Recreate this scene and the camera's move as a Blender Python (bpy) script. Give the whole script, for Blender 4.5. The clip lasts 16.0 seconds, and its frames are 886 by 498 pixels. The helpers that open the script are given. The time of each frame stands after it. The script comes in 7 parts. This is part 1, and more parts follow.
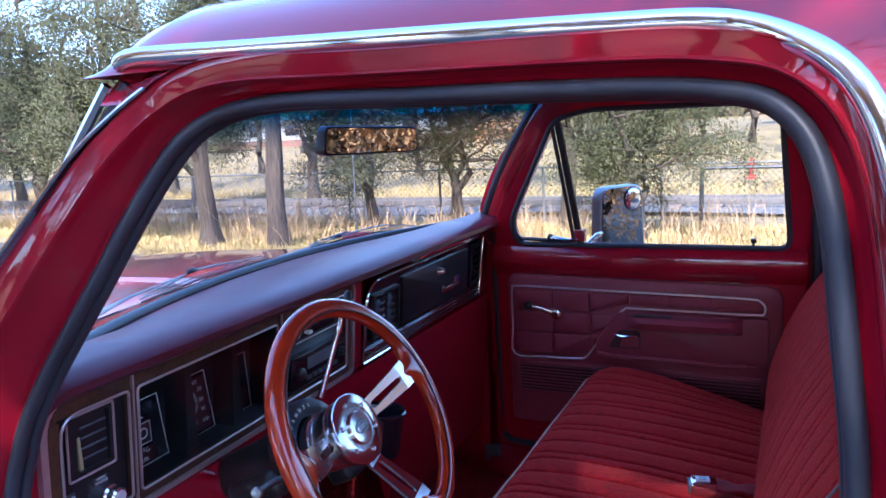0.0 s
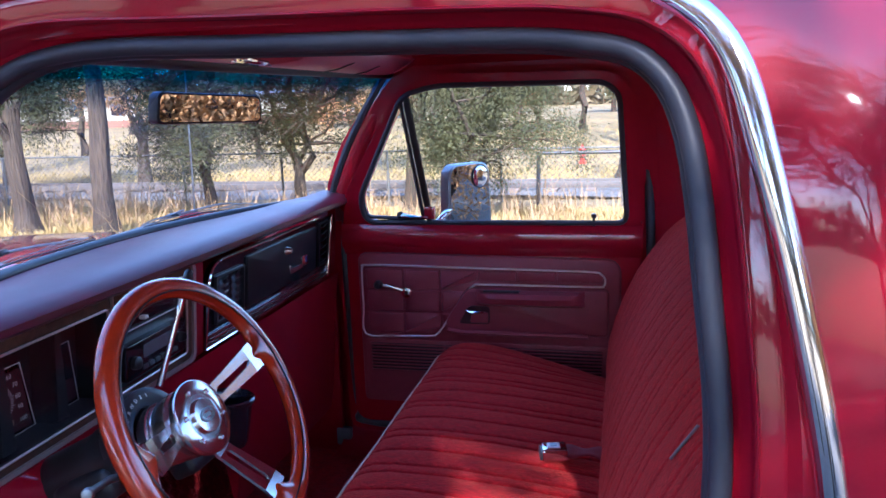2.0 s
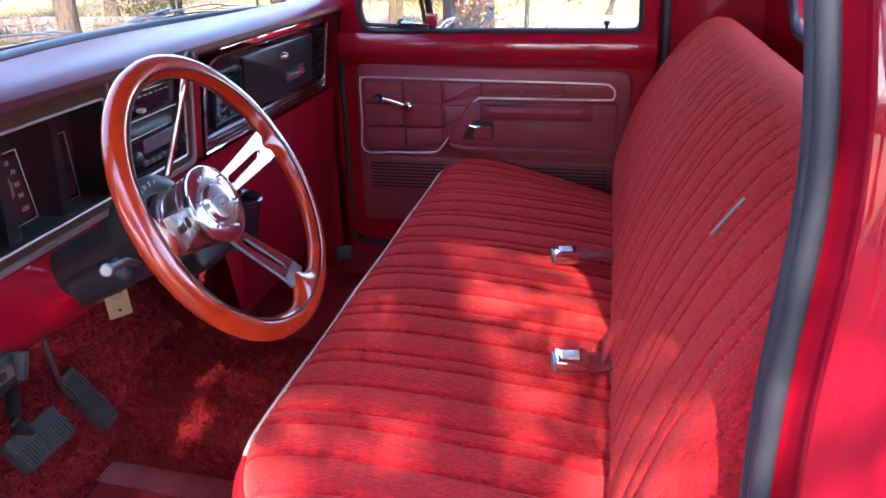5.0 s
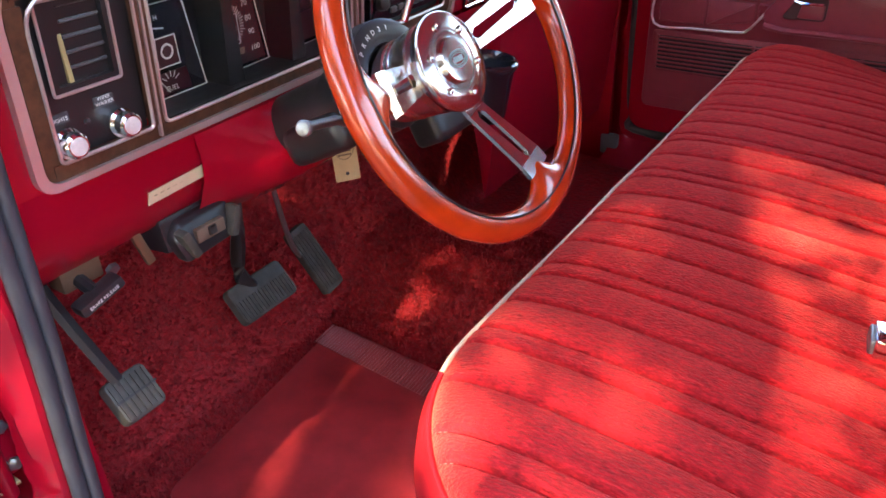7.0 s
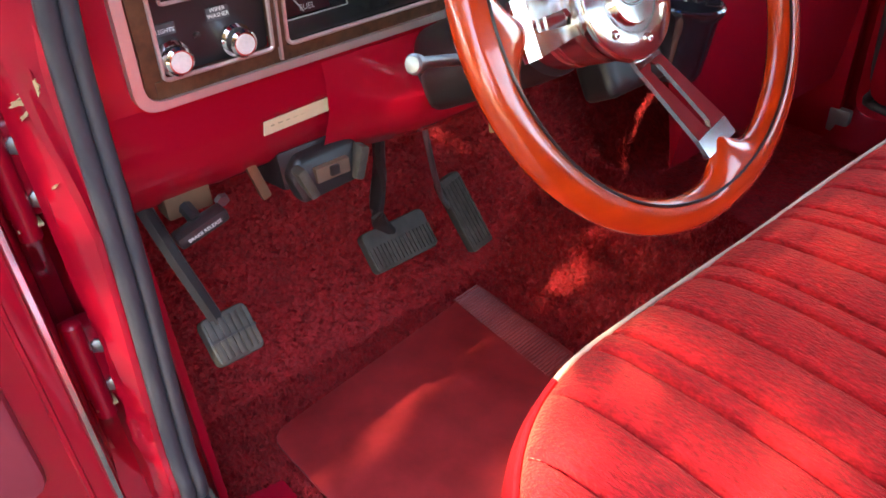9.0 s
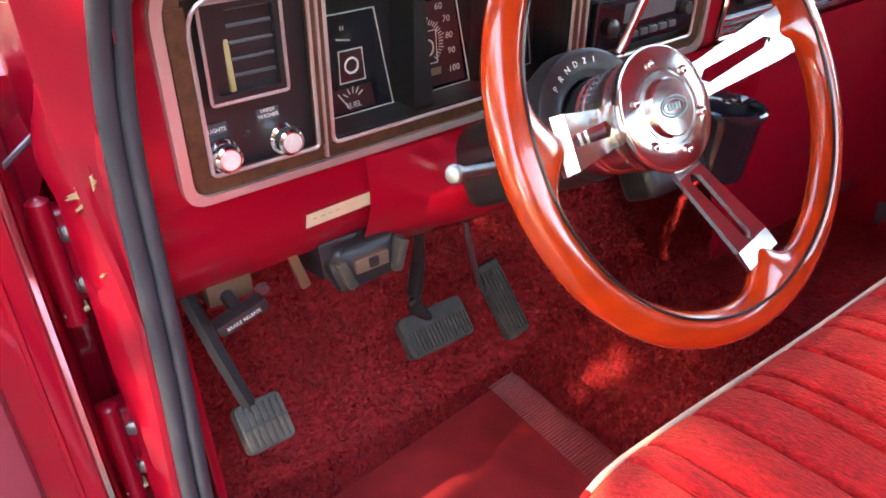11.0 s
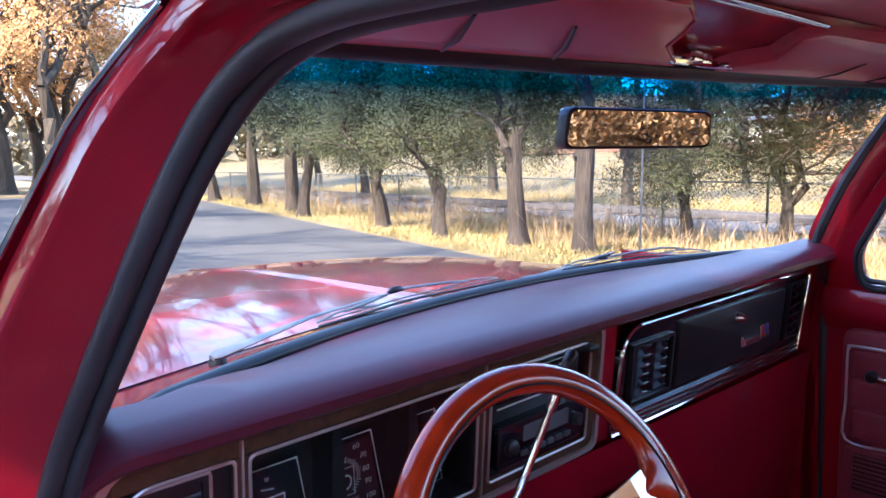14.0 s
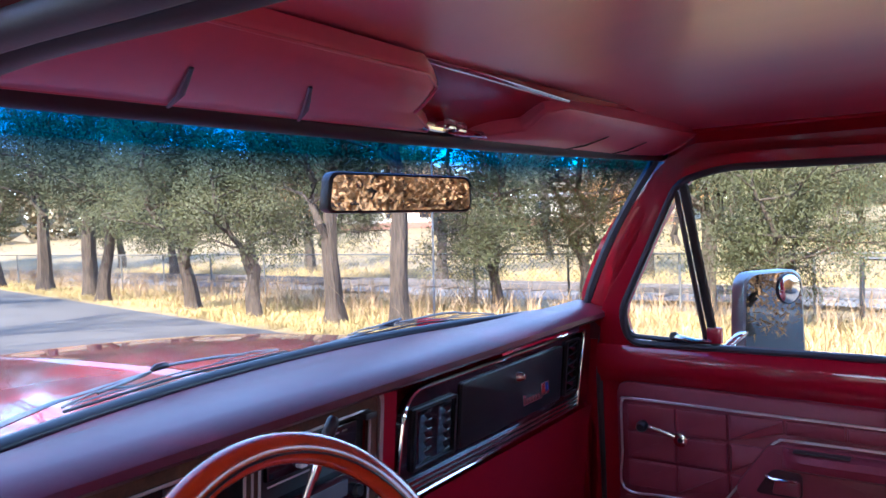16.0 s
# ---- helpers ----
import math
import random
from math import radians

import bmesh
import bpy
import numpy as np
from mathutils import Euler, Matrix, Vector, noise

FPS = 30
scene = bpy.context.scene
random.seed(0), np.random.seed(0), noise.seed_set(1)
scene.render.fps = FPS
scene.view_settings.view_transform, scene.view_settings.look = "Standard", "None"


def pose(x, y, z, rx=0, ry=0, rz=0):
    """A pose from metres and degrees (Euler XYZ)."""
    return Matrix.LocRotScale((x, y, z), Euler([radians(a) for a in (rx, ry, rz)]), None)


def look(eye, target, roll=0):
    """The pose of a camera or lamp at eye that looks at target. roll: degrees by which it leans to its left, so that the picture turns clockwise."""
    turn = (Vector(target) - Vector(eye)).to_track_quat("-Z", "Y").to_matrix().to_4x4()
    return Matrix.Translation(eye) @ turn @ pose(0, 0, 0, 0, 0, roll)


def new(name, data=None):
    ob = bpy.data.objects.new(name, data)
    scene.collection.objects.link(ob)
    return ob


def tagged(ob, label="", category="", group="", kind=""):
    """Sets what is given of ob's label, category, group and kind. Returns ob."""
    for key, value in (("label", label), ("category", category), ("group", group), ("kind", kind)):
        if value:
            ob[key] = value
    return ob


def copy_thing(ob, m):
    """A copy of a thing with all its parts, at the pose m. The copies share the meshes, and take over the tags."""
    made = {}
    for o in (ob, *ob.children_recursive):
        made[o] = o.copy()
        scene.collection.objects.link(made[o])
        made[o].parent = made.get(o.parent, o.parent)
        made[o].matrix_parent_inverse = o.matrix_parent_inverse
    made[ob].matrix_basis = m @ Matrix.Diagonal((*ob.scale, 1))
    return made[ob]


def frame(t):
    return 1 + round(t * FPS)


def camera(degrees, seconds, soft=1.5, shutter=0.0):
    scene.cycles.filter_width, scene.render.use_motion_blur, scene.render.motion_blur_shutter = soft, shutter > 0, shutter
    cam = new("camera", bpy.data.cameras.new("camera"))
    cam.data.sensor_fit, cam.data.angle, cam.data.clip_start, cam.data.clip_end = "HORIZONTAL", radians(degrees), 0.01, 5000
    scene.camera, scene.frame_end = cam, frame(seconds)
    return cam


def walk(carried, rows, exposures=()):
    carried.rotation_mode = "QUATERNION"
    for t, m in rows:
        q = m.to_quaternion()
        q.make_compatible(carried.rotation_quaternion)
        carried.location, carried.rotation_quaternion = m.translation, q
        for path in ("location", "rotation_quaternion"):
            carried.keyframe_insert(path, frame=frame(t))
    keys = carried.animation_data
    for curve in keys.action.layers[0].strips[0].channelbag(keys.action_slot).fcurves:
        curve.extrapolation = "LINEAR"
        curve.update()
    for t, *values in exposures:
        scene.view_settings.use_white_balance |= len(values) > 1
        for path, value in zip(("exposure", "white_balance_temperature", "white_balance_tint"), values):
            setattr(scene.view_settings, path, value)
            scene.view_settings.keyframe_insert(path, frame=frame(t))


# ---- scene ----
cam = camera(60.8, 16.0, soft=1.6)
PATH = [
    (0, (0.851, -0.056, 1.611), (-0.004, 1.734, 1.277), -3.2),
    (0.5, (0.834, -0.060, 1.604), (0.082, 1.774, 1.258), -2.8),
    (1, (0.832, -0.056, 1.597), (0.183, 1.813, 1.233), -2.5),
    (1.5, (0.836, -0.041, 1.591), (0.275, 1.852, 1.210), -2.3),
    (2, (0.825, -0.027, 1.587), (0.359, 1.889, 1.195), -2.0),
    (2.5, (0.822, -0.019, 1.585), (0.435, 1.912, 1.179), -1.9),
    (3, (0.818, -0.012, 1.582), (0.493, 1.926, 1.148), -1.8),
    (3.2, (0.809, -0.012, 1.581), (0.499, 1.924, 1.128), -1.7),
    (5.3, (0.752, -0.013, 1.480), (0.298, 1.755, 0.634), -1.2),
    (5.5, (0.746, -0.009, 1.472), (0.240, 1.726, 0.590), -1.3),
    (6, (0.733, 0.030, 1.451), (0.066, 1.672, 0.499), -1.9),
    (6.5, (0.716, 0.111, 1.433), (-0.117, 1.644, 0.430), -2.2),
    (7, (0.694, 0.192, 1.411), (-0.286, 1.605, 0.370), -2.5),
    (7.5, (0.679, 0.254, 1.389), (-0.436, 1.542, 0.317), -3.1),
    (8, (0.680, 0.290, 1.374), (-0.522, 1.470, 0.275), -3.2),
    (8.5, (0.663, 0.314, 1.361), (-0.616, 1.385, 0.235), -4.0),
    (8.7, (0.659, 0.325, 1.356), (-0.632, 1.366, 0.216), -4.0),
    (10.8, (0.649, 0.343, 1.372), (-0.784, 1.335, 0.366), -3.3),
    (11, (0.648, 0.343, 1.381), (-0.795, 1.347, 0.405), -3.3),
    (11.5, (0.648, 0.344, 1.409), (-0.832, 1.387, 0.533), -3.0),
    (12.5, (0.651, 0.335, 1.487), (-0.885, 1.470, 0.858), -2.6),
    (13, (0.663, 0.327, 1.524), (-0.879, 1.513, 1.012), -2.2),
    (13.5, (0.682, 0.332, 1.552), (-0.853, 1.573, 1.162), -2.1),
    (14, (0.699, 0.343, 1.576), (-0.805, 1.649, 1.293), -1.9),
    (14.5, (0.714, 0.355, 1.587), (-0.731, 1.739, 1.387), -1.8),
    (15, (0.726, 0.360, 1.581), (-0.629, 1.840, 1.436), -1.7),
    (15.5, (0.745, 0.378, 1.578), (-0.503, 1.953, 1.465), -1.9),
    (16, (0.743, 0.396, 1.557), (-0.415, 2.038, 1.459), -2.4),
]
EXPOSURES = [(0, 2.77, 5350, 18), (3, 2.95, 5450, 19), (5.3, 4.0, 7100, 20), (6.5, 4.18, 8400, 15), (8, 4.2, 9600, 12), (11.5, 4.55, 10000, 12), (12.5, 3.88, 7900, 14), (13.2, 3.2, 6500, 13), (14.2, 3.02, 6000, 14), (15, 3.05, 5800, 14), (16, 3.1, 5800, 14)]
walk(cam, [(t, look(eye, target, roll)) for t, eye, target, roll in PATH], EXPOSURES)

# ---- light ----
SUN_FROM = Vector((0.14, -0.90, 0.78)).normalized()
world = bpy.data.worlds.new("sky_world")
scene.world = world
world.use_nodes = True
wn = world.node_tree.nodes
sky = wn.new("ShaderNodeTexSky")
sky.sky_type = "NISHITA"
sky.sun_disc = False
sky.sun_elevation = math.asin(SUN_FROM.z)
sky.ozone_density = 4.0
sky.dust_density = 0.4
sky.sun_rotation = math.atan2(SUN_FROM.x, SUN_FROM.y)
wn["Background"].inputs["Strength"].default_value = 0.15
world.node_tree.links.new(sky.outputs["Color"], wn["Background"].inputs["Color"])
sun_data = bpy.data.lights.new("sun", "SUN")
sun_data.energy, sun_data.angle, sun_data.color = 2.8, radians(0.6), (1.0, 0.94, 0.85)
sun = new("sun", sun_data)
sun.matrix_world = look(SUN_FROM * 60, (0, 0, 0))

# ---- building helpers ----
CY = 1.265          # the cab's middle line
V = Vector


def mir(p):
    """The point on the other side of the cab."""
    return V((p[0], 2 * CY - p[1], p[2]))


def thing(name, label, category, at=(0, 0, 0), group="", kind=""):
    ob = new(name)
    ob.location = at
    ob.empty_display_size = 0.05
    return tagged(ob, label, category, group, kind)


def finish(bm, smooth=True, angle=40):
    bmesh.ops.recalc_face_normals(bm, faces=bm.faces)
    for f in bm.faces:
        f.smooth = smooth
    if smooth:
        lim = radians(angle)
        for e in bm.edges:
            if len(e.link_faces) == 2 and e.calc_face_angle(0) > lim:
                e.smooth = False


def part(name, bm, material, parent=None, label="", smooth=True, angle=40):
    finish(bm, smooth, angle)
    me = bpy.data.meshes.new(name)
    bm.to_mesh(me)
    bm.free()
    me.materials.append(material)
    ob = new(name, me)
    if parent is not None:
        ob.parent = parent
        up = parent
        while up is not None:
            ob.location = V(ob.location) - V(up.location)
            up = up.parent
    if label:
        ob["label"] = label
    return ob


def single(name, bm, material, label, category, group="", kind="", smooth=True):
    return tagged(part(name, bm, material, None, "", smooth), label, category, group, kind)


def sheet(rows, close_u=False, close_v=False, bm=None):
    """A surface from rows of points."""
    bm = bm or bmesh.new()
    vs = [[bm.verts.new(p) for p in r] for r in rows]
    n, m = len(vs), len(vs[0])
    for i in range(n if close_v else n - 1):
        for j in range(m if close_u else m - 1):
            a, b, c, d = vs[i][j], vs[i][(j + 1) % m], vs[(i + 1) % n][(j + 1) % m], vs[(i + 1) % n][j]
            if len({a, b, c, d}) == 4:
                bm.faces.new((a, b, c, d))
    return bm


def tube(path, r, n=10, closed=False, bm=None, flat=1.0, up=(0, 0, 1), ends=True):
    """A round or flattened bar along a path. r: one radius, or one a point; flat squeezes it along up."""
    bm = bm or bmesh.new()
    path = [V(p) for p in path]
    k = len(path)
    rows = []
    for i, p in enumerate(path):
        a = path[i - 1] if (closed or i) else p
        b = path[(i + 1) % k] if (closed or i < k - 1) else p
        t = (b - a).normalized()
        u = V(up) - t * t.dot(V(up))
        if u.length < 1e-3:
            u = V((1, 0, 0)) - t * t.x
        u.normalize()
        s = t.cross(u)
        rr = r[i] if isinstance(r, (list, tuple)) else r
        rows.append([p + (s * math.cos(2 * math.pi * j / n) + u * math.sin(2 * math.pi * j / n) * flat) * rr for j in range(n)])
    vs = [[bm.verts.new(p) for p in q] for q in rows]
    for i in range(k if closed else k - 1):
        for j in range(n):
            bm.faces.new((vs[i][j], vs[i][(j + 1) % n], vs[(i + 1) % k][(j + 1) % n], vs[(i + 1) % k][j]))
    if not closed and ends:
        bm.faces.new(vs[0])
        bm.faces.new(vs[-1][::-1])
    return bm


def smoothed(path, steps=6, closed=False):
    """A Catmull-Rom curve through the points."""
    p = [V(q) for q in path]
    n = len(p)
    out = []
    for i in range(n if closed else n - 1):
        if closed:
            a, b, c, d = p[i - 1], p[i], p[(i + 1) % n], p[(i + 2) % n]
        else:
            a, b, c, d = p[max(i - 1, 0)], p[i], p[i + 1], p[min(i + 2, n - 1)]
        for k in range(steps):
            t = k / steps
            out.append(0.5 * (2 * b + (c - a) * t + (2 * a - 5 * b + 4 * c - d) * t * t + (3 * b - a - 3 * c + d) * t ** 3))
    if not closed:
        out.append(p[-1])
    return out


def block(c, s, bev=0.0, rot=None, bm=None, seg=2):
    """A box with rounded edges; c its middle, s its size, rot a rotation."""
    bm = bm or bmesh.new()
    m = Matrix.Translation(c) @ (rot.to_4x4() if rot else Matrix()) @ Matrix.Diagonal((*s, 1))
    made = bmesh.ops.create_cube(bm, size=1, matrix=m)
    if bev > 0:
        es = {e for v in made["verts"] for e in v.link_edges}
        bmesh.ops.bevel(bm, geom=list(es), offset=bev, segments=seg, affect="EDGES", profile=0.6)
    return bm


def rounded(pts, r, seg=4):
    """A 2D outline with its corners rounded."""
    out = []
    n = len(pts)
    for i in range(n):
        a, b, c = V(pts[i - 1]).to_2d(), V(pts[i]).to_2d(), V(pts[(i + 1) % n]).to_2d()
        rr = r[i] if isinstance(r, (list, tuple)) else r
        u, w = a - b, c - b
        k = min(rr, u.length * 0.49, w.length * 0.49)
        if k < 1e-5:
            out.append(b)
            continue
        p, q = b + u.normalized() * k, b + w.normalized() * k
        for j in range(seg + 1):
            t = j / seg
            out.append(p * (1 - t) ** 2 + b * 2 * t * (1 - t) + q * t * t)
    return out


def slab(outline, put, d0, d1, bev=0.0, bm=None):
    """A plate with the 2D outline between depths d0 and d1; put(u, v, d) gives the place. The d1 face is the front."""
    bm = bm or bmesh.new()
    o = [V(p).to_2d() for p in outline]
    c = sum(o, V((0, 0))) / len(o)
    lay = [(d0, 0)]
    if bev > 0:
        sgn = 1 if d1 > d0 else -1
        lay += [(d1 - sgn * bev, 0), (d1 - sgn * bev * 0.3, bev * 0.3), (d1, bev)]
    else:
        lay += [(d1, 0)]
    n = len(o)
    rings = []
    for d, ins in lay:
        ring = []
        for i, p in enumerate(o):
            if ins:
                t = (o[(i + 1) % n] - o[i - 1]).normalized()
                nn = V((-t.y, t.x))
                if nn.dot(c - p) < 0:
                    nn = -nn
                p = p + nn * ins
            ring.append(bm.verts.new(put(p.x, p.y, d)))
        rings.append(ring)
    for a, b in zip(rings, rings[1:]):
        for i in range(n):
            bm.faces.new((a[i], a[(i + 1) % n], b[(i + 1) % n], b[i]))
    bm.faces.new(rings[0])
    bm.faces.new(rings[-1])
    return bm


def band(outer, inner, put, d0, d1, bm=None):
    """A flat frame between two outlines of the same count."""
    bm = bm or bmesh.new()
    n = len(outer)
    ro0 = [bm.verts.new(put(p[0], p[1], d0)) for p in outer]
    ro1 = [bm.verts.new(put(p[0], p[1], d1)) for p in outer]
    ri0 = [bm.verts.new(put(p[0], p[1], d0)) for p in inner]
    ri1 = [bm.verts.new(put(p[0], p[1], d1)) for p in inner]
    for a, b in ((ro0, ro1), (ro1, ri1), (ri1, ri0), (ri0, ro0)):
        for i in range(n):
            bm.faces.new((a[i], a[(i + 1) % n], b[(i + 1) % n], b[i]))
    return bm


def rect(u0, u1, v0, v1, r=0.0, seg=4):
    return rounded([(u0, v0), (u1, v0), (u1, v1), (u0, v1)], r, seg)


def lathe(profile, axis_at, axis, n=24, bm=None):
    """A turned piece: profile rows of (distance along the axis, radius)."""
    bm = bm or bmesh.new()
    ax = V(axis).normalized()
    u = ax.orthogonal().normalized()
    w = ax.cross(u)
    rows = []
    for d, r in profile:
        rows.append([bm.verts.new(V(axis_at) + ax * d + (u * math.cos(2 * math.pi * j / n) + w * math.sin(2 * math.pi * j / n)) * max(r, 1e-5)) for j in range(n)])
    for a, b in zip(rows, rows[1:]):
        for j in range(n):
            bm.faces.new((a[j], a[(j + 1) % n], b[(j + 1) % n], b[j]))
    bm.faces.new(rows[0])
    bm.faces.new(rows[-1])
    return bm


def lettering(text, size, m, material, parent, label=""):
    """Raised letters in the built-in font, at the pose m (x right, y up, z out)."""
    cu = bpy.data.curves.new("letters", "FONT")
    cu.body, cu.size, cu.align_x, cu.align_y, cu.extrude = text, size, "CENTER", "CENTER", 0.0002
    cu.resolution_u = 2
    tmp = bpy.data.objects.new("letters", cu)
    scene.collection.objects.link(tmp)
    dg = bpy.context.evaluated_depsgraph_get()
    me = bpy.data.meshes.new_from_object(tmp.evaluated_get(dg))
    bpy.data.objects.remove(tmp)
    me.transform(m)
    me.materials.clear()
    me.materials.append(material)
    ob = new("lettering", me)
    ob.parent = parent
    up = parent
    while up is not None:
        ob.location = V(ob.location) - V(up.location)
        up = up.parent
    if label:
        ob["label"] = label
    return ob


# ---- materials ----
def mat(name, color, rough=0.5, metal=0.0, coat=0.0, var=0.12, scale=30.0, bump=0.0, bscale=400.0, sheen=0.0, stretch=(1, 1, 1), spec=0.5, coarse=4.0, bdist=0.001, rvar=0.1, coat_rough=0.04):
    m = bpy.data.materials.new(name)
    m.use_nodes = True
    nt = m.node_tree
    b = nt.nodes["Principled BSDF"]
    b.inputs["Roughness"].default_value = rough
    b.inputs["Metallic"].default_value = metal
    b.inputs["Coat Weight"].default_value = coat
    b.inputs["Coat Roughness"].default_value = coat_rough
    b.inputs["Specular IOR Level"].default_value = spec
    b.inputs["Sheen Weight"].default_value = sheen
    b.inputs["Sheen Roughness"].default_value = 0.45
    b.inputs["Sheen Tint"].default_value = (1.0, 0.20, 0.14, 1)
    co = nt.nodes.new("ShaderNodeTexCoord")
    mp = nt.nodes.new("ShaderNodeMapping")
    mp.inputs["Scale"].default_value = stretch
    nt.links.new(co.outputs["Object"], mp.inputs["Vector"])

    def noise_tex(s, detail=4.0):
        n = nt.nodes.new("ShaderNodeTexNoise")
        n.inputs["Scale"].default_value = s
        n.inputs["Detail"].default_value = detail
        nt.links.new(mp.outputs["Vector"], n.inputs["Vector"])
        return n
    fine, broad = noise_tex(scale), noise_tex(coarse)
    mix = nt.nodes.new("ShaderNodeMix")
    mix.data_type = "FLOAT"
    mix.inputs[0].default_value = 0.5
    nt.links.new(fine.outputs["Fac"], mix.inputs[2])
    nt.links.new(broad.outputs["Fac"], mix.inputs[3])
    ramp = nt.nodes.new("ShaderNodeValToRGB")
    c = V(color[:3])
    ramp.color_ramp.elements[0].position, ramp.color_ramp.elements[1].position = 0.3, 0.7
    ramp.color_ramp.elements[0].color = (*(c * (1 - var)), 1)
    ramp.color_ramp.elements[1].color = (*[min(1, x) for x in c * (1 + var)], 1)
    nt.links.new(mix.outputs[0], ramp.inputs["Fac"])
    nt.links.new(ramp.outputs["Color"], b.inputs["Base Color"])
    mr = nt.nodes.new("ShaderNodeMapRange")
    mr.inputs["To Min"].default_value = max(0.02, rough - rvar * rough * 2)
    mr.inputs["To Max"].default_value = min(1, rough + rvar * rough * 2)
    nt.links.new(broad.outputs["Fac"], mr.inputs["Value"])
    nt.links.new(mr.outputs["Result"], b.inputs["Roughness"])
    if bump:
        bn = noise_tex(bscale, 2.0)
        bp = nt.nodes.new("ShaderNodeBump")
        bp.inputs["Strength"].default_value = bump
        bp.inputs["Distance"].default_value = bdist
        nt.links.new(bn.outputs["Fac"], bp.inputs["Height"])
        nt.links.new(bp.outputs["Normal"], b.inputs["Normal"])
    return m


def glass(name, tint=(0.96, 0.97, 0.96), gloss=1.0, band_z=None):
    m = bpy.data.materials.new(name)
    m.use_nodes = True
    nt = m.node_tree
    nt.nodes.remove(nt.nodes["Principled BSDF"])
    out = nt.nodes["Material Output"]
    tr = nt.nodes.new("ShaderNodeBsdfTransparent")
    tr.inputs["Color"].default_value = (*tint, 1)
    gl = nt.nodes.new("ShaderNodeBsdfGlossy")
    gl.inputs["Roughness"].default_value = 0.02
    lw = nt.nodes.new("ShaderNodeLayerWeight")
    lw.inputs["Blend"].default_value = 0.5
    pw = nt.nodes.new("ShaderNodeMath")
    pw.operation = "POWER"
    pw.inputs[1].default_value = 4.0
    nt.links.new(lw.outputs["Facing"], pw.inputs[0])
    fr = nt.nodes.new("ShaderNodeMath")
    fr.operation = "MULTIPLY_ADD"
    fr.inputs[1].default_value, fr.inputs[2].default_value = 0.6 * gloss, 0.03 * gloss
    nt.links.new(pw.outputs[0], fr.inputs[0])
    mx = nt.nodes.new("ShaderNodeMixShader")
    nt.links.new(fr.outputs[0], mx.inputs[0])
    nt.links.new(tr.outputs[0], mx.inputs[1])
    nt.links.new(gl.outputs[0], mx.inputs[2])
    nt.links.new(mx.outputs[0], out.inputs["Surface"])
    if band_z:
        # the blue shade band along the top of the pane
        co = nt.nodes.new("ShaderNodeTexCoord")
        sep = nt.nodes.new("ShaderNodeSeparateXYZ")
        nt.links.new(co.outputs["Object"], sep.inputs[0])
        ra = nt.nodes.new("ShaderNodeMapRange")
        ra.inputs["From Min"].default_value, ra.inputs["From Max"].default_value = band_z
        nt.links.new(sep.outputs["Z"], ra.inputs["Value"])
        cr = nt.nodes.new("ShaderNodeValToRGB")
        cr.color_ramp.elements[0].color = (*tint, 1)
        cr.color_ramp.elements[1].color = (0.004, 0.19, 0.48, 1)
        nt.links.new(ra.outputs["Result"], cr.inputs["Fac"])
        nt.links.new(cr.outputs["Color"], tr.inputs["Color"])
    return m


PAINT = mat("red_paint", (0.36, 0.0035, 0.018), 0.45, coat=1.0, var=0.08, scale=8, coarse=1.5, bump=0.015, bscale=250, spec=0.10)
PAINT.node_tree.nodes["Principled BSDF"].inputs["Coat IOR"].default_value = 1.55
VINYL = mat("maroon_vinyl", (0.26, 0.032, 0.050), 0.42, var=0.10, scale=60, bump=0.25, bscale=900)
PAD = mat("maroon_pad", (0.110, 0.011, 0.028), 0.40, var=0.14, scale=40, bump=0.14, bscale=1100, spec=0.55)
CLOTH = mat("red_cloth", (0.47, 0.012, 0.018), 0.85, sheen=0.50, var=0.62, scale=420, bump=1.0, bscale=400, bdist=0.003, stretch=(0.40, 1.25, 0.6), coarse=190, spec=0.18)
SEATVINYL = mat("red_seat_vinyl", (0.36, 0.010, 0.016), 0.46, var=0.12, bump=0.3, bscale=800, spec=0.3)
CARPET = mat("red_carpet", (0.40, 0.011, 0.018), 0.95, var=0.42, scale=120, bump=1.0, bscale=110, bdist=0.010, coarse=45)
MATV = mat("red_floor_mat_vinyl", (0.38, 0.028, 0.032), 0.32, var=0.42, scale=22, bump=0.15, bscale=500, coarse=6)
HEAD = mat("headliner_board", (0.74, 0.17, 0.25), 0.40, coat=0.8, coat_rough=0.28, var=0.07, scale=9, stretch=(0.15, 2, 1), bump=0.10, bscale=40, spec=0.8)
VISOR = mat("visor_vinyl", (0.74, 0.17, 0.26), 0.45, coat=0.5, coat_rough=0.3, var=0.06, scale=50, bump=0.10, bscale=700, spec=0.6)
RUBBER = mat("dark_rubber", (0.040, 0.041, 0.051), 0.45, var=0.2, scale=20, bump=0.08, bscale=300)
PEDAL = mat("dusty_pedal_rubber", (0.055, 0.048, 0.041), 0.62, var=0.5, scale=60, bump=0.2, bscale=250, coarse=25)
BLACK = mat("black_plastic", (0.018, 0.017, 0.019), 0.34, var=0.15, bump=0.1, bscale=700)
GLOSSBLACK = mat("gloss_black", (0.013, 0.012, 0.018), 0.12, coat=0.5, var=0.1)
CHROME = mat("chrome", (0.86, 0.87, 0.88), 0.07, metal=1.0, var=0.03, rvar=0.25)
SATIN = mat("satin_trim", (0.62, 0.52, 0.50), 0.38, metal=0.7, var=0.06)
STEEL = mat("grey_steel", (0.30, 0.32, 0.33), 0.35, metal=0.9, var=0.12)
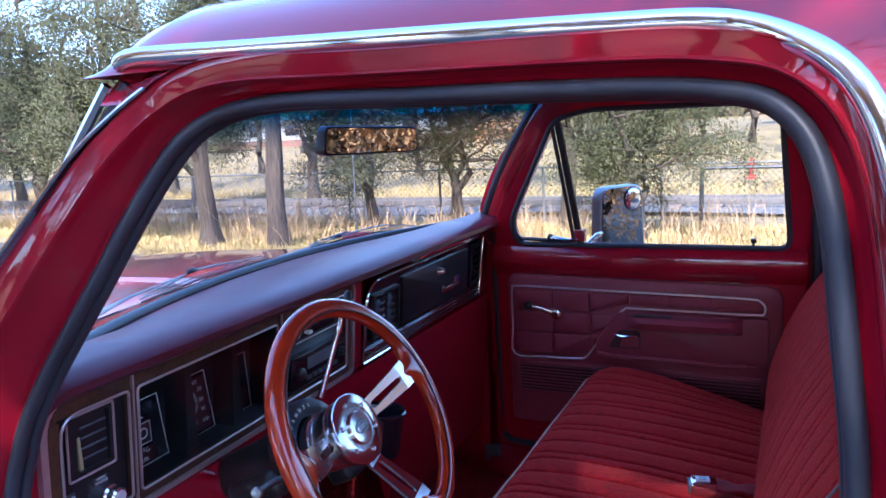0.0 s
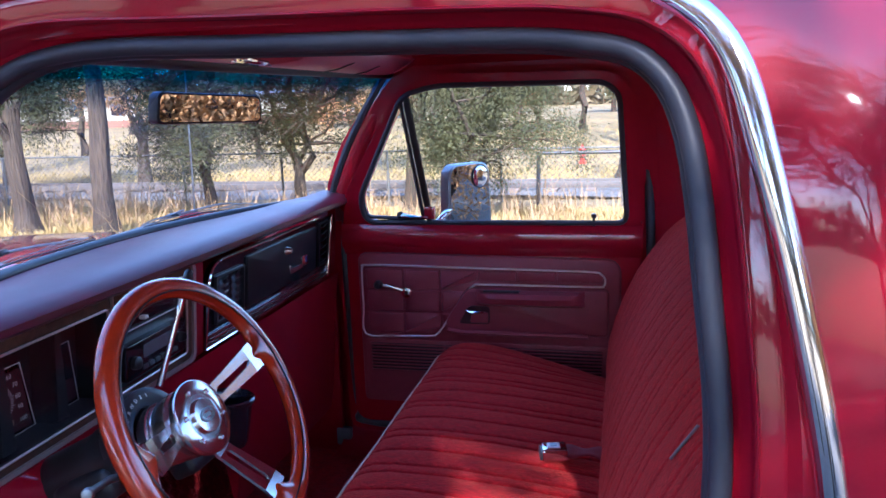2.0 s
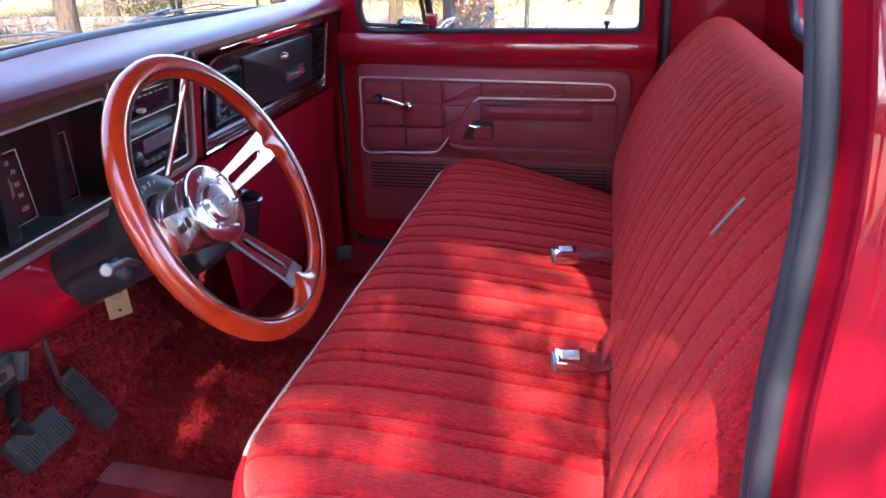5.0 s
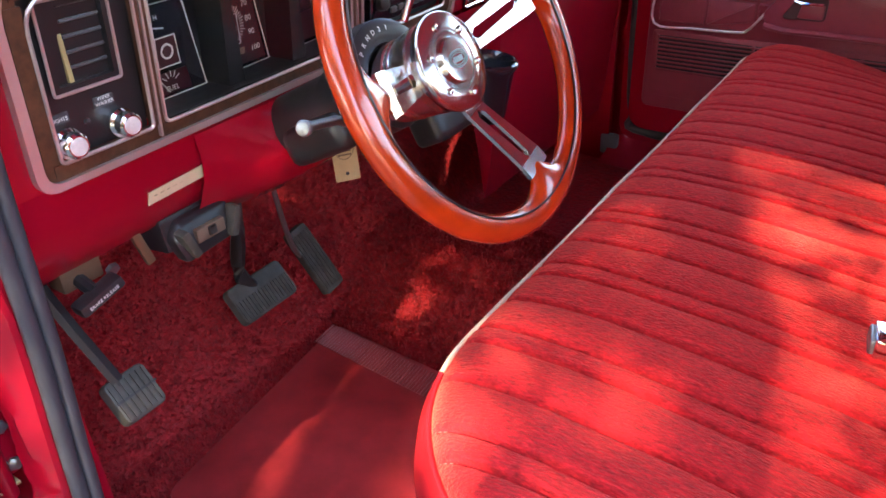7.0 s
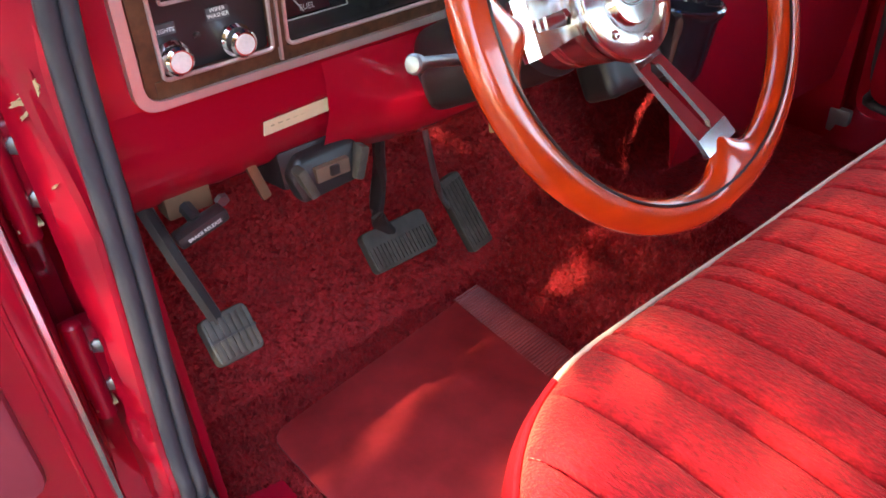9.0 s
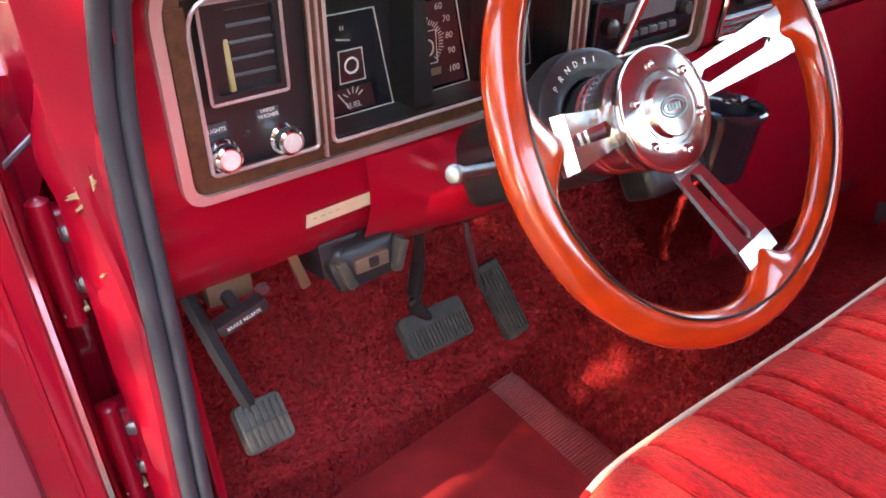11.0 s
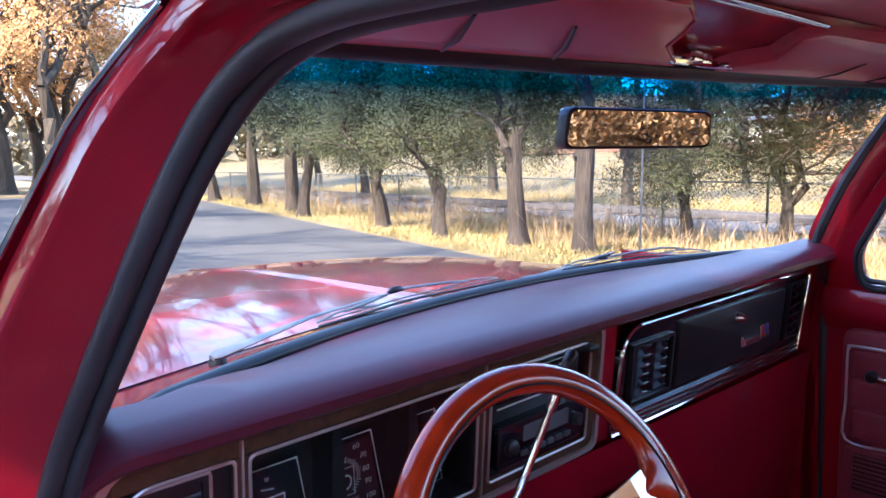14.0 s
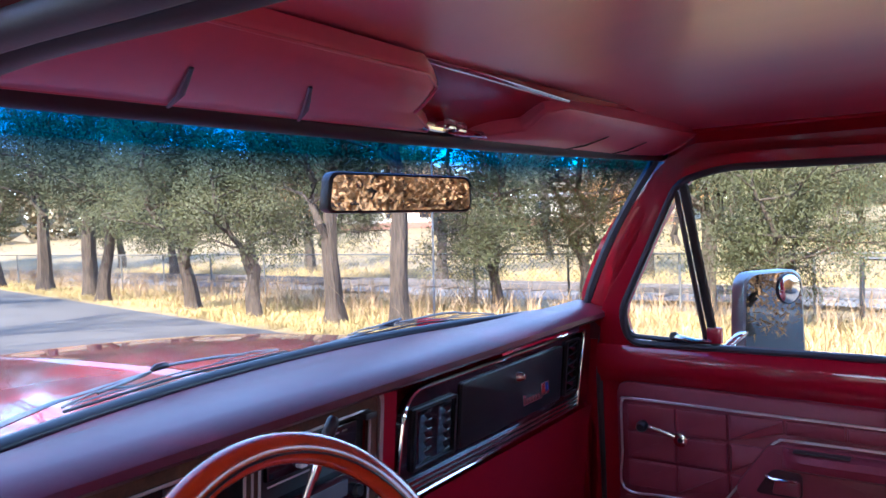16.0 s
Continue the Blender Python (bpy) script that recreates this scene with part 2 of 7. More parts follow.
ALU = mat("brushed_aluminium", (0.62, 0.61, 0.61), 0.13, metal=1.0, var=0.05, rvar=0.3)
WOODRIM = mat("lacquered_wood", (0.46, 0.034, 0.005), 0.22, coat=1.0, var=0.25, scale=20, stretch=(3, 0.6, 3), coarse=6)
BURL = mat("burl_woodgrain", (0.085, 0.034, 0.017), 0.42, var=0.6, scale=120, coarse=35)
PIPING = mat("cream_piping", (0.72, 0.55, 0.42), 0.5, var=0.06)
TAPE = mat("tan_tape", (0.72, 0.55, 0.36), 0.7, var=0.08, scale=50)
WHITE = mat("white_print", (0.75, 0.75, 0.72), 0.6, var=0.03)
DIM = mat("grey_print", (0.42, 0.42, 0.43), 0.6, var=0.03)
REDFACE = mat("dark_red_dial", (0.055, 0.006, 0.012), 0.5, var=0.1)
MIRROR = mat("mirror_glass", (0.92, 0.92, 0.92), 0.01, metal=1.0, var=0.0, rvar=0.0)
GLASS = glass("clear_glass", gloss=0.7)
SHADEGLASS = glass("shade_band_glass", band_z=(1.582, 1.632))
TAGPAPER = mat("tan_card", (0.56, 0.37, 0.19), 0.8, var=0.14, scale=80)
RED_RIBBON = mat("red_webbing", (0.30, 0.012, 0.02), 0.7, var=0.15, scale=300, bump=0.5, bscale=600)

# ---- the pickup's cab ----
truck = thing("pickup_truck", "glossy red older pickup truck cab with chrome drip rail", "pickup truck", (0.4, CY, 0.5))

# the loop of the driver's door opening, from the sill up the hinge pillar, over the top and down the rear pillar
LOOP = [(0.085, 0.436, 0.601), (0.014, 0.437, 0.661), (0.009, 0.442, 0.782), (0.017, 0.451, 0.952), (0.024, 0.458, 1.163), (0.049, 0.466, 1.265),
        (0.088, 0.474, 1.339), (0.163, 0.496, 1.449), (0.241, 0.527, 1.568), (0.293, 0.545, 1.620), (0.376, 0.550, 1.639), (0.536, 0.548, 1.636),
        (0.701, 0.538, 1.631), (0.786, 0.530, 1.625), (0.839, 0.518, 1.609), (0.868, 0.503, 1.559), (0.883, 0.480, 1.447), (0.891, 0.464, 1.336),
        (0.883, 0.452, 1.158), (0.892, 0.446, 0.904), (0.887, 0.442, 0.663), (0.837, 0.439, 0.602)]
# the passenger's opening, given as its mirror image on the driver's side
LOOP_P = [(0.100, 0.445, 0.600), (0.035, 0.452, 0.660), (0.022, 0.456, 0.780), (0.020, 0.462, 0.950), (0.020, 0.470, 1.160), (0.034, 0.477, 1.260),
          (0.080, 0.484, 1.325), (0.180, 0.496, 1.435), (0.290, 0.510, 1.557), (0.345, 0.519, 1.612), (0.410, 0.526, 1.639), (0.560, 0.530, 1.643),
          (0.720, 0.530, 1.640), (0.800, 0.526, 1.632), (0.845, 0.516, 1.607), (0.868, 0.502, 1.550), (0.884, 0.478, 1.440), (0.897, 0.460, 1.330),
          (0.905, 0.450, 1.150), (0.908, 0.446, 0.900), (0.900, 0.444, 0.660), (0.850, 0.444, 0.600)]
LOOP_R = [mir(p) for p in LOOP_P]
# the passenger's front pillar stands a little steeper
for k, (x, z) in enumerate(((0.066, 1.312), (0.118, 1.440), (0.200, 1.560), (0.262, 1.622), (0.345, 1.642))):
    LOOP_R[6 + k] = V((x, LOOP_R[6 + k].y, z))


def opening_frames(loop, side):
    """Along a smooth closed loop: point, the way out of the opening, the way out of the cab, and how far up it is (0 sill, 1 roof)."""
    pts = smoothed(loop, 5, closed=True)
    n = len(pts)
    mid = sum(pts, V()) / n
    out = []
    for i, p in enumerate(pts):
        t = (pts[(i + 1) % n] - pts[i - 1]).normalized()
        outb = V((0, -side, 0))
        outb = (outb - t * outb.dot(t)).normalized()
        a = t.cross(outb).normalized()
        if a.dot(p - mid) < 0:
            a = -a
        out.append((p, a, outb))
    return out


def ring_sweep(frames, prof):
    """prof(p) gives the section at each point as (out of the opening, out of the cab)."""
    rows = []
    for p, a, o in frames:
        rows.append([p + a * u + o * w for u, w in prof(p)])
    return sheet(rows, close_u=True, close_v=True)


def strip_prof(p):
    pts = []
    for k in range(10):
        t = 2 * math.pi * k / 10
        pts.append((-0.001 + 0.0080 * math.cos(t), -0.001 + 0.0090 * math.sin(t)))
    return pts


def strip_prof2(p):
    return [(-0.0035 + 0.0075 * math.cos(2 * math.pi * k / 10), -0.0160 + 0.0075 * math.sin(2 * math.pi * k / 10)) for k in range(10)]


def wide(p):
    """How wide the pillar or rail is beyond the seal."""
    if p.x < 0.42:
        w = float(np.interp(p.z, (1.0, 1.32, 1.435, 1.557, 1.612), (0.012, 0.090, 0.083, 0.066, 0.054)))
        top = min(1, max(0, (p.x - 0.30) / 0.12))
        return w * (1 - top) + 0.040 * top
    return 0.040 if p.z > 1.1 else max(0.012, 0.040 - (1.1 - p.z) * 0.2)


def deep(p):
    """How far the jamb stands out of the cab beyond the seal."""
    if p.x < 0.42:
        d = float(np.interp(p.z, (1.0, 1.32, 1.435, 1.557, 1.612), (0.010, 0.062, 0.054, 0.043, 0.030)))
        top = min(1, max(0, (p.x - 0.26) / 0.16))
        return d * (1 - top) + 0.014 * top
    if p.x > 0.84:
        return 0.020
    return 0.014


def frame_prof(p):
    w, d = wide(p), deep(p)
    q = -0.019
    return [(-0.004, q), (-0.004, -0.014), (0.000, -0.006), (0.010, -0.003), (0.013, 0.001), (w * 0.20 + 0.008, d * 0.38), (w * 0.34 + 0.004, d * 0.60), (w * 0.425, d * 0.72), (w * 0.445, d * 0.74 + 0.0025),
            (w * 0.462, d * 0.75 + 0.0052), (w * 0.480, d * 0.76 + 0.0062), (w * 0.498, d * 0.76 + 0.0052), (w * 0.512, d * 0.76 + 0.0020), (w * 0.522, d * 0.76 - 0.0015), (w * 0.545, d * 0.76 - 0.0035), (w * 0.80, d * 0.84 - 0.0030), (w * 0.96, d * 0.82 - 0.0020), (w, d * 0.70), (w, q)]


for loop, side, nm in ((LOOP, 1, "driver"), (LOOP_R, -1, "passenger")):
    fr = opening_frames(loop, side)
    part("door_frame", ring_sweep(fr, frame_prof), PAINT, truck, "glossy red painted door opening frame")
    part("weatherstrip", ring_sweep(fr, strip_prof), RUBBER, truck, "dark grey rubber door seal")
    part("inner_weatherstrip", ring_sweep(fr, strip_prof2), RUBBER, truck, "dark grey rubber door seal lip")
    if nm == "passenger":
        part("door_welt", ring_sweep(fr, lambda p: [(-0.006 + 0.012 * math.cos(2 * math.pi * k / 10), -0.026 + 0.0105 * math.sin(2 * math.pi * k / 10)) for k in range(10)]), RUBBER, truck, "dark blue-black rubber door welt")

# chrome drip rails
GUTTER = [(0.178, 0.560, 1.690), (0.208, 0.556, 1.697), (0.350, 0.548, 1.691), (0.500, 0.543, 1.685), (0.700, 0.538, 1.677), (0.790, 0.532, 1.671),
          (0.837, 0.520, 1.657), (0.872, 0.500, 1.634), (0.894, 0.484, 1.600), (0.910, 0.470, 1.543), (0.930, 0.458, 1.460), (0.950, 0.446, 1.360),
          (0.964, 0.438, 1.250), (0.970, 0.434, 1.180)]
for g in (GUTTER, [mir(p) for p in GUTTER]):
    part("drip_rail", tube(smoothed(g, 5), 0.0095, 10, flat=0.75, up=(0, 1, 0)), CHROME, truck, "polished chrome drip rail moulding")

# rear door pillar, outside, between the door frame and the drip rail
GS = smoothed(GUTTER, 5)
for loop, side in ((LOOP, 1), (LOOP_R, -1)):
    rows = []
    for p, a, o in opening_frames(loop, side):
        if p.x > 0.70 and p.z > 0.95:
            e = p + a * (wide(p) - 0.003) + o * (deep(p) - 0.006)
            pool = [g for g in GS if g.x > 0.69]
            g = min(pool, key=lambda q: abs(q.z - (p.z + 0.045 * a.z + 0.0)) + 0.8 * abs(q.x - (p.x + 0.06 * a.x + 0.01)))
            g = V((g.x + 0.003, g.y - 0.003, g.z if p.z > 1.16 else p.z))
            g = g if side == 1 else mir(g)
            rows.append([e, e.lerp(g, 0.3) + o * 0.003, e.lerp(g, 0.65) - o * 0.002, g])
    part("rear_pillar_skin", sheet(rows), PAINT, truck, "glossy red outer rear door pillar")
    rows = []
    for p, a, o in opening_frames(loop, side):
        if p.x > 0.70 and p.z > 0.62:
            e = p + a * 0.004 - o * 0.019
            far = V((1.165, 0.535 if side == 1 else 2 * CY - 0.535, min(1.70, p.z + 0.05 * max(0, a.z))))
            rows.append([e, e.lerp(far, 0.2) - o * 0.012, e.lerp(far, 0.6) - o * 0.014, far])
    part("rear_corner_trim", sheet(rows), PAINT, truck, "red painted inner rear cab corner")

# roof skin: arched, with the rail as its edge
def roof_point(x, s):
    """s from -1 to 1 across the cab."""
    fx = max(0, min(1, (x - 0.125) / 0.065))
    rx = max(0, min(1, (1.22 - x) / 0.16))
    crown = 0.120 * math.sin(fx * math.pi / 2) ** 0.8 * math.sin(rx * math.pi / 2) ** 0.7
    a = abs(s)
    h = 1 - a ** 9
    y = CY + s * (0.712 - 0.03 * max(0, a - 0.9) * 0)
    return V((x, y, 1.680 + crown * h * (1 - 0.25 * a * a)))


rows = []
for i in range(25):
    x = 0.125 + (1.22 - 0.125) * (i / 24) ** 1.3
    rows.append([roof_point(x, math.sin(math.pi / 2 * (j / 20 - 1))) for j in range(41)])
part("roof", sheet(rows), PAINT, truck, "glossy red roof skin")

# rear quarter of the cab, outside, with a rounded shoulder
for side in (1, -1):
    rows = []
    for i in range(29):
        z = 0.45 + (1.70 - 0.45) * i / 28
        gz = [0.3, 1.18, 1.25, 1.36, 1.46, 1.543, 1.60, 1.634, 1.662, 1.676, 1.72]
        x0 = float(np.interp(z, gz, [0.975, 0.975, 0.969, 0.955, 0.935, 0.915, 0.899, 0.877, 0.842, 0.79, 0.75]))
        y = float(np.interp(z, gz, [0.405, 0.428, 0.435, 0.444, 0.456, 0.468, 0.482, 0.498, 0.518, 0.532, 0.556]))
        row = []
        for j in range(17):
            x = x0 + (1.225 - x0) * j / 16
            yy = y - 0.012 * min(1, (x - x0) / 0.05) * (1 if z < 1.6 else 0) + 0.14 * max(0, (x - 1.12) / 0.105) ** 2
            p = V((x, yy, z))
            row.append(p if side == 1 else mir(p))
        rows.append(row)
    part("quarter_panel", sheet(rows), PAINT, truck, "glossy red rear cab corner panel")

# back of the cab: wall with a window
def back_put(u, v, d):
    return V((1.17 - 0.10 * max(0, (v - 1.25) / 0.45) + d, u, v))


ow, iw = rect(0.50, 2 * CY - 0.50, 0.50, 1.70, 0.06), rect(0.66, 2 * CY - 0.66, 1.26, 1.60, 0.06)
part("rear_wall", band(ow, iw, back_put, 0.0, 0.05), PAINT, truck, "red painted rear cab wall")
pane = part("rear_window", slab(iw, back_put, 0.018, 0.023), GLASS, truck, "clear rear window glass")
pane.visible_shadow = False
part("rear_window_seal", tube([back_put(u, v, -0.003) for u, v in iw], 0.011, 8, closed=True), RUBBER, truck)

# headliner board and front header
rows = []
for i in range(21):
    x = 0.272 + (1.12 - 0.272) * i / 20
    row = []
    for j in range(33):
        s = j / 16 - 1
        y = CY + s * 0.665
        z = 1.700 + 0.045 * (1 - abs(s) ** 2.6) * min(1, 0.45 + (x - 0.27) / 0.3) - 0.03 * max(0, (x - 0.95) / 0.2) ** 2
        row.append(V((x, y, z)))
    rows.append(row)
part("headliner", sheet(rows), HEAD, truck, "smooth maroon headliner board")
for s in (-1, 1):
    part("headliner_trim", tube(smoothed([(0.275, CY + s * 0.662, 1.697), (0.5, CY + s * 0.664, 1.697), (0.8, CY + s * 0.664, 1.695), (1.1, CY + s * 0.66, 1.68)], 6), 0.005, 8), PAINT, truck, "thin maroon headliner edge strip")
# roof side rails inside, between headliner and door frame
for side in (1, -1):
    rows = []
    for i in range(13):
        x = 0.16 + 0.86 * i / 12
        r = [V((x, 0.545, 1.648)), V((x, 0.562, 1.665)), V((x, 0.585, 1.685)), V((x, 0.604, 1.703)), V((x, 0.62, 1.72))]
        rows.append(r if side == 1 else [mir(p) for p in r])
    part("roof_rail", sheet(rows), PAINT, truck, "red painted inner roof rail")
rows = []
for j in range(33):
    s = j / 16 - 1
    y = CY + s * 0.70
    bx = 0.032 * s * s
    rows.append([V((0.145 + bx, y, 1.664)), V((0.165 + bx, y, 1.668)), V((0.185 + bx, y, 1.682)), V((0.245 + bx * 0.5, y - 0.045 * s, 1.706)), V((0.278, y - 0.055 * s, 1.718))])
part("front_header", sheet(rows), PAINT, truck, "red painted windshield header")
part("header_trim", tube(smoothed([(0.276, 1.00, 1.7175), (0.268, 1.2, 1.715), (0.262, 1.40, 1.709)], 6), 0.0075, 8, flat=0.5), CHROME, truck, "chrome header trim strip")

# windshield
def ws(s, v):
    """A point of the windshield: s -1 to 1 across, v 0 at the base and 1 at the top."""
    base = V((-0.232 + 0.185 * s * s, CY + s * 0.735, 1.318))
    top = V((0.143 + 0.034 * s * s, CY + s * 0.695, 1.664))
    p = base.lerp(top, v)
    p.x -= 0.018 * math.sin(math.pi * v)
    if s > 0:
        p += V((0.050 - 0.030 * v, 0.010 + 0.020 * v, 0)) * s ** 3
    return p


rows = [[ws(j / 14 - 1, i / 10) for j in range(29)] for i in range(11)]
wsh = part("windshield", sheet(rows), SHADEGLASS, truck, "curved windshield glass with a blue shade band")
wsh.visible_shadow = False
edge = [ws(j / 14 - 1, 0) + V((-0.004, 0, -0.013)) for j in range(29)] + [ws(1, i / 8) for i in range(1, 8)] + [ws(1 - j / 14, 1) for j in range(29)] + [ws(-1, 1 - i / 8) for i in range(1, 8)]
part("windshield_seal", tube(edge, 0.0125, 8, closed=True), RUBBER, truck, "black rubber windshield seal")
part("header_gasket", tube([ws(-0.97 + 1.94 * j / 40, 0.985) + V((0.016, 0, -0.002)) for j in range(41)], 0.0165, 10, flat=0.75), RUBBER, truck, "dark rubber gasket under the windshield header")
part("windshield_moulding", tube([ws(-1, i / 12) + V((-0.014, -0.014, 0.006)) for i in range(13)], 0.006, 6), CHROME, truck, "bright windshield moulding")
# outer skin of the front pillars, from the glass back to the jamb
PILLAR_FOOT = {}
for loop, side in ((LOOP, 1), (LOOP_R, -1)):
    rows, edge_ = [], []
    for p, a, o in opening_frames(loop, side):
        if p.z > 1.275 and p.x < 0.36:
            e = p + a * wide(p) + o * (deep(p) - 0.004)
            v = max(0, min(1, (e.z - 1.318) / 0.346))
            g = ws(-side, v) + V((-0.006, 0.0, 0.004))
            rows.append([g, g.lerp(e, 0.5), e])
            if p.x < 0.285:
                edge_.append(p + a * (wide(p) + 0.001) + o * (deep(p) - 0.005))
    foot = min(rows, key=lambda q: q[2].z)
    PILLAR_FOOT[side] = (foot[2], foot[0])
    # this chrome line stands in for the pale highlight along the pillar's edge
    part("pillar_edge_glint", tube(edge_, 0.0024, 6), CHROME, truck, "thin bright line in place of the highlight on the pillar edge")
    part("pillar_skin", sheet(rows), PAINT, truck, "glossy red outer windshield pillar")
# lining inside the right front pillar
rows = []
for p, a, o in opening_frames(LOOP_R, -1):
    if p.z > 1.262 and p.x < 0.43:
        e = p + a * 0.004 - o * 0.024
        v = max(0, min(1, (e.z - 1.318) / 0.322))
        g = ws(1, v) + V((0.008, -0.004, -0.004))
        n_ = V((0.25, -0.95, -0.15))
        rows.append([g + V((-0.004, 0.008, 0)), g + n_ * 0.004, g.lerp(e, 0.25) + n_ * 0.008, g.lerp(e, 0.55) + n_ * 0.009, g.lerp(e, 0.85) + n_ * 0.004, e])
part("pillar_lining", sheet(rows), PAINT, truck, "red painted inner windshield pillar")

# lower hinge pillar, outside, with its dents
for side in (1, -1):
    rows = []
    for i in range(76):
        z = 0.50 + (1.275 - 0.50) * i / 75
        up_ = max(0, min(1, (z - 1.16) / 0.115))
        up_ = up_ * up_ * (3 - 2 * up_)
        step = max(0, min(1, (z - 1.158) / 0.008))
        notch = max(0, min(1, (1.145 - z) / 0.03))
        low = max(0, min(1, (0.95 - z) / 0.10))
        wob = low * (0.010 * noise.noise(V((z * 19, 1.3, 0))) + 0.006 * noise.noise(V((z * 47, 4.1, 0))))
        yo = 0.409 + 0.006 * notch + 0.6 * wob
        fx = 0.0025 * step + 0.5 * wob
        pad_ = 0.0016 * math.exp(-((z - 1.02) / 0.04) ** 2) + 0.0018 * noise.noise(V((z * 13, 9.0, 0)))
        r = [V((0.014, 0.455 - 0.014 * max(0, 0.9 - z), z)), V((0.006, 0.447 - 0.014 * max(0, 0.9 - z), z)), V((0.000 + fx, 0.4425 - fx, z)), V((-0.012 + fx + pad_, 0.4320 - fx - pad_, z)), V((-0.023 + fx + pad_, 0.4225 - fx - pad_, z)), V((-0.032 + fx, yo + 0.006 - fx, z)), V((-0.037 + fx, yo + 0.0015, z)),
             V((-0.0405 + 0.5 * wob, yo, z)), V((-0.044, yo + 0.0015, z)), V((-0.048, yo + 0.006, z)), V((-0.054, 0.460, z))]
        r = r if side == 1 else [mir(p) for p in r]
        e, g = PILLAR_FOOT[side]
        rows.append([p.lerp(e.lerp(g, j / 10), up_) for j, p in enumerate(r)])
    part("hinge_pillar", sheet(rows), PAINT, truck, "red painted front door pillar with chipped paint")
    rows = []
    for i in range(17):
        z = 0.15 + (1.27 - 0.15) * i / 16
        b = 0.008 * math.sin(z * 17)
        r = [V((-0.050, 0.446, z)), V((-0.075, 0.450 + b, z)), V((-0.105, 0.440, z)), V((-0.125, 0.428 - b, z)), V((-0.165, 0.42, z))]
        rows.append(r if side == 1 else [mir(p) for p in r])
    r = [[V((-0.165, 0.43, z)), V((-0.168, 0.36, z)), V((-0.17, 0.29, z))] for z in (0.15, 0.5, 0.9, 1.2)]
    part("fender_return", sheet(r if side == 1 else [[mir(p) for p in q] for q in r]), PAINT, truck, "red folded rear edge of the fender")
    r = [[V((x, y, 0.47 - 0.2 * max(0, 0.43 - y))) for y in (0.46, 0.40, 0.33, 0.25)] for x in (-0.30, -0.15, 0.0, 0.03)]
    part("rocker_front", sheet(r if side == 1 else [[mir(p) for p in q] for q in r]), PAINT, truck, "red lower panel below the hinges")
    part("jamb_plate", sheet(rows), PAINT, truck, "dull red inner jamb behind the door hinges")
PN = V((0.64, -0.77, 0)).normalized()
PU = V((0.77, 0.64, 0)).normalized()
for q, r in ((V((-0.0045, 0.4362, 1.150)), 0.0105),):
    part("pillar_bolt", lathe([(-0.002, r), (0.0012, r), (0.0026, r * 0.93), (0.0026, r * 0.74), (0.0008, r * 0.70), (0.0008, r * 0.5), (0.0045, r * 0.46), (0.0052, r * 0.30), (0.0044, 0)], q, PN, 20), PAINT, truck, "red painted bolt in a ring washer")
CHIP = mat("bare_primer", (0.46, 0.32, 0.17), 0.6, var=0.45, scale=90, coarse=40)
rngc = random.Random(5)
for q, su, sv, tilt in ((V((-0.0065, 0.4365, 1.1335)), 0.016, 0.006, 0.35), (V((0.0005, 0.4420, 1.1395)), 0.005, 0.010, 0.1), (V((-0.016, 0.4285, 1.1240)), 0.014, 0.0035, 0.3), (V((-0.014, 0.430, 1.114)), 0.009, 0.0025, 0.7), (V((-0.014, 0.4305, 1.046)), 0.004, 0.0018, 0.6)):
    o = [(math.cos(a) * su * rngc.uniform(0.45, 1.0), math.sin(a) * sv * rngc.uniform(0.4, 1)) for a in [2 * math.pi * k / 17 for k in range(17)]]
    part("paint_chip", slab(o, lambda u, v, d, q=q, tilt=tilt: q + PU * u + V((0, 0, v + u * tilt)) + PN * d, -0.002, 0.0040), CHIP, truck, "chipped patch of bare primer", smooth=False)

# sill
rows = []
for i in range(15):
    x = -0.02 + 1.02 * i / 14
    rows.append([V((x, 0.56, 0.535)), V((x, 0.50, 0.545)), V((x, 0.455, 0.575)), V((x, 0.43, 0.585)), V((x, 0.405, 0.575)), V((x, 0.395, 0.52)), V((x, 0.40, 0.38))])
part("sill", sheet(rows), PAINT, truck, "red painted door sill")
part("sill", sheet([[mir(p) for p in r] for r in rows]), PAINT, truck, "red painted door sill")

# cowl, hood and left fender seen past the windshield
rows = []
for i in range(5):
    row = []
    for j in range(29):
        s = j / 14 - 1
        b = ws(s, 0)
        k = i / 4
        row.append(V((b.x - 0.012 + (-0.405 - b.x + 0.012) * k, CY + s * (0.735 - 0.02 * k), 1.302 + (1.272 - 0.05 * abs(s) ** 1.7 - 1.302) * k)))
    rows.append(row)
part("cowl", sheet(rows), PAINT, truck, "red cowl panel below the windshield")
bm = bmesh.new()
for row_i in range(2):
    for j in range(40):
        s = -0.93 + 0.62 * j / 39
        b = ws(s, 0)
        block((b.x - 0.06 - 0.022 * row_i, CY + s * 0.745, 1.2855 - 0.0075 * row_i), (0.014, 0.007, 0.004), 0.0, bm=bm)
part("cowl_grille", bm, BLACK, truck, "dark cowl air slots", smooth=False)


def hood(x, s):
    k = (-0.40 - x) / 1.12
    w = 0.715 - 0.02 * k
    a = abs(s)
    z = 1.276 - 0.020 * k - 0.045 * k ** 3 - 0.05 * a ** 1.7
    z += 0.0045 * math.exp(-(a / 0.022) ** 2)
    return V((x, CY + s * w, z))


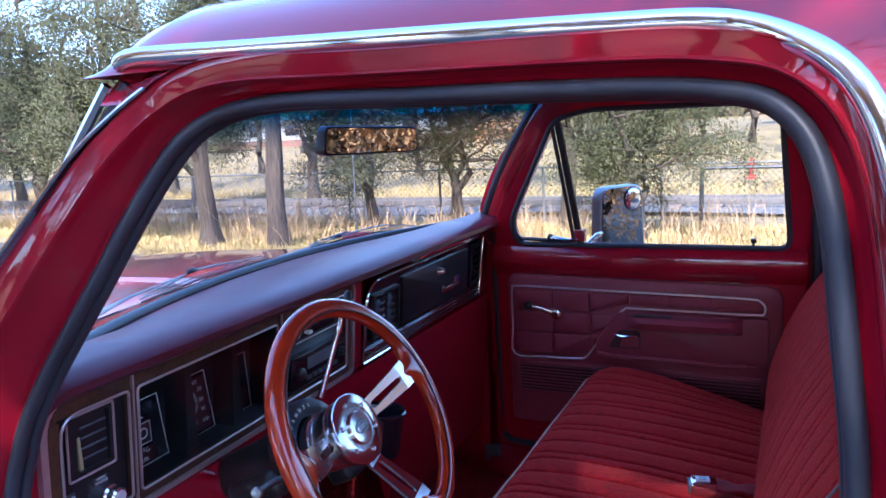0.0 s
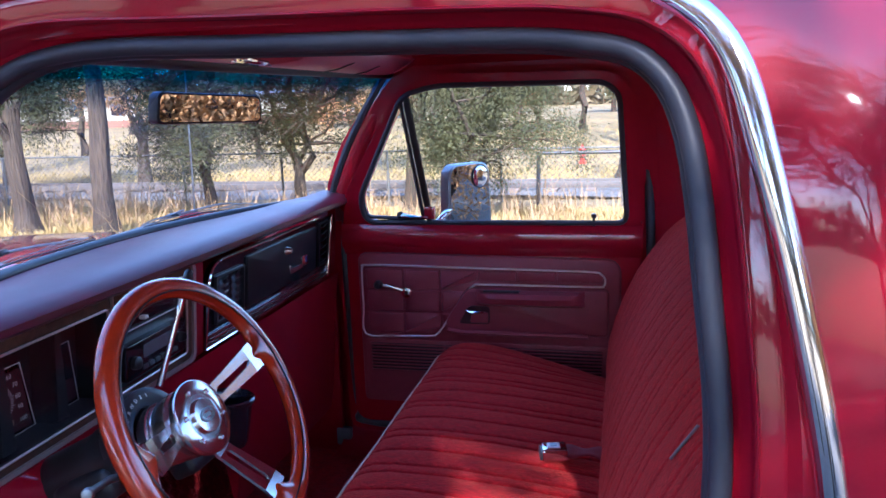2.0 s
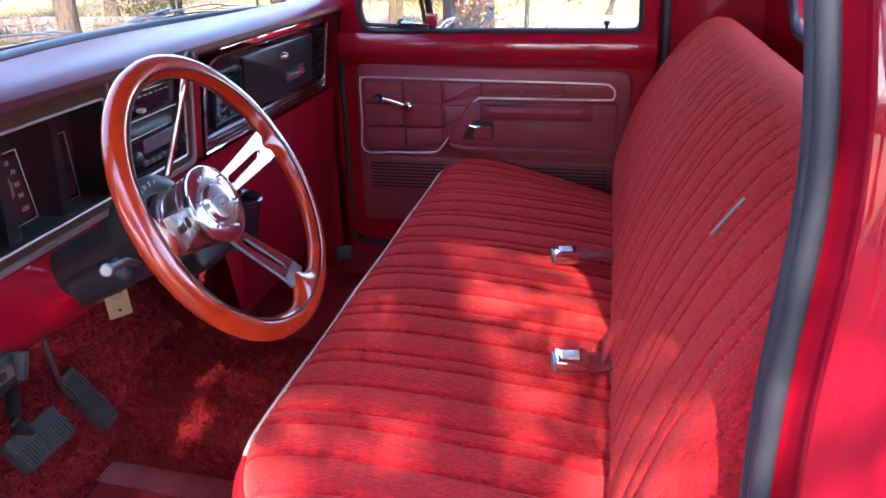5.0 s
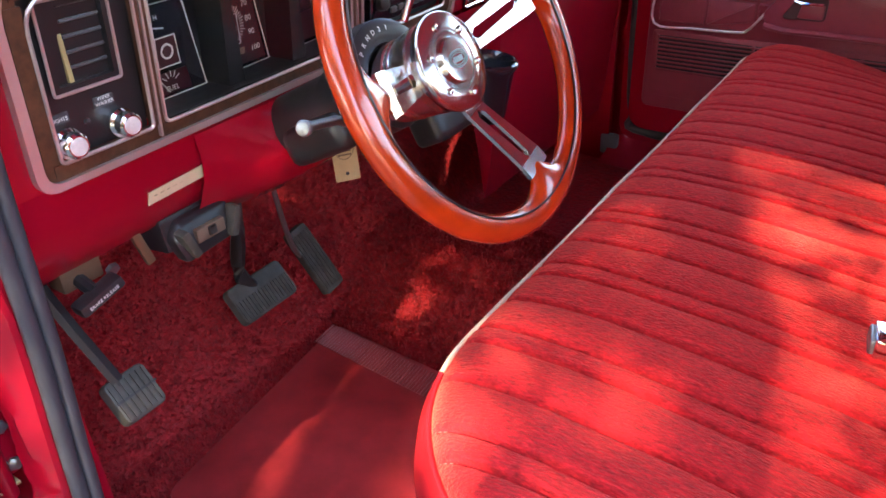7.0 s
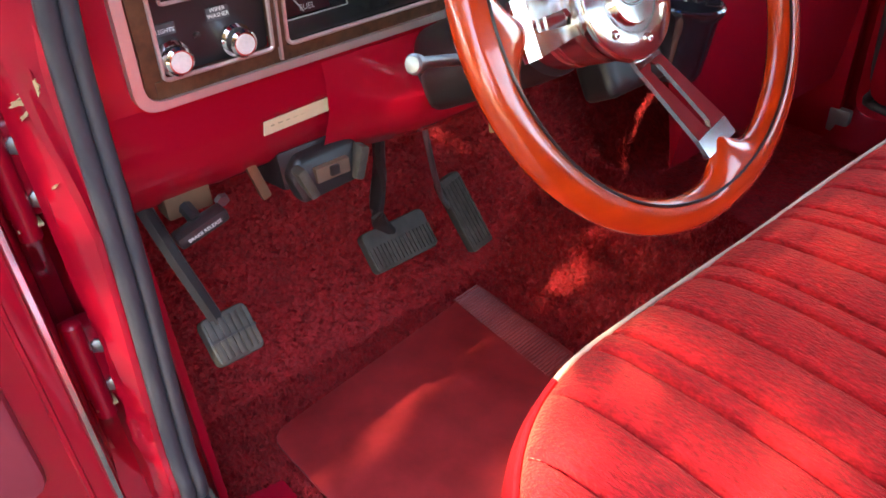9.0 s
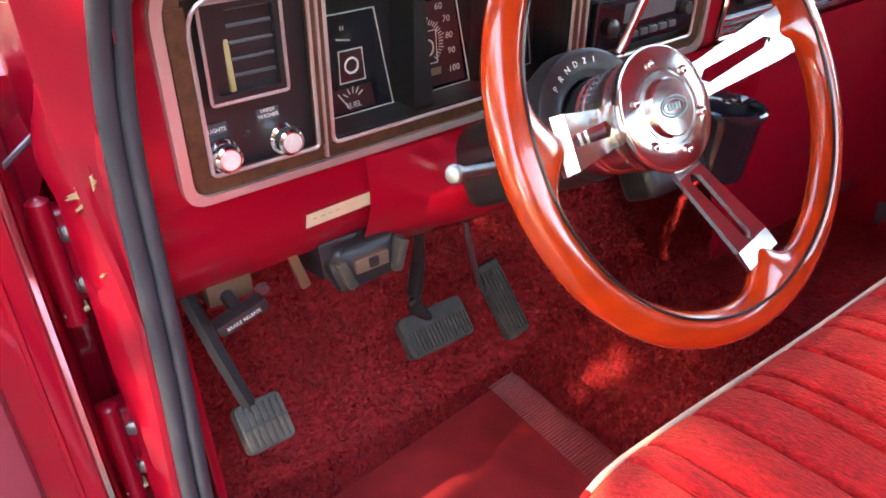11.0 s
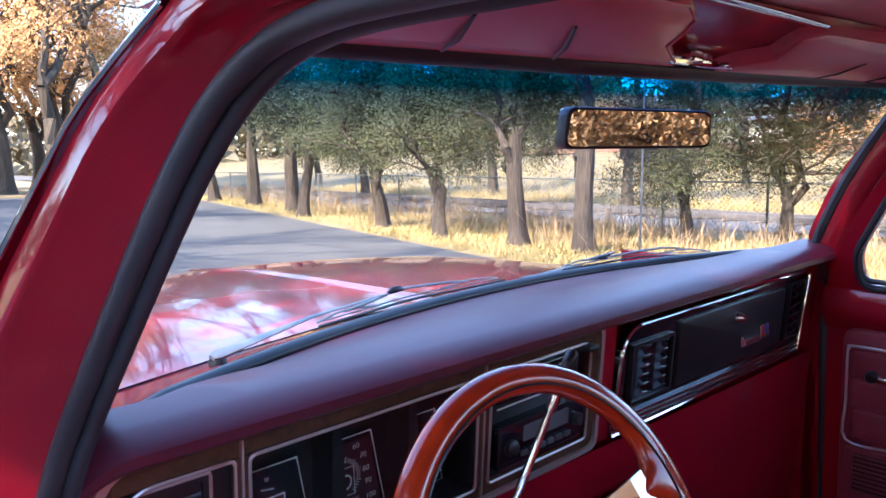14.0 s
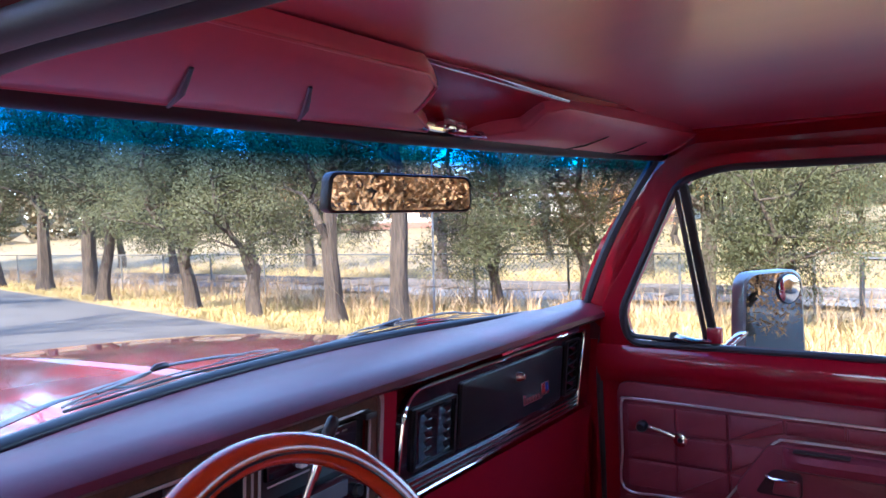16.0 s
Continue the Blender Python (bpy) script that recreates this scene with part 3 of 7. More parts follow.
part("hood", sheet([[hood(-0.40 - 1.14 * i / 24, math.copysign(abs(j / 30 - 1) ** 1.6, j - 30)) for j in range(61)] for i in range(25)]), PAINT, truck, "glossy red hood with a raised crease")
for side in (1, -1):
    rows = []
    for i in range(21):
        x = -0.14 - 1.42 * i / 20
        drop = 0.080 * (max(0, (-x - 0.3)) / 1.2) ** 1.4
        r = [V((x, 0.558, 1.218 - drop)), V((x, 0.50, 1.228 - drop)), V((x, 0.42, 1.212 - drop)), V((x, 0.34, 1.15 - drop)), V((x, 0.30, 1.06 - drop)), V((x, 0.285, 0.95)), V((x, 0.29, 0.80)), V((x, 0.30, 0.62))]
        if x > -0.2:
            for p in r:
                p.y += 0.10 * (x + 0.2) / 0.06
        rows.append(r if side == 1 else [mir(p) for p in r])
    part("fender", sheet(rows), PAINT, truck, "glossy red front fender")

# front end, bed and wheels
part("grille", block((-1.55, CY, 0.90), (0.10, 1.40, 0.50), 0.03), BLACK, truck, "dark front end")
part("front_bumper", block((-1.63, CY, 0.56), (0.10, 1.80, 0.16), 0.04), CHROME, truck, "chrome front bumper")
part("truck_bed", band(rect(1.26, 3.25, CY - 0.90, CY + 0.90, 0.05), rect(1.31, 3.20, CY - 0.80, CY + 0.80, 0.03), lambda u, v, d: V((u, v, d)), 0.45, 1.18), PAINT, truck, "red pickup bed walls")
part("bed_floor", block((2.25, CY, 0.62), (1.95, 1.66, 0.05), 0.01), PAINT, truck, "red bed floor")
part("frame_rail", block((0.85, CY, 0.36), (4.6, 0.9, 0.14), 0.02), BLACK, truck, "black chassis frame")
TYRE = mat("tyre_rubber", (0.025, 0.025, 0.026), 0.85, var=0.2)
for x in (-0.95, 2.35):
    for sd in (1, -1):
        y = CY - sd * 0.80
        wl = part("wheel", lathe([(-0.10, 0.18), (-0.11, 0.26), (-0.10, 0.35), (-0.06, 0.372), (0.06, 0.372), (0.10, 0.35), (0.11, 0.26), (0.10, 0.18)], (x, y, 0.25), (0, sd, 0), 28), TYRE, truck, "black tyre")
        part("rim", lathe([(-0.09, 0.185), (-0.06, 0.16), (-0.04, 0.06), (-0.07, 0.05), (-0.07, 0)], (x, y, 0.25), (0, sd, 0), 20), STEEL, wl, "steel wheel rim")

# wipers
WIPERGREY = mat("satin_grey_paint", (0.30, 0.32, 0.33), 0.5, metal=0.2, var=0.12)


def wiper(base, knee, end, b0, bm_, b1):
    w = thing("wiper", "grey metal windshield wiper with rubber blade", "wiper", base, "windshield wipers")
    base, knee, end, b0, bm_, b1 = (V(p) for p in (base, knee, end, b0, bm_, b1))
    part("pivot", lathe([(0, 0.012), (0.008, 0.012), (0.012, 0.009), (0.013, 0)], base + V((0, 0, -0.014)), (-0.3, 0, 1), 12), BLACK, w)
    part("arm_head", tube([base + (base - knee) * 0.06, base, base.lerp(knee, 0.22)], [0.007, 0.0125, 0.0105], 8, flat=0.5), WIPERGREY, w, "grey steel arm head")
    part("arm", tube([base.lerp(knee, 0.16), base.lerp(knee, 0.6), knee, knee.lerp(end, 0.6), end], [0.0105, 0.0080, 0.0052, 0.0036, 0.0030], 8, flat=0.4), WIPERGREY, w)
    line = smoothed([b0, b0.lerp(bm_, 0.5), bm_, bm_.lerp(b1, 0.5), b1], 5)
    part("blade", tube([p + V((0, 0, 0.001)) for p in line], 0.0022, 6), RUBBER, w, "thin black rubber blade")
    part("blade_backing", tube([p + V((-0.003, 0, 0.0062)) for p in line[1:-1]], 0.0012, 4), WIPERGREY, w)
    n = len(line)
    top = lambda k, h: line[int(k * (n - 1))] + V((-0.004, 0, h))
    part("main_bow", tube(smoothed([top(0.18, 0.011), top(0.35, 0.017), end + V((0, 0, 0.002)), top(0.68, 0.017), top(0.84, 0.011)], 4), 0.0024, 6), WIPERGREY, w)
    for a, c in ((0.02, 0.34), (0.68, 0.98)):
        part("claw_bow", tube(smoothed([top(a, 0.006), top((a + c) / 2, 0.013), top(c, 0.006)], 4), 0.0017, 5), WIPERGREY, w)
    d = (b1 - b0).normalized()
    part("clip", tube([end - d * 0.014, end - d * 0.006 + V((0, 0, 0.003)), end + d * 0.010 + V((0, 0, 0.003)), end + d * 0.016], [0.003, 0.0055, 0.0055, 0.003], 6), BLACK, w, "black plastic clip")


wiper((-0.212, 0.742, 1.312), (-0.225, 0.891, 1.334), (-0.215, 1.036, 1.350), (-0.180, 0.876, 1.329), (-0.226, 1.074, 1.328), (-0.237, 1.300, 1.326))
wiper((-0.256, 1.372, 1.314), (-0.232, 1.460, 1.326), (-0.212, 1.545, 1.336), (-0.226, 1.450, 1.325), (-0.186, 1.635, 1.330), (-0.118, 1.828, 1.320))
# whip aerial on the right fender
aer = thing("aerial", "thin steel whip aerial standing on the red fender", "aerial", (-0.50, 2.10, 1.21))
part("mast", tube([(-0.50, 2.10, 1.21), (-0.47, 2.092, 2.05)], [0.0032, 0.0016], 6), STEEL, aer)
part("base", lathe([(0, 0.016), (0.012, 0.014), (0.03, 0.006), (0.034, 0)], (-0.50, 2.10, 1.200), (0, 0, 1), 12), CHROME, aer)

# floor, toe board, tunnel and kick panels, all carpeted
def floor_z(x, y):
    z = 0.515
    if x < -0.20:
        z += (-0.20 - x) * 1.25
    tun = abs(y - 1.30)
    z += 0.13 * (1 / (1 + math.exp((tun - 0.15) / 0.025)))
    return z + 0.006 * noise.noise(V((x * 9, y * 9, 0)))


rows = []
for i in range(61):
    x = -0.52 + (1.10 + 0.52) * i / 60
    rows.append([V((x, 0.485 + 1.56 * j / 60, floor_z(x, 0.485 + 1.56 * j / 60))) for j in range(61)])
carpet = single("carpet", sheet(rows), CARPET, "dark red cut-pile carpet on the cab floor", "carpet")
# tufts of the pile on the driver's side
rp = random.Random(9)
vs, fs = [], []
for _ in range(90000):
    x, y = rp.uniform(-0.50, 0.32), rp.uniform(0.488, 1.50)
    z = floor_z(x, y)
    a = rp.uniform(0, 2 * math.pi)
    h = rp.uniform(0.004, 0.0095)
    w = rp.uniform(0.0009, 0.0020)
    n_ = V((0.78, 0, 0.62)) if x < -0.20 else V((0, 0, 1))
    d = (n_ + V((rp.gauss(0, 0.45), rp.gauss(0, 0.45), rp.gauss(0, 0.2)))).normalized() * h
    s = V((math.cos(a), math.sin(a), 0)) * w
    p = V((x, y, z))
    i0 = len(vs)
    vs += [tuple(p - s), tuple(p + s), tuple(p + d + s * 0.7), tuple(p + d - s * 0.7)]
    fs.append((i0, i0 + 1, i0 + 2, i0 + 3))
m_ = bpy.data.meshes.new("carpet_nap")
m_.from_pydata(vs, [], fs)
m_.materials.append(CARPET)
pile = new("carpet_nap", m_)
pile.parent = carpet
tagged(pile, "dark red cut pile", kind="stuff")
for y, s in ((0.487, 1), (2 * CY - 0.487, -1)):
    part("kick_panel", block((-0.27, y - s * 0.006, 0.87), (0.50, 0.012, 0.80), 0.004), PAINT, truck, "red lower side panel beside the pedals")
part("firewall", block((-0.50, CY, 0.89), (0.02, 1.56, 0.58)), CARPET, truck, "dark red carpeted firewall")

# ---- dashboard ----
dash = thing("dashboard", "maroon padded dashboard over a red painted fascia", "dashboard", (0.0, CY, 1.2))


def dp(y, z, d=0.0):
    """A place on the dashboard's face: d metres proud of it."""
    return V((0.004 + 0.10 * (z - 1.10) + d - 0.016 * max(0.0, min(1.0, (y - 0.70) / 0.55)), y, z))


def pad_row(y):
    s = (y - CY) / 0.735
    front = ws(max(-1, min(1, s)), 0).x
    drop = 0.0
    if y < 0.545:
        k = (0.545 - y) / 0.075
        drop = 0.075 * (1 - math.sqrt(max(0, 1 - min(1, k) ** 2)))
    pts = [(front + 0.024, 1.309), (front + 0.040, 1.320), (-0.03 * 1, 1.336), (0.022, 1.334), (0.046, 1.327), (0.056, 1.316), (0.056, 1.306), (0.046, 1.299), (0.026, 1.297), (-0.02, 1.296)]
    pts[2] = (min(-0.03, max(front + 0.05, -0.05)), 1.336)
    return [V((x, y, z - drop * (0.55 if i < 2 else 1.0))) for i, (x, z) in enumerate(pts)]


roll = []
for j in range(57):
    s = -0.985 + 1.95 * j / 56
    b = ws(s, 0)
    roll.append(V((b.x + 0.024, b.y, 1.3205 - 0.02 * max(0, -s - 0.90) / 0.1)))
part("dash_seal", tube(roll, 0.0118, 10, flat=0.95), mat("blue_black_rubber", (0.012, 0.014, 0.020), 0.30, var=0.2), dash, "blue-black rubber roll along the windshield base")
ys = [0.474 + 0.006 * i for i in range(14)] + [0.56 + (2.038 - 0.56) * i / 40 for i in range(41)]
part("pad", sheet([pad_row(y) for y in ys]), PAD, dash, "maroon grained dashboard pad")
part("pad_end", block((-0.0, 2.036, 1.285), (0.11, 0.018, 0.08), 0.008), PAD, dash)

# fascia: face and rolled lower edge, with openings behind the bezels left to them
def fascia_row(y):
    lo = [(0.003, 1.093), (0.0, 1.08), (-0.004, 1.05), (-0.014, 1.015), (-0.032, 0.985), (-0.058, 0.967), (-0.075, 0.972)]
    if y > 1.41:
        lo = [(0.003, 1.093), (0.0, 1.08), (-0.006, 1.05), (-0.012, 1.00), (-0.022, 0.90), (-0.036, 0.74), (-0.05, 0.66)]
    return [dp(y, 1.30), dp(y, 1.27)] + [V((x, y, z)) for x, z in ((0.003, 1.093),)] + [V((x, y, z)) for x, z in lo[1:]]


def face_strip(y0, y1, n=2):
    return sheet([[dp(y0 + (y1 - y0) * i / n, z) for z in (1.31, 1.25, 1.20, 1.15, 1.093)] for i in range(n + 1)])


for y0, y1 in ((0.474, 0.522), (1.248, 1.300), (1.966, 2.034)):
    part("fascia", face_strip(y0, y1), PAINT, dash, "red painted steel fascia")
part("fascia_lower", sheet([fascia_row(0.474 + (1.40 - 0.474) * i / 24)[2:] for i in range(25)]), PAINT, dash, "red painted lower fascia")
part("fascia_lower", sheet([fascia_row(1.43 + (2.03 - 1.43) * i / 12)[2:] for i in range(13)]), PAINT, dash, "red painted lower fascia")
rows = []
for i in range(9):
    y = 1.40 + 0.03 * i / 8
    a, b = fascia_row(1.3)[2:], fascia_row(1.5)[2:]
    rows.append([V((p.x, y, p.z)).lerp(V((q.x, y, q.z)), i / 8) for p, q in zip(a, b)])
part("fascia_lower", sheet(rows), PAINT, dash)

# cluster bezel: burl woodgrain between satin lines
B_OUT = rounded([(0.518, 1.100), (1.250, 1.100), (1.250, 1.298), (0.518, 1.298)], [0.018, 0.018, 0.030, 0.045], 6)
part("cluster_surround", band(rounded([(0.508, 1.092), (1.258, 1.092), (1.258, 1.303), (0.508, 1.303)], [0.022, 0.022, 0.03, 0.05], 6), B_OUT, dp, -0.004, 0.010), SATIN, dash, "satin metal bezel edge")
OPEN = [(0.538, 0.646), (0.662, 0.988), (1.012, 1.228)]
ZO, ZT = 1.117, 1.273
bez = bmesh.new()
# woodgrain bars: top, bottom, and uprights between the openings
for u0, u1, v0, v1 in ((0.530, 1.240, ZT, 1.293), (0.530, 1.240, 1.104, ZO), (0.521, 0.538, 1.118, 1.268), (0.646, 0.653, ZO, ZT), (0.655, 0.662, ZO, ZT), (0.988, 0.999, ZO, ZT), (1.001, 1.012, ZO, ZT), (1.228, 1.247, 1.112, 1.278)):
    slab(rect(u0, u1, v0, v1), dp, -0.002, 0.006, bm=bez)
part("woodgrain_bezel", bez, BURL, dash, "brown burl woodgrain bezel", smooth=False)
for u in (0.654, 1.000):
    part("bezel_line", slab(rect(u - 0.0012, u + 0.0012, 1.104, 1.293), dp, 0.0, 0.0085), SATIN, dash, "satin dividing line", smooth=False)
corner = rounded([(0.518, 1.100), (1.250, 1.100), (1.250, 1.298), (0.518, 1.298)], [0.018, 0.018, 0.030, 0.045], 6)
part("bezel_corner_fill", band(corner, rect(0.535, 1.235, 1.108, 1.290, 0.02, 6), dp, -0.004, 0.0045), BURL, dash, smooth=False)
for (u0, u1), rr in zip(OPEN, ([0.006, 0.006, 0.006, 0.03], 0.008, [0.008, 0.008, 0.022, 0.008])):
    o = rounded([(u0, ZO), (u1, ZO), (u1, ZT), (u0, ZT)], rr, 5)
    part("opening_trim", tube([dp(p.x, p.y, 0.007) for p in o], 0.0021, 6, closed=True), SATIN, dash, "thin satin trim line")

KNOBFACE = mat("ringed_aluminium", (0.80, 0.80, 0.78), 0.4, metal=0.35, var=0.1, scale=300)
# left module: vent and two knobs
bm = slab(rect(0.538, 0.646, ZO, ZT, 0.004), dp, -0.012, -0.004)
part("switch_panel", bm, BLACK, dash, "black switch panel")
vent = part("air_vent", band(rect(0.551, 0.620, 1.183, 1.266, 0.003), rect(0.556, 0.615, 1.188, 1.261, 0.003), dp, -0.05, 0.004), BLACK, dash, "black square air vent")
part("vent_trim", tube([dp(p.x, p.y, 0.004) for p in rect(0.549, 0.622, 1.181, 1.268, 0.003, 2)], 0.0018, 6, closed=True), SATIN, vent)
part("vent_back", slab(rect(0.552, 0.619, 1.184, 1.265), dp, -0.055, -0.05), BLACK, vent)
for k in range(5):
    part("louvre", block(dp(0.5945, 1.196 + 0.0145 * k, -0.016), (0.032, 0.041, 0.0030), 0.0008, Matrix.Rotation(radians(-24), 3, "Y")), mat("vent_grey", (0.085, 0.09, 0.10), 0.35, var=0.3) if k == 0 else bpy.data.materials["vent_grey"], vent, smooth=False)
part("louvre_bar", block(dp(0.5720, 1.2245, -0.018), (0.030, 0.0050, 0.072), 0.001), mat("tan_edge", (0.42, 0.34, 0.16), 0.4), vent, "tan vent edge")
for u, v, nm in ((0.552, 1.1335, "headlight"), (0.613, 1.1335, "wiper")):
    kn = part("knob", lathe([(-0.012, 0.0120), (0.0, 0.0155), (0.004, 0.0155), (0.007, 0.0128), (0.017, 0.0128), (0.0195, 0.0105), (0.0195, 0)], dp(u, v), (1, 0, 0.0), 24), CHROME, dash, "chrome dashboard knob")
    part("knob_face", lathe([(0, 0.0092), (0.0008, 0.009), (0.0008, 0)], dp(u, v, 0.0195), (1, 0, 0), 24), KNOBFACE, kn)
FACE = Matrix(((0, 0, 1, 0), (1, 0, 0, 0), (0, 1, 0, 0), (0, 0, 0, 1)))


def on_dash(y, z, d=0.0):
    return Matrix.Translation(dp(y, z, d)) @ FACE


part("label_plate", slab(rect(0.590, 0.612, 1.155, 1.166, 0.001), dp, -0.004, -0.002), mat("dark_grey_plate", (0.06, 0.06, 0.065), 0.5), dash, smooth=False)
part("label_plate", slab(rect(0.5415, 0.561, 1.153, 1.163, 0.001), dp, -0.004, -0.002), mat("dark_grey_plate", (0.06, 0.06, 0.065), 0.5), dash, smooth=False)
lettering("WIPER\nWASHER", 0.0052, on_dash(0.601, 1.1615, -0.0016), WHITE, dash)
lettering("LIGHTS", 0.0052, on_dash(0.551, 1.157, -0.0016), WHITE, dash)
part("indicator_lamp", lathe([(0, 0.0032), (0.003, 0.003), (0.004, 0)], dp(0.579, 1.146, -0.004), (1, 0, 0), 10), BLACK, dash)

# instrument cluster: deep black recess with slanted dial faces
REC = -0.055
bm = bmesh.new()
band(rect(0.660, 0.990, ZO - 0.002, ZT + 0.002, 0.004), rect(0.664, 0.986, ZO + 0.003, ZT - 0.003, 0.004), dp, REC, 0.004, bm=bm)
part("cluster_box", bm, BLACK, dash, "black instrument recess", smooth=False)
part("cluster_back", slab(rect(0.660, 0.990, ZO, ZT), dp, REC - 0.008, REC), mat("dull_dial_black", (0.012, 0.012, 0.014), 0.55), dash, smooth=False)


def dial(outline, d, parent=None):
    ob = part("dial", slab(outline, dp, d - 0.004, d), GLOSSBLACK, dash, "black dial face with white print", smooth=False)
    n = len(outline)
    part("dial_line", tube([dp(p[0], p[1], d + 0.0006) for p in outline], 0.0011, 5, closed=True), WHITE, ob)
    return ob


d1 = dial([(0.678, 1.121), (0.767, 1.121), (0.746, 1.228), (0.678, 1.228)], -0.046)
part("red_field", slab([(0.702, 1.1565), (0.7325, 1.1565), (0.7295, 1.1900), (0.702, 1.1900)], dp, -0.046, -0.0455), REDFACE, d1, smooth=False)
part("red_field", slab([(0.682, 1.124), (0.745, 1.124), (0.740, 1.1500), (0.682, 1.1500)], dp, -0.046, -0.0455), REDFACE, d1, smooth=False)
lettering("FUEL", 0.0085, on_dash(0.717, 1.1305, -0.0452), WHITE, d1)
lettering("H", 0.0070, on_dash(0.7075, 1.2130, -0.0452), WHITE, d1)
bm = bmesh.new()
for k in range(5):
    a = radians(35 + 27 * k)
    c = V((0.716, 1.136))
    p, q = c + V((math.cos(a), math.sin(a))) * 0.008, c + V((math.cos(a), math.sin(a))) * 0.015
    tube([dp(p.x, p.y, -0.045), dp(q.x, q.y, -0.045)], 0.0007, 4, bm=bm)
tube([dp(0.698, 1.146, -0.0448), dp(0.712, 1.127, -0.0448)], 0.0008, 4, bm=bm)
part("tick_marks", bm, WHITE, d1)
part("dial_square", tube([dp(p[0], p[1], -0.0452) for p in ((0.702, 1.1565), (0.7325, 1.1565), (0.7295, 1.1900), (0.702, 1.1900))], 0.0010, 5, closed=True), WHITE, d1)
part("dial_ring", tube([dp(0.7165 + 0.0078 * math.cos(t), 1.1735 + 0.0078 * math.sin(t), -0.0452) for t in [2 * math.pi * k / 20 for k in range(20)]], 0.0013, 5, closed=True), WHITE, d1)
part("needle", tube([dp(0.700, 1.203, -0.0445), dp(0.716, 1.200, -0.0445)], 0.0008, 4), WHITE, d1)
d2 = dial([(0.796, 1.121), (0.876, 1.122), (0.851, 1.230), (0.796, 1.230)], -0.046)
part("red_field", slab([(0.799, 1.126), (0.870, 1.126), (0.850, 1.222), (0.799, 1.222)], dp, -0.046, -0.0455), REDFACE, d2, smooth=False)
for tx, u, v in (("60", 0.8290, 1.2150), ("70", 0.8400, 1.2000), ("80", 0.8445, 1.1810), ("90", 0.8485, 1.1630), ("100", 0.8530, 1.1420)):
    lettering(tx, 0.0105, on_dash(u, v, -0.0452), WHITE, d2)
bm = bmesh.new()
for k in range(17):
    a = radians(78 - 7.6 * k)
    c = V((0.808, 1.176))
    p, q = c + V((math.cos(a), math.sin(a))) * 0.0225, c + V((math.cos(a), math.sin(a))) * (0.028 if k % 4 else 0.030)
    tube([dp(p.x, p.y, -0.045), dp(q.x, q.y, -0.045)], 0.0006, 4, bm=bm)
part("tick_marks", bm, WHITE, d2)
bm = bmesh.new()
tube([dp(0.8155 + 0.007 * math.cos(t), 1.1715 + 0.009 * math.sin(t), -0.0452) for t in [2 * math.pi * k / 20 for k in range(20)]], 0.0012, 5, closed=True, bm=bm)
tube([dp(p[0], p[1], -0.0452) for p in ((0.799, 1.1535), (0.8285, 1.1535), (0.8255, 1.1905), (0.799, 1.1905))], 0.0009, 5, closed=True, bm=bm)
part("dial_ring", bm, WHITE, d2)
part("odometer", slab(rect(0.812, 0.834, 1.139, 1.1475), dp, -0.0455, -0.0448), mat("odometer_tan", (0.30, 0.20, 0.13), 0.5), d2, "small tan odometer window", smooth=False)
d3 = dial([(0.908, 1.121), (0.975, 1.121), (0.957, 1.228), (0.908, 1.228)], -0.046)
part("red_field", slab([(0.911, 1.126), (0.970, 1.126), (0.966, 1.165), (0.911, 1.165)], dp, -0.046, -0.0455), REDFACE, d3, smooth=False)
for u in (0.772, 0.884):
    part("divider", slab([(u, ZO), (u + 0.026, ZO), (u + 0.010, ZT), (u, ZT)], dp, REC, -0.010), BLACK, dash, "black raised divider", smooth=False)
# clear lens over the instruments
lens = part("cluster_lens", slab(rect(0.664, 0.986, ZO + 0.003, ZT - 0.003), dp, -0.006, -0.004), GLASS, dash, "clear plastic lens", smooth=False)
lens.visible_shadow = False

# radio and heater controls
part("radio_panel", slab(rect(1.012, 1.228, ZO, ZT, 0.008), dp, -0.02, -0.006), BLACK, dash, "black radio panel")
hc = part("heater_control", slab(rect(1.03, 1.205, 1.222, 1.262, 0.004), dp, -0.008, 0.002, 0.002), GLOSSBLACK, dash, "black heater control panel")
part("control_line", tube([dp(1.03, 1.217, 0.002), dp(1.205, 1.217, 0.002)], 0.0014, 5), SATIN, hc)
part("lever", block(dp(1.085, 1.232, 0.008), (0.012, 0.012, 0.007), 0.002), WHITE, hc, "white slide lever")
part("lever", block(dp(1.055, 1.246, 0.007), (0.010, 0.006, 0.010), 0.002), REDFACE, hc)
bm = bmesh.new()
for k in range(7):
    block(dp(1.075 + 0.017 * k, 1.253, 0.0024), (0.0008, 0.010, 0.0022), bm=bm)
part("print_bars", bm, DIM, hc, smooth=False)
radio = part("car_radio", slab(rect(1.026, 1.214, 1.130, 1.194, 0.006), dp, -0.01, 0.012, 0.003), GLOSSBLACK, dash, "black car radio with grey buttons")
part("display", slab(rect(1.075, 1.175, 1.160, 1.184, 0.003), dp, 0.0115, 0.0128), mat("grey_display", (0.12, 0.14, 0.15), 0.12), radio, "grey display window", smooth=False)
for k in range(6):
    part("button", block(dp(1.078 + 0.019 * k, 1.144, 0.013), (0.005, 0.014, 0.008), 0.001), mat("button_grey", (0.09, 0.09, 0.095), 0.4) if k == 0 else bpy.data.materials["button_grey"], radio)
part("volume_knob", lathe([(0, 0.012), (0.010, 0.011), (0.012, 0.008), (0.012, 0)], dp(1.048, 1.160, 0.011), (1, 0, 0.1), 18), BLACK, radio)
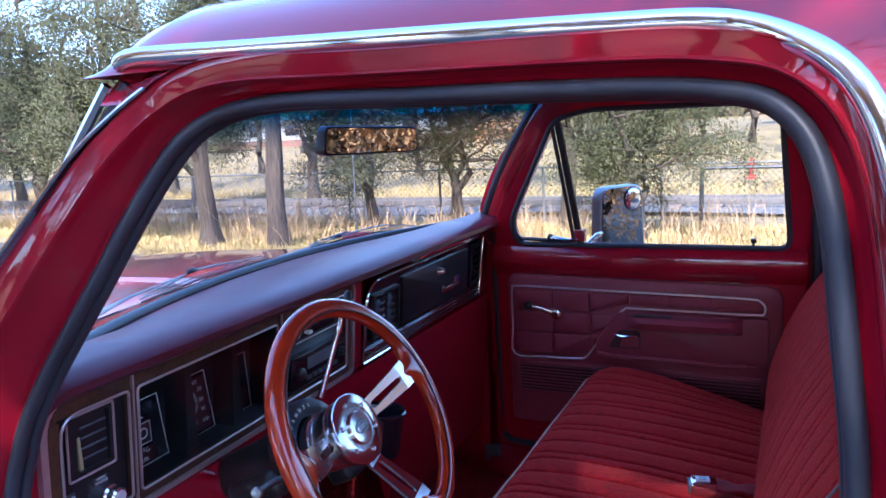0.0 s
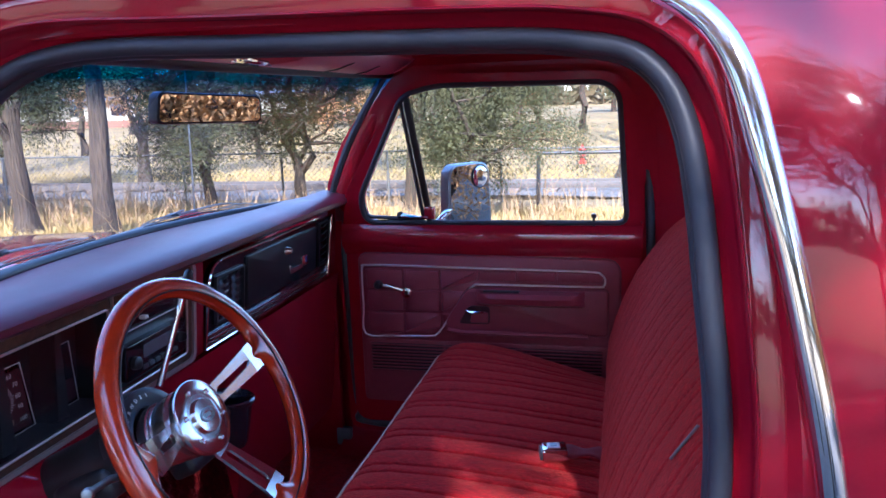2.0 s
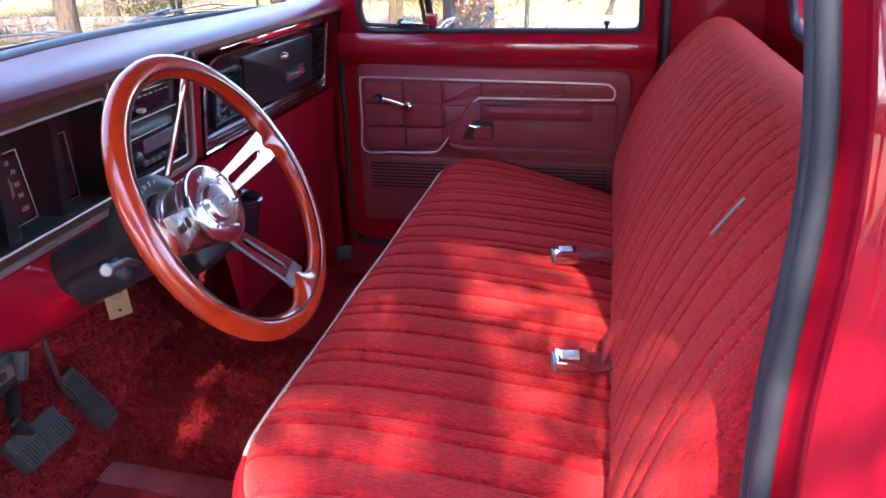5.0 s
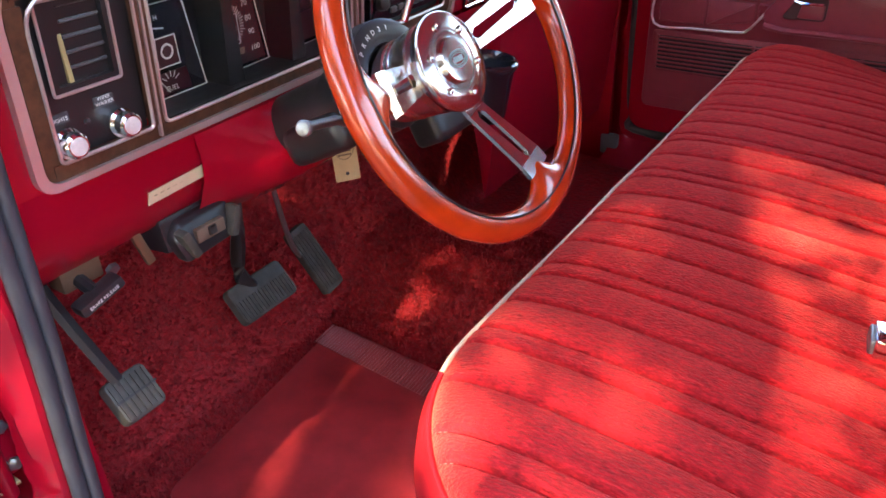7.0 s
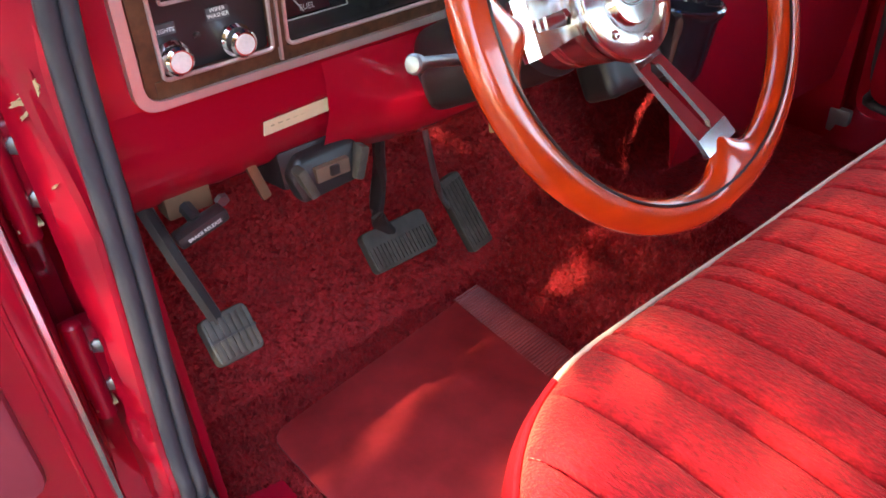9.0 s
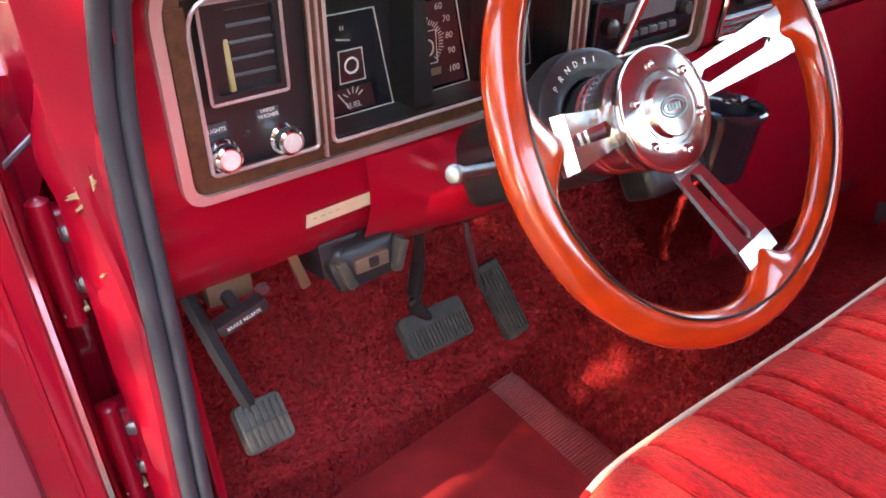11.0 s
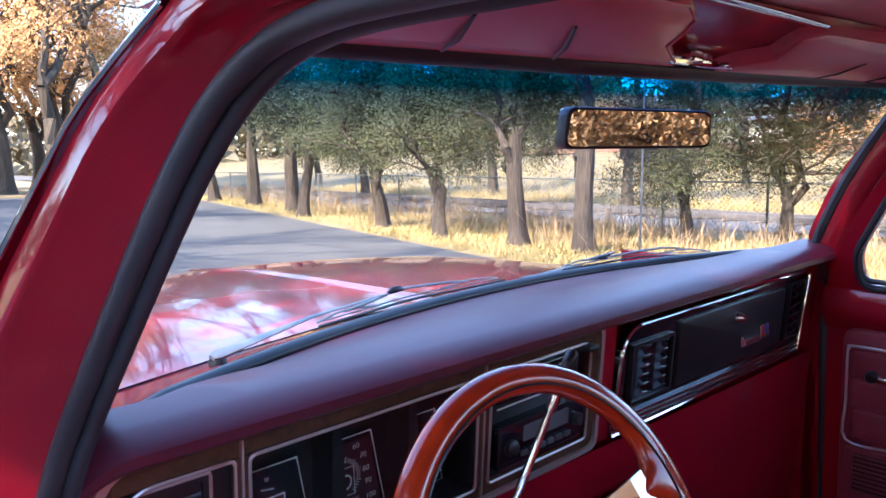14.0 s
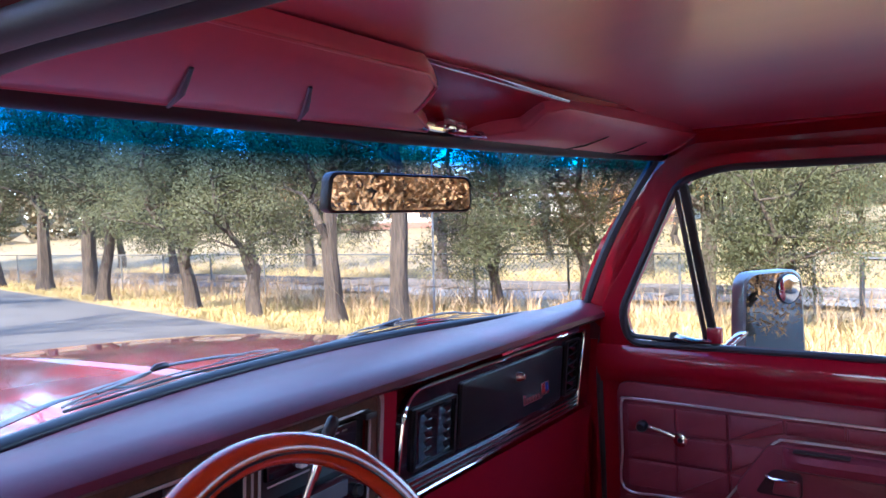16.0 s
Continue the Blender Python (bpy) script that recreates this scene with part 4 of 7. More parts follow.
part("volume_knob", lathe([(0, 0.010), (0.008, 0.009), (0.010, 0.007), (0.010, 0)], dp(1.196, 1.160, 0.011), (1, 0, 0.1), 18), BLACK, radio)
part("toggle", block(dp(1.212, 1.268, 0.010), (0.03, 0.026, 0.010), 0.004), BLACK, dash, "small black device above the radio")

# glove box side: black panel in a chrome frame
G_OUT = rounded([(1.298, 1.096), (1.966, 1.100), (1.984, 1.274), (1.318, 1.274)], [0.004, 0.006, 0.008, 0.050], 6)
part("glove_panel", slab(G_OUT, dp, -0.01, 0.003), GLOSSBLACK, dash, "gloss black passenger panel")
part("glove_trim", tube([dp(p.x, p.y, 0.005) for p in G_OUT], 0.0032, 6, closed=True), CHROME, dash, "chrome frame line")
for k, v in enumerate((1.1035, 1.1130, 1.1225)):
    part("chrome_strip", block(dp(1.633, v, 0.006), (0.006, 0.660, 0.0055), 0.0018), CHROME, dash, "ribbed chrome strip")
for c_, w_ in ((1.452, 0.142), (1.744, 0.390)):
    part("chrome_strip", block(dp(c_, 1.287, 0.003), (0.004, w_, 0.003), 0.001), CHROME, dash, "thin chrome upper line")
glove = part("glove_door", slab(rect(1.474, 1.868, 1.139, 1.257, 0.006), dp, 0.002, 0.009, 0.002), BLACK, dash, "black glove box door")
part("latch", lathe([(0, 0.011), (0.006, 0.011), (0.010, 0.009), (0.018, 0.006), (0.02, 0)], dp(1.668, 1.2305, 0.008), (1, 0.1, 0), 16), CHROME, glove, "chrome glove box latch")
bm = bmesh.new()
for k in range(6):
    block(dp(1.698 + 0.0125 * k, 1.172 + (0.004 if k == 0 else 0.0), 0.0105), (0.004, 0.009, 0.011 + (0.008 if k in (0,) else 0.0)), 0.001, bm=bm)
block(dp(1.736, 1.165, 0.0105), (0.003, 0.080, 0.002), 0.0, bm=bm)
part("script_badge", bm, CHROME, glove, "chrome script badge of plain bars")
part("shield_badge", block(dp(1.786, 1.182, 0.0105), (0.004, 0.034, 0.026), 0.001), CHROME, glove, "chrome shield badge")
part("badge_inlay", block(dp(1.778, 1.184, 0.0128), (0.001, 0.010, 0.018)), mat("badge_red", (0.5, 0.02, 0.02), 0.3), glove)
part("badge_inlay", block(dp(1.793, 1.184, 0.0128), (0.001, 0.010, 0.018)), mat("badge_blue", (0.03, 0.05, 0.3), 0.3), glove)


def side_vent(u0, u1, v0, v1, cols):
    ob = part("air_vent", band(rect(u0, u1, v0, v1, 0.004), rect(u0 + 0.006, u1 - 0.006, v0 + 0.005, v1 - 0.005, 0.003), dp, 0.0, 0.010), BLACK, dash, "black louvred air vent")
    part("vent_back", slab(rect(u0 + 0.004, u1 - 0.004, v0 + 0.004, v1 - 0.004), dp, 0.003, 0.0045), GLOSSBLACK, ob, smooth=False)
    w = (u1 - u0 - 0.012) / cols
    for c in range(cols):
        for k in range(6):
            uc = u0 + 0.006 + w * (c + 0.5)
            vc = v0 + 0.012 + (v1 - v0 - 0.024) * k / 5
            part("louvre", slab([(uc - w * 0.28, vc - 0.005), (uc + w * 0.28, vc - 0.005), (uc + w * 0.2, vc + 0.006), (uc - w * 0.05, vc + 0.006)], lambda a, b, d, vc=vc: dp(a, b, 0.006 + d + (b - vc) * 0.9), 0.0, 0.0025), ALU if cols > 1 else BLACK, ob, smooth=False)


side_vent(1.337, 1.459, 1.139, 1.243, 2)
side_vent(1.888, 1.956, 1.139, 1.262, 1)

# tape and the flared cover round the column
tp = thing("tape_strip", "tan masking tape strip with faint writing on the fascia", "tape", (0.0, 0.68, 1.03))
bm = slab([(0.628, 1.0255), (0.724, 1.0295), (0.7235, 1.0465), (0.6285, 1.042)], lambda u, v, d: V((-0.0060 + 0.28 * (v - 1.035) + d, u, v)), 0.0, 0.0016)
part("tape", bm, TAPE, tp, smooth=False)
bm = bmesh.new()
rr = random.Random(3)
for k in range(9):
    block((-0.0045, 0.638 + 0.009 * k, 1.0355 + 0.0004 * k), (0.001, rr.uniform(0.003, 0.007), 0.0018), rot=Matrix.Rotation(radians(4), 3, "X"), bm=bm)
part("faded_writing", bm, mat("pencil_tan", (0.42, 0.33, 0.22), 0.7), tp, smooth=False)

# ---- steering column and wheel ----
WC, WA = V((0.285, 0.8450, 1.179)), radians(26.6)
WN = V((math.cos(WA), 0, math.sin(WA)))            # towards the driver
WU = V((0, 1, 0))
WV = V((-math.sin(WA), 0, math.cos(WA)))
TWIST = radians(13)


def wp(r, a, h=0.0):
    """A place on the wheel: radius, angle from its right (turned with the wheel), height towards the driver."""
    a += TWIST
    return WC + (WU * math.cos(a) + WV * math.sin(a)) * r + WN * h


wheel = thing("steering_wheel", "orange lacquered wood steering wheel with three slotted chrome spokes", "steering wheel", tuple(WC - WN * 0.06))
SPOKES = (0, math.pi - radians(13), -math.pi / 2)
rows = []
for i in range(288):
    a = 2 * math.pi * i / 288
    swell = 0.0
    for b in SPOKES:
        d = ((a - b - TWIST + math.pi) % (2 * math.pi) - math.pi) * 0.1835
        swell += math.exp(-(d / 0.024) ** 2) + 0.25 * math.exp(-(d / 0.045) ** 2)
    row = []
    for k in range(16):
        b = 2 * math.pi * k / 16
        inner = max(0.0, -math.cos(b))
        row.append(WC + (WU * math.cos(a) + WV * math.sin(a)) * (0.1835 + 0.0155 * math.cos(b) - 0.0235 * swell * inner ** 1.3) + WN * (0.0135 - 0.0012 * swell * inner) * math.sin(b))
    rows.append(row)
part("rim", sheet(rows, close_u=True, close_v=True), WOODRIM, wheel, "orange lacquered wood rim")
part("rim_rivet_line", tube([wp(0.1835, 2 * math.pi * i / 96, 0.0130) + (wp(0.1835, 2 * math.pi * i / 96) - WC).normalized() * -0.0085 for i in range(96)], 0.0013, 6, closed=True), mat("dark_inlay", (0.02, 0.008, 0.006), 0.3), wheel, "dark inlay line round the rim")
for a in SPOKES:
    def lug(u, v, d, a=a):
        return wp(u, a, d) + (WU * -math.sin(a + TWIST) + WV * math.cos(a + TWIST)) * v
    dish = lambda u: -0.034 + 0.038 * min(1, max(0, (u - 0.05) / 0.09))

    def spk(u, v, d, a=a, dish=dish):
        return lug(u, v, dish(u) + d)
    bm = bmesh.new()
    out = [(0.030, 0.017), (0.060, 0.0165), (0.066, 0.0165), (0.125, 0.021), (0.131, 0.0215), (0.148, 0.022)]
    inn = [0, 0, 0.0065, 0.0045, 0, 0]
    for sgn in (1, -1):
        top = [bm.verts.new(spk(u, sgn * w, 0.0)) for u, w in out]
        mid_ = [bm.verts.new(spk(u, sgn * i_, 0.0)) for (u, w), i_ in zip(out, inn)]
        topb = [bm.verts.new(spk(u, sgn * w, -0.005)) for u, w in out]
        midb = [bm.verts.new(spk(u, sgn * i_, -0.005)) for (u, w), i_ in zip(out, inn)]
        for q in range(5):
            for A, B in ((top, mid_), (topb, midb), (top, topb), (mid_, midb)):
                bm.faces.new((A[q], A[q + 1], B[q + 1], B[q]))
        bm.faces.new((top[-1], mid_[-1], midb[-1], topb[-1]))
    bmesh.ops.remove_doubles(bm, verts=bm.verts, dist=0.0002)
    part("spoke", bm, ALU, wheel, "polished slotted metal spoke", smooth=False)
part("hub_barrel", lathe([(-0.112, 0.038), (-0.108, 0.044), (-0.086, 0.046), (-0.084, 0.043), (-0.081, 0.046), (-0.077, 0.046), (-0.075, 0.043), (-0.072, 0.047), (-0.050, 0.049), (-0.048, 0.049), (-0.048, 0.0)], WC, WN, 40), mat("bright_turned_alloy", (0.66, 0.65, 0.65), 0.17, metal=1.0, var=0.04, rvar=0.3), wheel, "bright ribbed hub barrel")
part("hub", lathe([(-0.048, 0.0), (-0.048, 0.046), (-0.040, 0.0475), (-0.034, 0.052), (-0.026, 0.0545), (-0.0225, 0.0535), (-0.021, 0.0515), (-0.021, 0.032), (-0.0222, 0.0315), (-0.0222, 0.0305), (-0.021, 0.030), (-0.021, 0.0)], WC, WN, 48), ALU, wheel, "polished round hub")
part("horn_button", lathe([(-0.021, 0.0250), (-0.0175, 0.0250), (-0.0162, 0.0238), (-0.0158, 0.018), (-0.0156, 0)], WC, WN, 32), ALU, wheel, "polished horn button")
bm = bmesh.new()
tube([WC + WN * -0.0154 + WU * 0.0155 * math.cos(t) + WV * 0.0085 * math.sin(t) for t in [2 * math.pi * k / 28 for k in range(28)]], 0.0011, 6, closed=True, bm=bm)
tube([WC + WN * -0.0154 + WU * 0.0125 * math.cos(t) + WV * 0.006 * math.sin(t) for t in [2 * math.pi * k / 28 for k in range(28)]], 0.0006, 6, closed=True, bm=bm)
for k in range(4):
    block(WC + WN * -0.0154 + WU * (-0.006 + 0.004 * k), (0.002, 0.0022, 0.006), 0.0004, Matrix.Rotation(-WA, 3, "Y"), bm=bm)
part("oval_emblem", bm, STEEL, wheel, "oval emblem of plain bars")
for k in range(6):
    part("bolt", lathe([(-0.021, 0.0042), (-0.0192, 0.0042), (-0.0187, 0.0035), (-0.0195, 0.0020), (-0.0195, 0)], wp(0.039, math.pi / 6 + math.pi / 3 * k), WN, 10), ALU, wheel)

column = thing("steering_column", "black steering column with chrome shift lever and stalk", "steering column", tuple(WC - WN * 0.16))


def col(d, u=0.0, v=0.0):
    return WC - WN * d + WU * u + WV * v


part("collar", lathe([(-0.112, 0.036), (-0.116, 0.048), (-0.15, 0.050), (-0.19, 0.050), (-0.20, 0.046), (-0.30, 0.045), (-0.36, 0.045)], WC, WN, 28), BLACK, column, "black column shroud")
rows = []
for i in range(33):
    a = radians(8 + 164 * i / 32)
    rows.append([WC + WV * 0.004 + WN * h + (WU * math.cos(a) + WV * math.sin(a)) * r for h, r in ((-0.104, 0.044), (-0.100, 0.050), (-0.100, 0.066), (-0.103, 0.0705), (-0.125, 0.073), (-0.145, 0.066), (-0.15, 0.050), (-0.13, 0.044))])
part("indicator_hood", sheet(rows, close_u=True), BLACK, column, "black gear indicator hood")
for k, ch in enumerate(("P", "R", "N", "D", "2", "1")):
    a = radians(136 - 11.5 * k)
    c = WC + WV * 0.004 - WN * 0.0992 + (WU * math.cos(a) + WV * math.sin(a)) * 0.0585
    rot = Matrix((WU * math.sin(a) - WV * math.cos(a), WU * math.cos(a) + WV * math.sin(a), WN)).transposed().to_4x4()
    lettering(ch, 0.0082, Matrix.Translation(c) @ rot, WHITE, column)
lev0, lev1 = V((0.165, 0.895, 1.187)), V((0.178, 0.968, 1.322))
lev = part("shift_lever", tube([lev0, lev0.lerp(lev1, 0.7), lev0.lerp(lev1, 0.72), lev1], [0.0052, 0.0042, 0.0062, 0.0055], 10), CHROME, column, "chrome shift lever")
part("lever_tip", lathe([(0, 0.0055), (0.004, 0.0075), (0.02, 0.007), (0.024, 0.004), (0.024, 0)], lev1, (lev1 - lev0), 12), BLACK, column)
part("stalk", tube([col(0.15, -0.045, -0.02), (0.205, 0.72, 1.135), (0.236, 0.645, 1.160)], [0.0055, 0.005, 0.0045], 10), STEEL, column, "turn signal stalk")
part("stalk_knob", lathe([(0, 0.005), (0.002, 0.0072), (0.008, 0.0078), (0.010, 0.0062), (0.011, 0)], (0.234, 0.650, 1.158), (0.3, -0.9, 0.25), 16), STEEL, column, "round metal stalk knob")
part("lower_shroud", block(col(0.215, -0.022, -0.020), (0.11, 0.080, 0.050), 0.020, Matrix.Rotation(-WA, 3, "Y"), seg=3), BLACK, column, "black lower column cover")
part("ignition", lathe([(0, 0.018), (0.02, 0.017), (0.024, 0.014), (0.024, 0)], col(0.20, 0.045, -0.025), (0.5, 0.85, 0.1), 16), BLACK, column)
part("cup_holder", lathe([(0.0, 0.0), (0.0, 0.034), (0.010, 0.037), (0.075, 0.041), (0.083, 0.046), (0.089, 0.046), (0.091, 0.043), (0.088, 0.039), (0.078, 0.036), (0.012, 0.032), (0.010, 0.0)], (0.130, 1.122, 0.986), (0.10, 0.06, 1), 32), GLOSSBLACK, column, "black cup holder beside the column")
part("cup_bracket", block((0.115, 1.045, 1.010), (0.055, 0.110, 0.055), 0.014, Matrix.Rotation(-WA, 3, "Y"), seg=3), BLACK, column, "black bracket between column and cup holder")
# red flared cover below the fascia
rows = []
for i in range(13):
    t = i / 12
    y = 0.700 + (0.905 - 0.700) * t
    b = min(1, t / 0.7)
    b = b * b * (3 - 2 * b)
    rows.append([V((0.003, y, 1.086)), V((0.006 + 0.022 * b, y, 1.065)), V((0.004 + 0.045 * b, y, 1.030)), V((-0.012 + 0.050 * b, y, 0.996)), V((-0.03 + 0.03 * b, y, 0.965)), V((-0.07, y, 0.952))])
part("column_cover", sheet(rows), PAINT, dash, "flared red painted cover below the steering column")

tag = thing("hang_tag", "tan card tag with round print hanging from the key", "tag", (-0.03, 0.99, 0.955))
TAGM = Matrix.Translation((-0.018, 0.970, 0.956)) @ Matrix.Rotation(radians(3), 4, "X") @ Matrix.Rotation(radians(-38), 4, "Z") @ Matrix.Rotation(radians(-4), 4, "Y")


def tagp(u, v, d):
    return TAGM @ V((d, u, v))


part("card", slab(rounded([(-0.019, -0.047), (0.019, -0.047), (0.019, 0.026), (0.010, 0.034), (-0.010, 0.034), (-0.019, 0.026)], 0.002, 2), tagp, 0, 0.001), TAGPAPER, tag, smooth=False)
part("print_ring", tube([tagp(0.015 * math.cos(t), 0.008 + 0.020 * math.sin(t), 0.0014) for t in [2 * math.pi * k / 24 for k in range(24)]], 0.0005, 4, closed=True), mat("brown_ink", (0.16, 0.09, 0.05), 0.7), tag)
bm = bmesh.new()
for k in range(4):
    slab(rect(-0.010, 0.010, 0.012 - 0.006 * k, 0.0145 - 0.006 * k), tagp, 0.0008, 0.0014, bm=bm)
part("print_bars", bm, bpy.data.materials["brown_ink"], tag, smooth=False)
part("tag_hole", lathe([(0, 0.0028), (0.0012, 0.0028), (0.0012, 0)], tagp(0, -0.035, 0.0004), TAGM.to_3x3() @ V((1, 0, 0)), 10), BLACK, tag)
part("key_ring", tube([V((-0.018, 0.968, 0.998)) + V((0.0, 0.013 * math.cos(t), 0.013 * math.sin(t))) for t in [2 * math.pi * k / 20 for k in range(20)]], 0.0012, 5, closed=True), STEEL, tag)
part("cord", tube([(0.05, 0.915, 1.05), (0.01, 0.945, 1.025), (-0.018, 0.966, 1.010)], 0.0015, 6), STEEL, tag)

# ---- pedals ----
def pedal_pad(name, c, w, h, n, parent, label, ribs, along_y=True, top=0.40, tilt=0.0):
    """A ribbed rubber pad facing n; tilt turns it in its own plane."""
    n = V(n).normalized()
    u = V((0, 1, 0)) - n * n.y
    u.normalize()
    v = n.cross(u)
    if v.z < 0:
        v = -v
    ct, st_ = math.cos(radians(tilt)), math.sin(radians(tilt))
    u, v = u * ct + v * st_, v * ct - u * st_
    put = lambda a, b, d: V(c) + u * a + v * b + n * d
    pad = part(name, slab(rect(-w / 2, w / 2, -h / 2, h / 2, min(w, h) * 0.16), put, -0.012, 0.006, 0.004), PEDAL, parent, label)
    k = ribs
    for i in range(k):
        if along_y:
            b = -h / 2 + h * (i + 0.7) / (k + 0.4)
            o = rect(-w * 0.44, w * 0.44, b - h * 0.25 / k, b + h * 0.25 / k)
        else:
            a = -w / 2 + w * (i + 0.7) / (k + 0.4)
            o = rect(a - w * 0.25 / k, a + w * 0.25 / k, -h * 0.42, h * top)
        part("rib", slab(o, put, 0.004, 0.0085), PEDAL, pad, smooth=False)
    return pad


brake = thing("brake_pedal", "black brake pedal with ribbed rubber pad", "pedal", (-0.15, 0.876, 0.71))
pedal_pad("pad", (-0.150, 0.876, 0.712), 0.118, 0.066, (0.72, 0, 0.60), brake, "ribbed black rubber brake pad", 17, False, 0.10)
part("arm", tube(smoothed([(-0.162, 0.868, 0.722), (-0.168, 0.853, 0.760), (-0.155, 0.858, 0.842), (-0.135, 0.849, 0.91), (-0.115, 0.846, 1.02)], 5), 0.0090, 8, flat=1.4), BLACK, brake, "bent steel pedal arm")
gas = thing("accelerator_pedal", "black ribbed accelerator pedal on a thin rod", "pedal", (-0.174, 1.03, 0.62))
pedal_pad("pad", (-0.174, 1.030, 0.686), 0.047, 0.136, (0.875, -0.03, 0.484), gas, "long ribbed rubber pad", 6, False, 0.42, 8)
part("rod", tube(smoothed([(-0.186, 1.012, 0.695), (-0.184, 0.990, 0.730), (-0.176, 0.968, 0.81), (-0.168, 0.953, 0.89), (-0.15, 0.946, 1.0)], 5), 0.0048, 8), STEEL, gas, "thin steel pedal rod")
pkb = thing("parking_brake_pedal", "black parking brake pedal with two ribbed blocks", "pedal", (0.0, 0.53, 0.82))
pp_ = (0.008, 0.537, 0.824)
pedal_pad("pad", pp_, 0.056, 0.056, (0.72, 0.05, 0.62), pkb, "ribbed black rubber pad", 7, False)
part("pad_groove", block(V(pp_) + V((0.72, 0.05, 0.62)).normalized() * 0.0085, (0.005, 0.052, 0.003), 0.0, Matrix.Rotation(radians(-40), 3, "Y")), BLACK, pkb)
part("arm", tube([(-0.004, 0.530, 0.84), (-0.03, 0.514, 0.915), (-0.06, 0.500, 0.995)], 0.0105, 6, flat=0.6), BLACK, pkb, "straight steel arm")
rel = thing("brake_release", "black parking brake release pull under the fascia", "handle", (-0.02, 0.54, 0.955))
part("handle", block((-0.005, 0.540, 0.958), (0.022, 0.058, 0.015), 0.005, Matrix.Rotation(radians(14), 3, "X")), BLACK, rel)
lettering("BRAKE RELEASE", 0.0056, Matrix.Translation((0.0064, 0.540, 0.9575)) @ Matrix.Rotation(radians(14), 4, "X") @ FACE, WHITE, rel)
part("shank", tube([(-0.010, 0.540, 0.960), (-0.045, 0.540, 0.968)], 0.008, 8), BLACK, rel)
part("bracket", block((-0.05, 0.545, 0.972), (0.03, 0.05, 0.03), 0.004), mat("rusty_bracket", (0.13, 0.065, 0.035), 0.6, var=0.4), rel)
part("bolt_head", lathe([(0, 0.008), (0.006, 0.008), (0.007, 0.005), (0.007, 0)], (-0.028, 0.575, 0.966), (1, 0, -0.4), 6), STEEL, rel)
ubox = thing("brake_controller", "worn black trailer brake control box under the fascia", "control box", (-0.04, 0.69, 0.95))
UR = Matrix.Rotation(radians(-8), 3, "Y")
part("case", block((-0.060, 0.695, 0.964), (0.075, 0.100, 0.045), 0.006, UR), BLACK, ubox)
part("front", slab(rounded([(0.655, 0.934), (0.735, 0.938), (0.746, 0.964), (0.735, 0.987), (0.663, 0.985), (0.647, 0.966)], 0.008), lambda u, v, d: V((-0.02 + d - 0.3 * (v - 0.948), u, v)), 0, 0.018, 0.008), BLACK, ubox, "scuffed black front")
part("slot", block((-0.006, 0.698, 0.961), (0.010, 0.044, 0.018), 0.002), mat("slot_brown", (0.16, 0.10, 0.07), 0.5), ubox, "brown slot")
for y_, tilt in ((0.662, 20), (0.732, -20)):
    part("wing", block((-0.002, y_, 0.960), (0.020, 0.012, 0.040), 0.004, Matrix.Rotation(radians(tilt), 3, "X")), PEDAL, ubox, "raised black side guard")
part("slider", block((-0.003, 0.699, 0.962), (0.010, 0.012, 0.012), 0.002), BLACK, ubox)
part("mount", block((-0.035, 0.622, 0.968), (0.008, 0.012, 0.055), 0.003, Matrix.Rotation(radians(15), 3, "X")), mat("brass_bracket", (0.34, 0.26, 0.16), 0.4, metal=0.8), ubox, "small brass bracket")

# ---- floor mat ----
MZ = 0.526
fmat = thing("floor_mat", "red vinyl floor mat with a ribbed strip", "floor mat", (0.05, 0.82, MZ))
MO = rounded([(-0.160, 1.046), (-0.104, 0.586), (0.42, 0.600), (0.42, 1.02), (0.13, 1.03)], [0.02, 0.03, 0.02, 0.02, 0.02], 4)
part("sheet", slab(MO, lambda u, v, d: V((u, v, MZ + d + 0.003 * noise.noise(V((u * 6, v * 6, 2))))), 0, 0.005, 0.002), MATV, fmat, "smooth red vinyl mat")
for k in range(46):
    t = k / 45
    p = V((-0.160, 1.040, MZ + 0.0065)).lerp(V((0.125, 1.02, MZ + 0.0065)), t)
    if k == 0:
        rib0 = part("rib", tube([p, p + V((0.004, -0.058, 0))], 0.0021, 4), mat("worn_mat_rib", (0.36, 0.06, 0.06), 0.4, var=0.2), fmat, smooth=False)
    else:
        r = rib0.copy()
        scene.collection.objects.link(r)
        r.location = V(rib0.location) + (p - V((-0.160, 1.040, MZ + 0.0065)))

# ---- bench seat ----
seat = thing("bench_seat", "red cloth bench seat with pleats and cream piping", "bench seat", (0.6, CY, 0.55))
SY0, SY1 = 0.505, 1.985
STITCH = []
yy = 0.583
k = 0
while yy < SY1 - 0.05:
    STITCH.append(yy)
    yy += 0.062 if k % 3 else 0.030
    k += 1


def groove(y):
    g = 0.0
    for s in STITCH:
        d = (y - s) / 0.0026
        if abs(d) < 3:
            g = max(g, math.exp(-d * d))
    return g


def puff(y):
    lo = max([s for s in STITCH if s <= y], default=SY0)
    hi = min([s for s in STITCH if s > y], default=SY1)
    t = (y - lo) / max(1e-6, hi - lo)
    return math.sin(math.pi * t) * min(1, (hi - lo) / 0.06)


def end_round(y, r):
    a = min(y - SY0, SY1 - y)
    if a >= r:
        return 0.0
    return 1 - math.sqrt(max(0, 1 - (1 - a / r) ** 2))


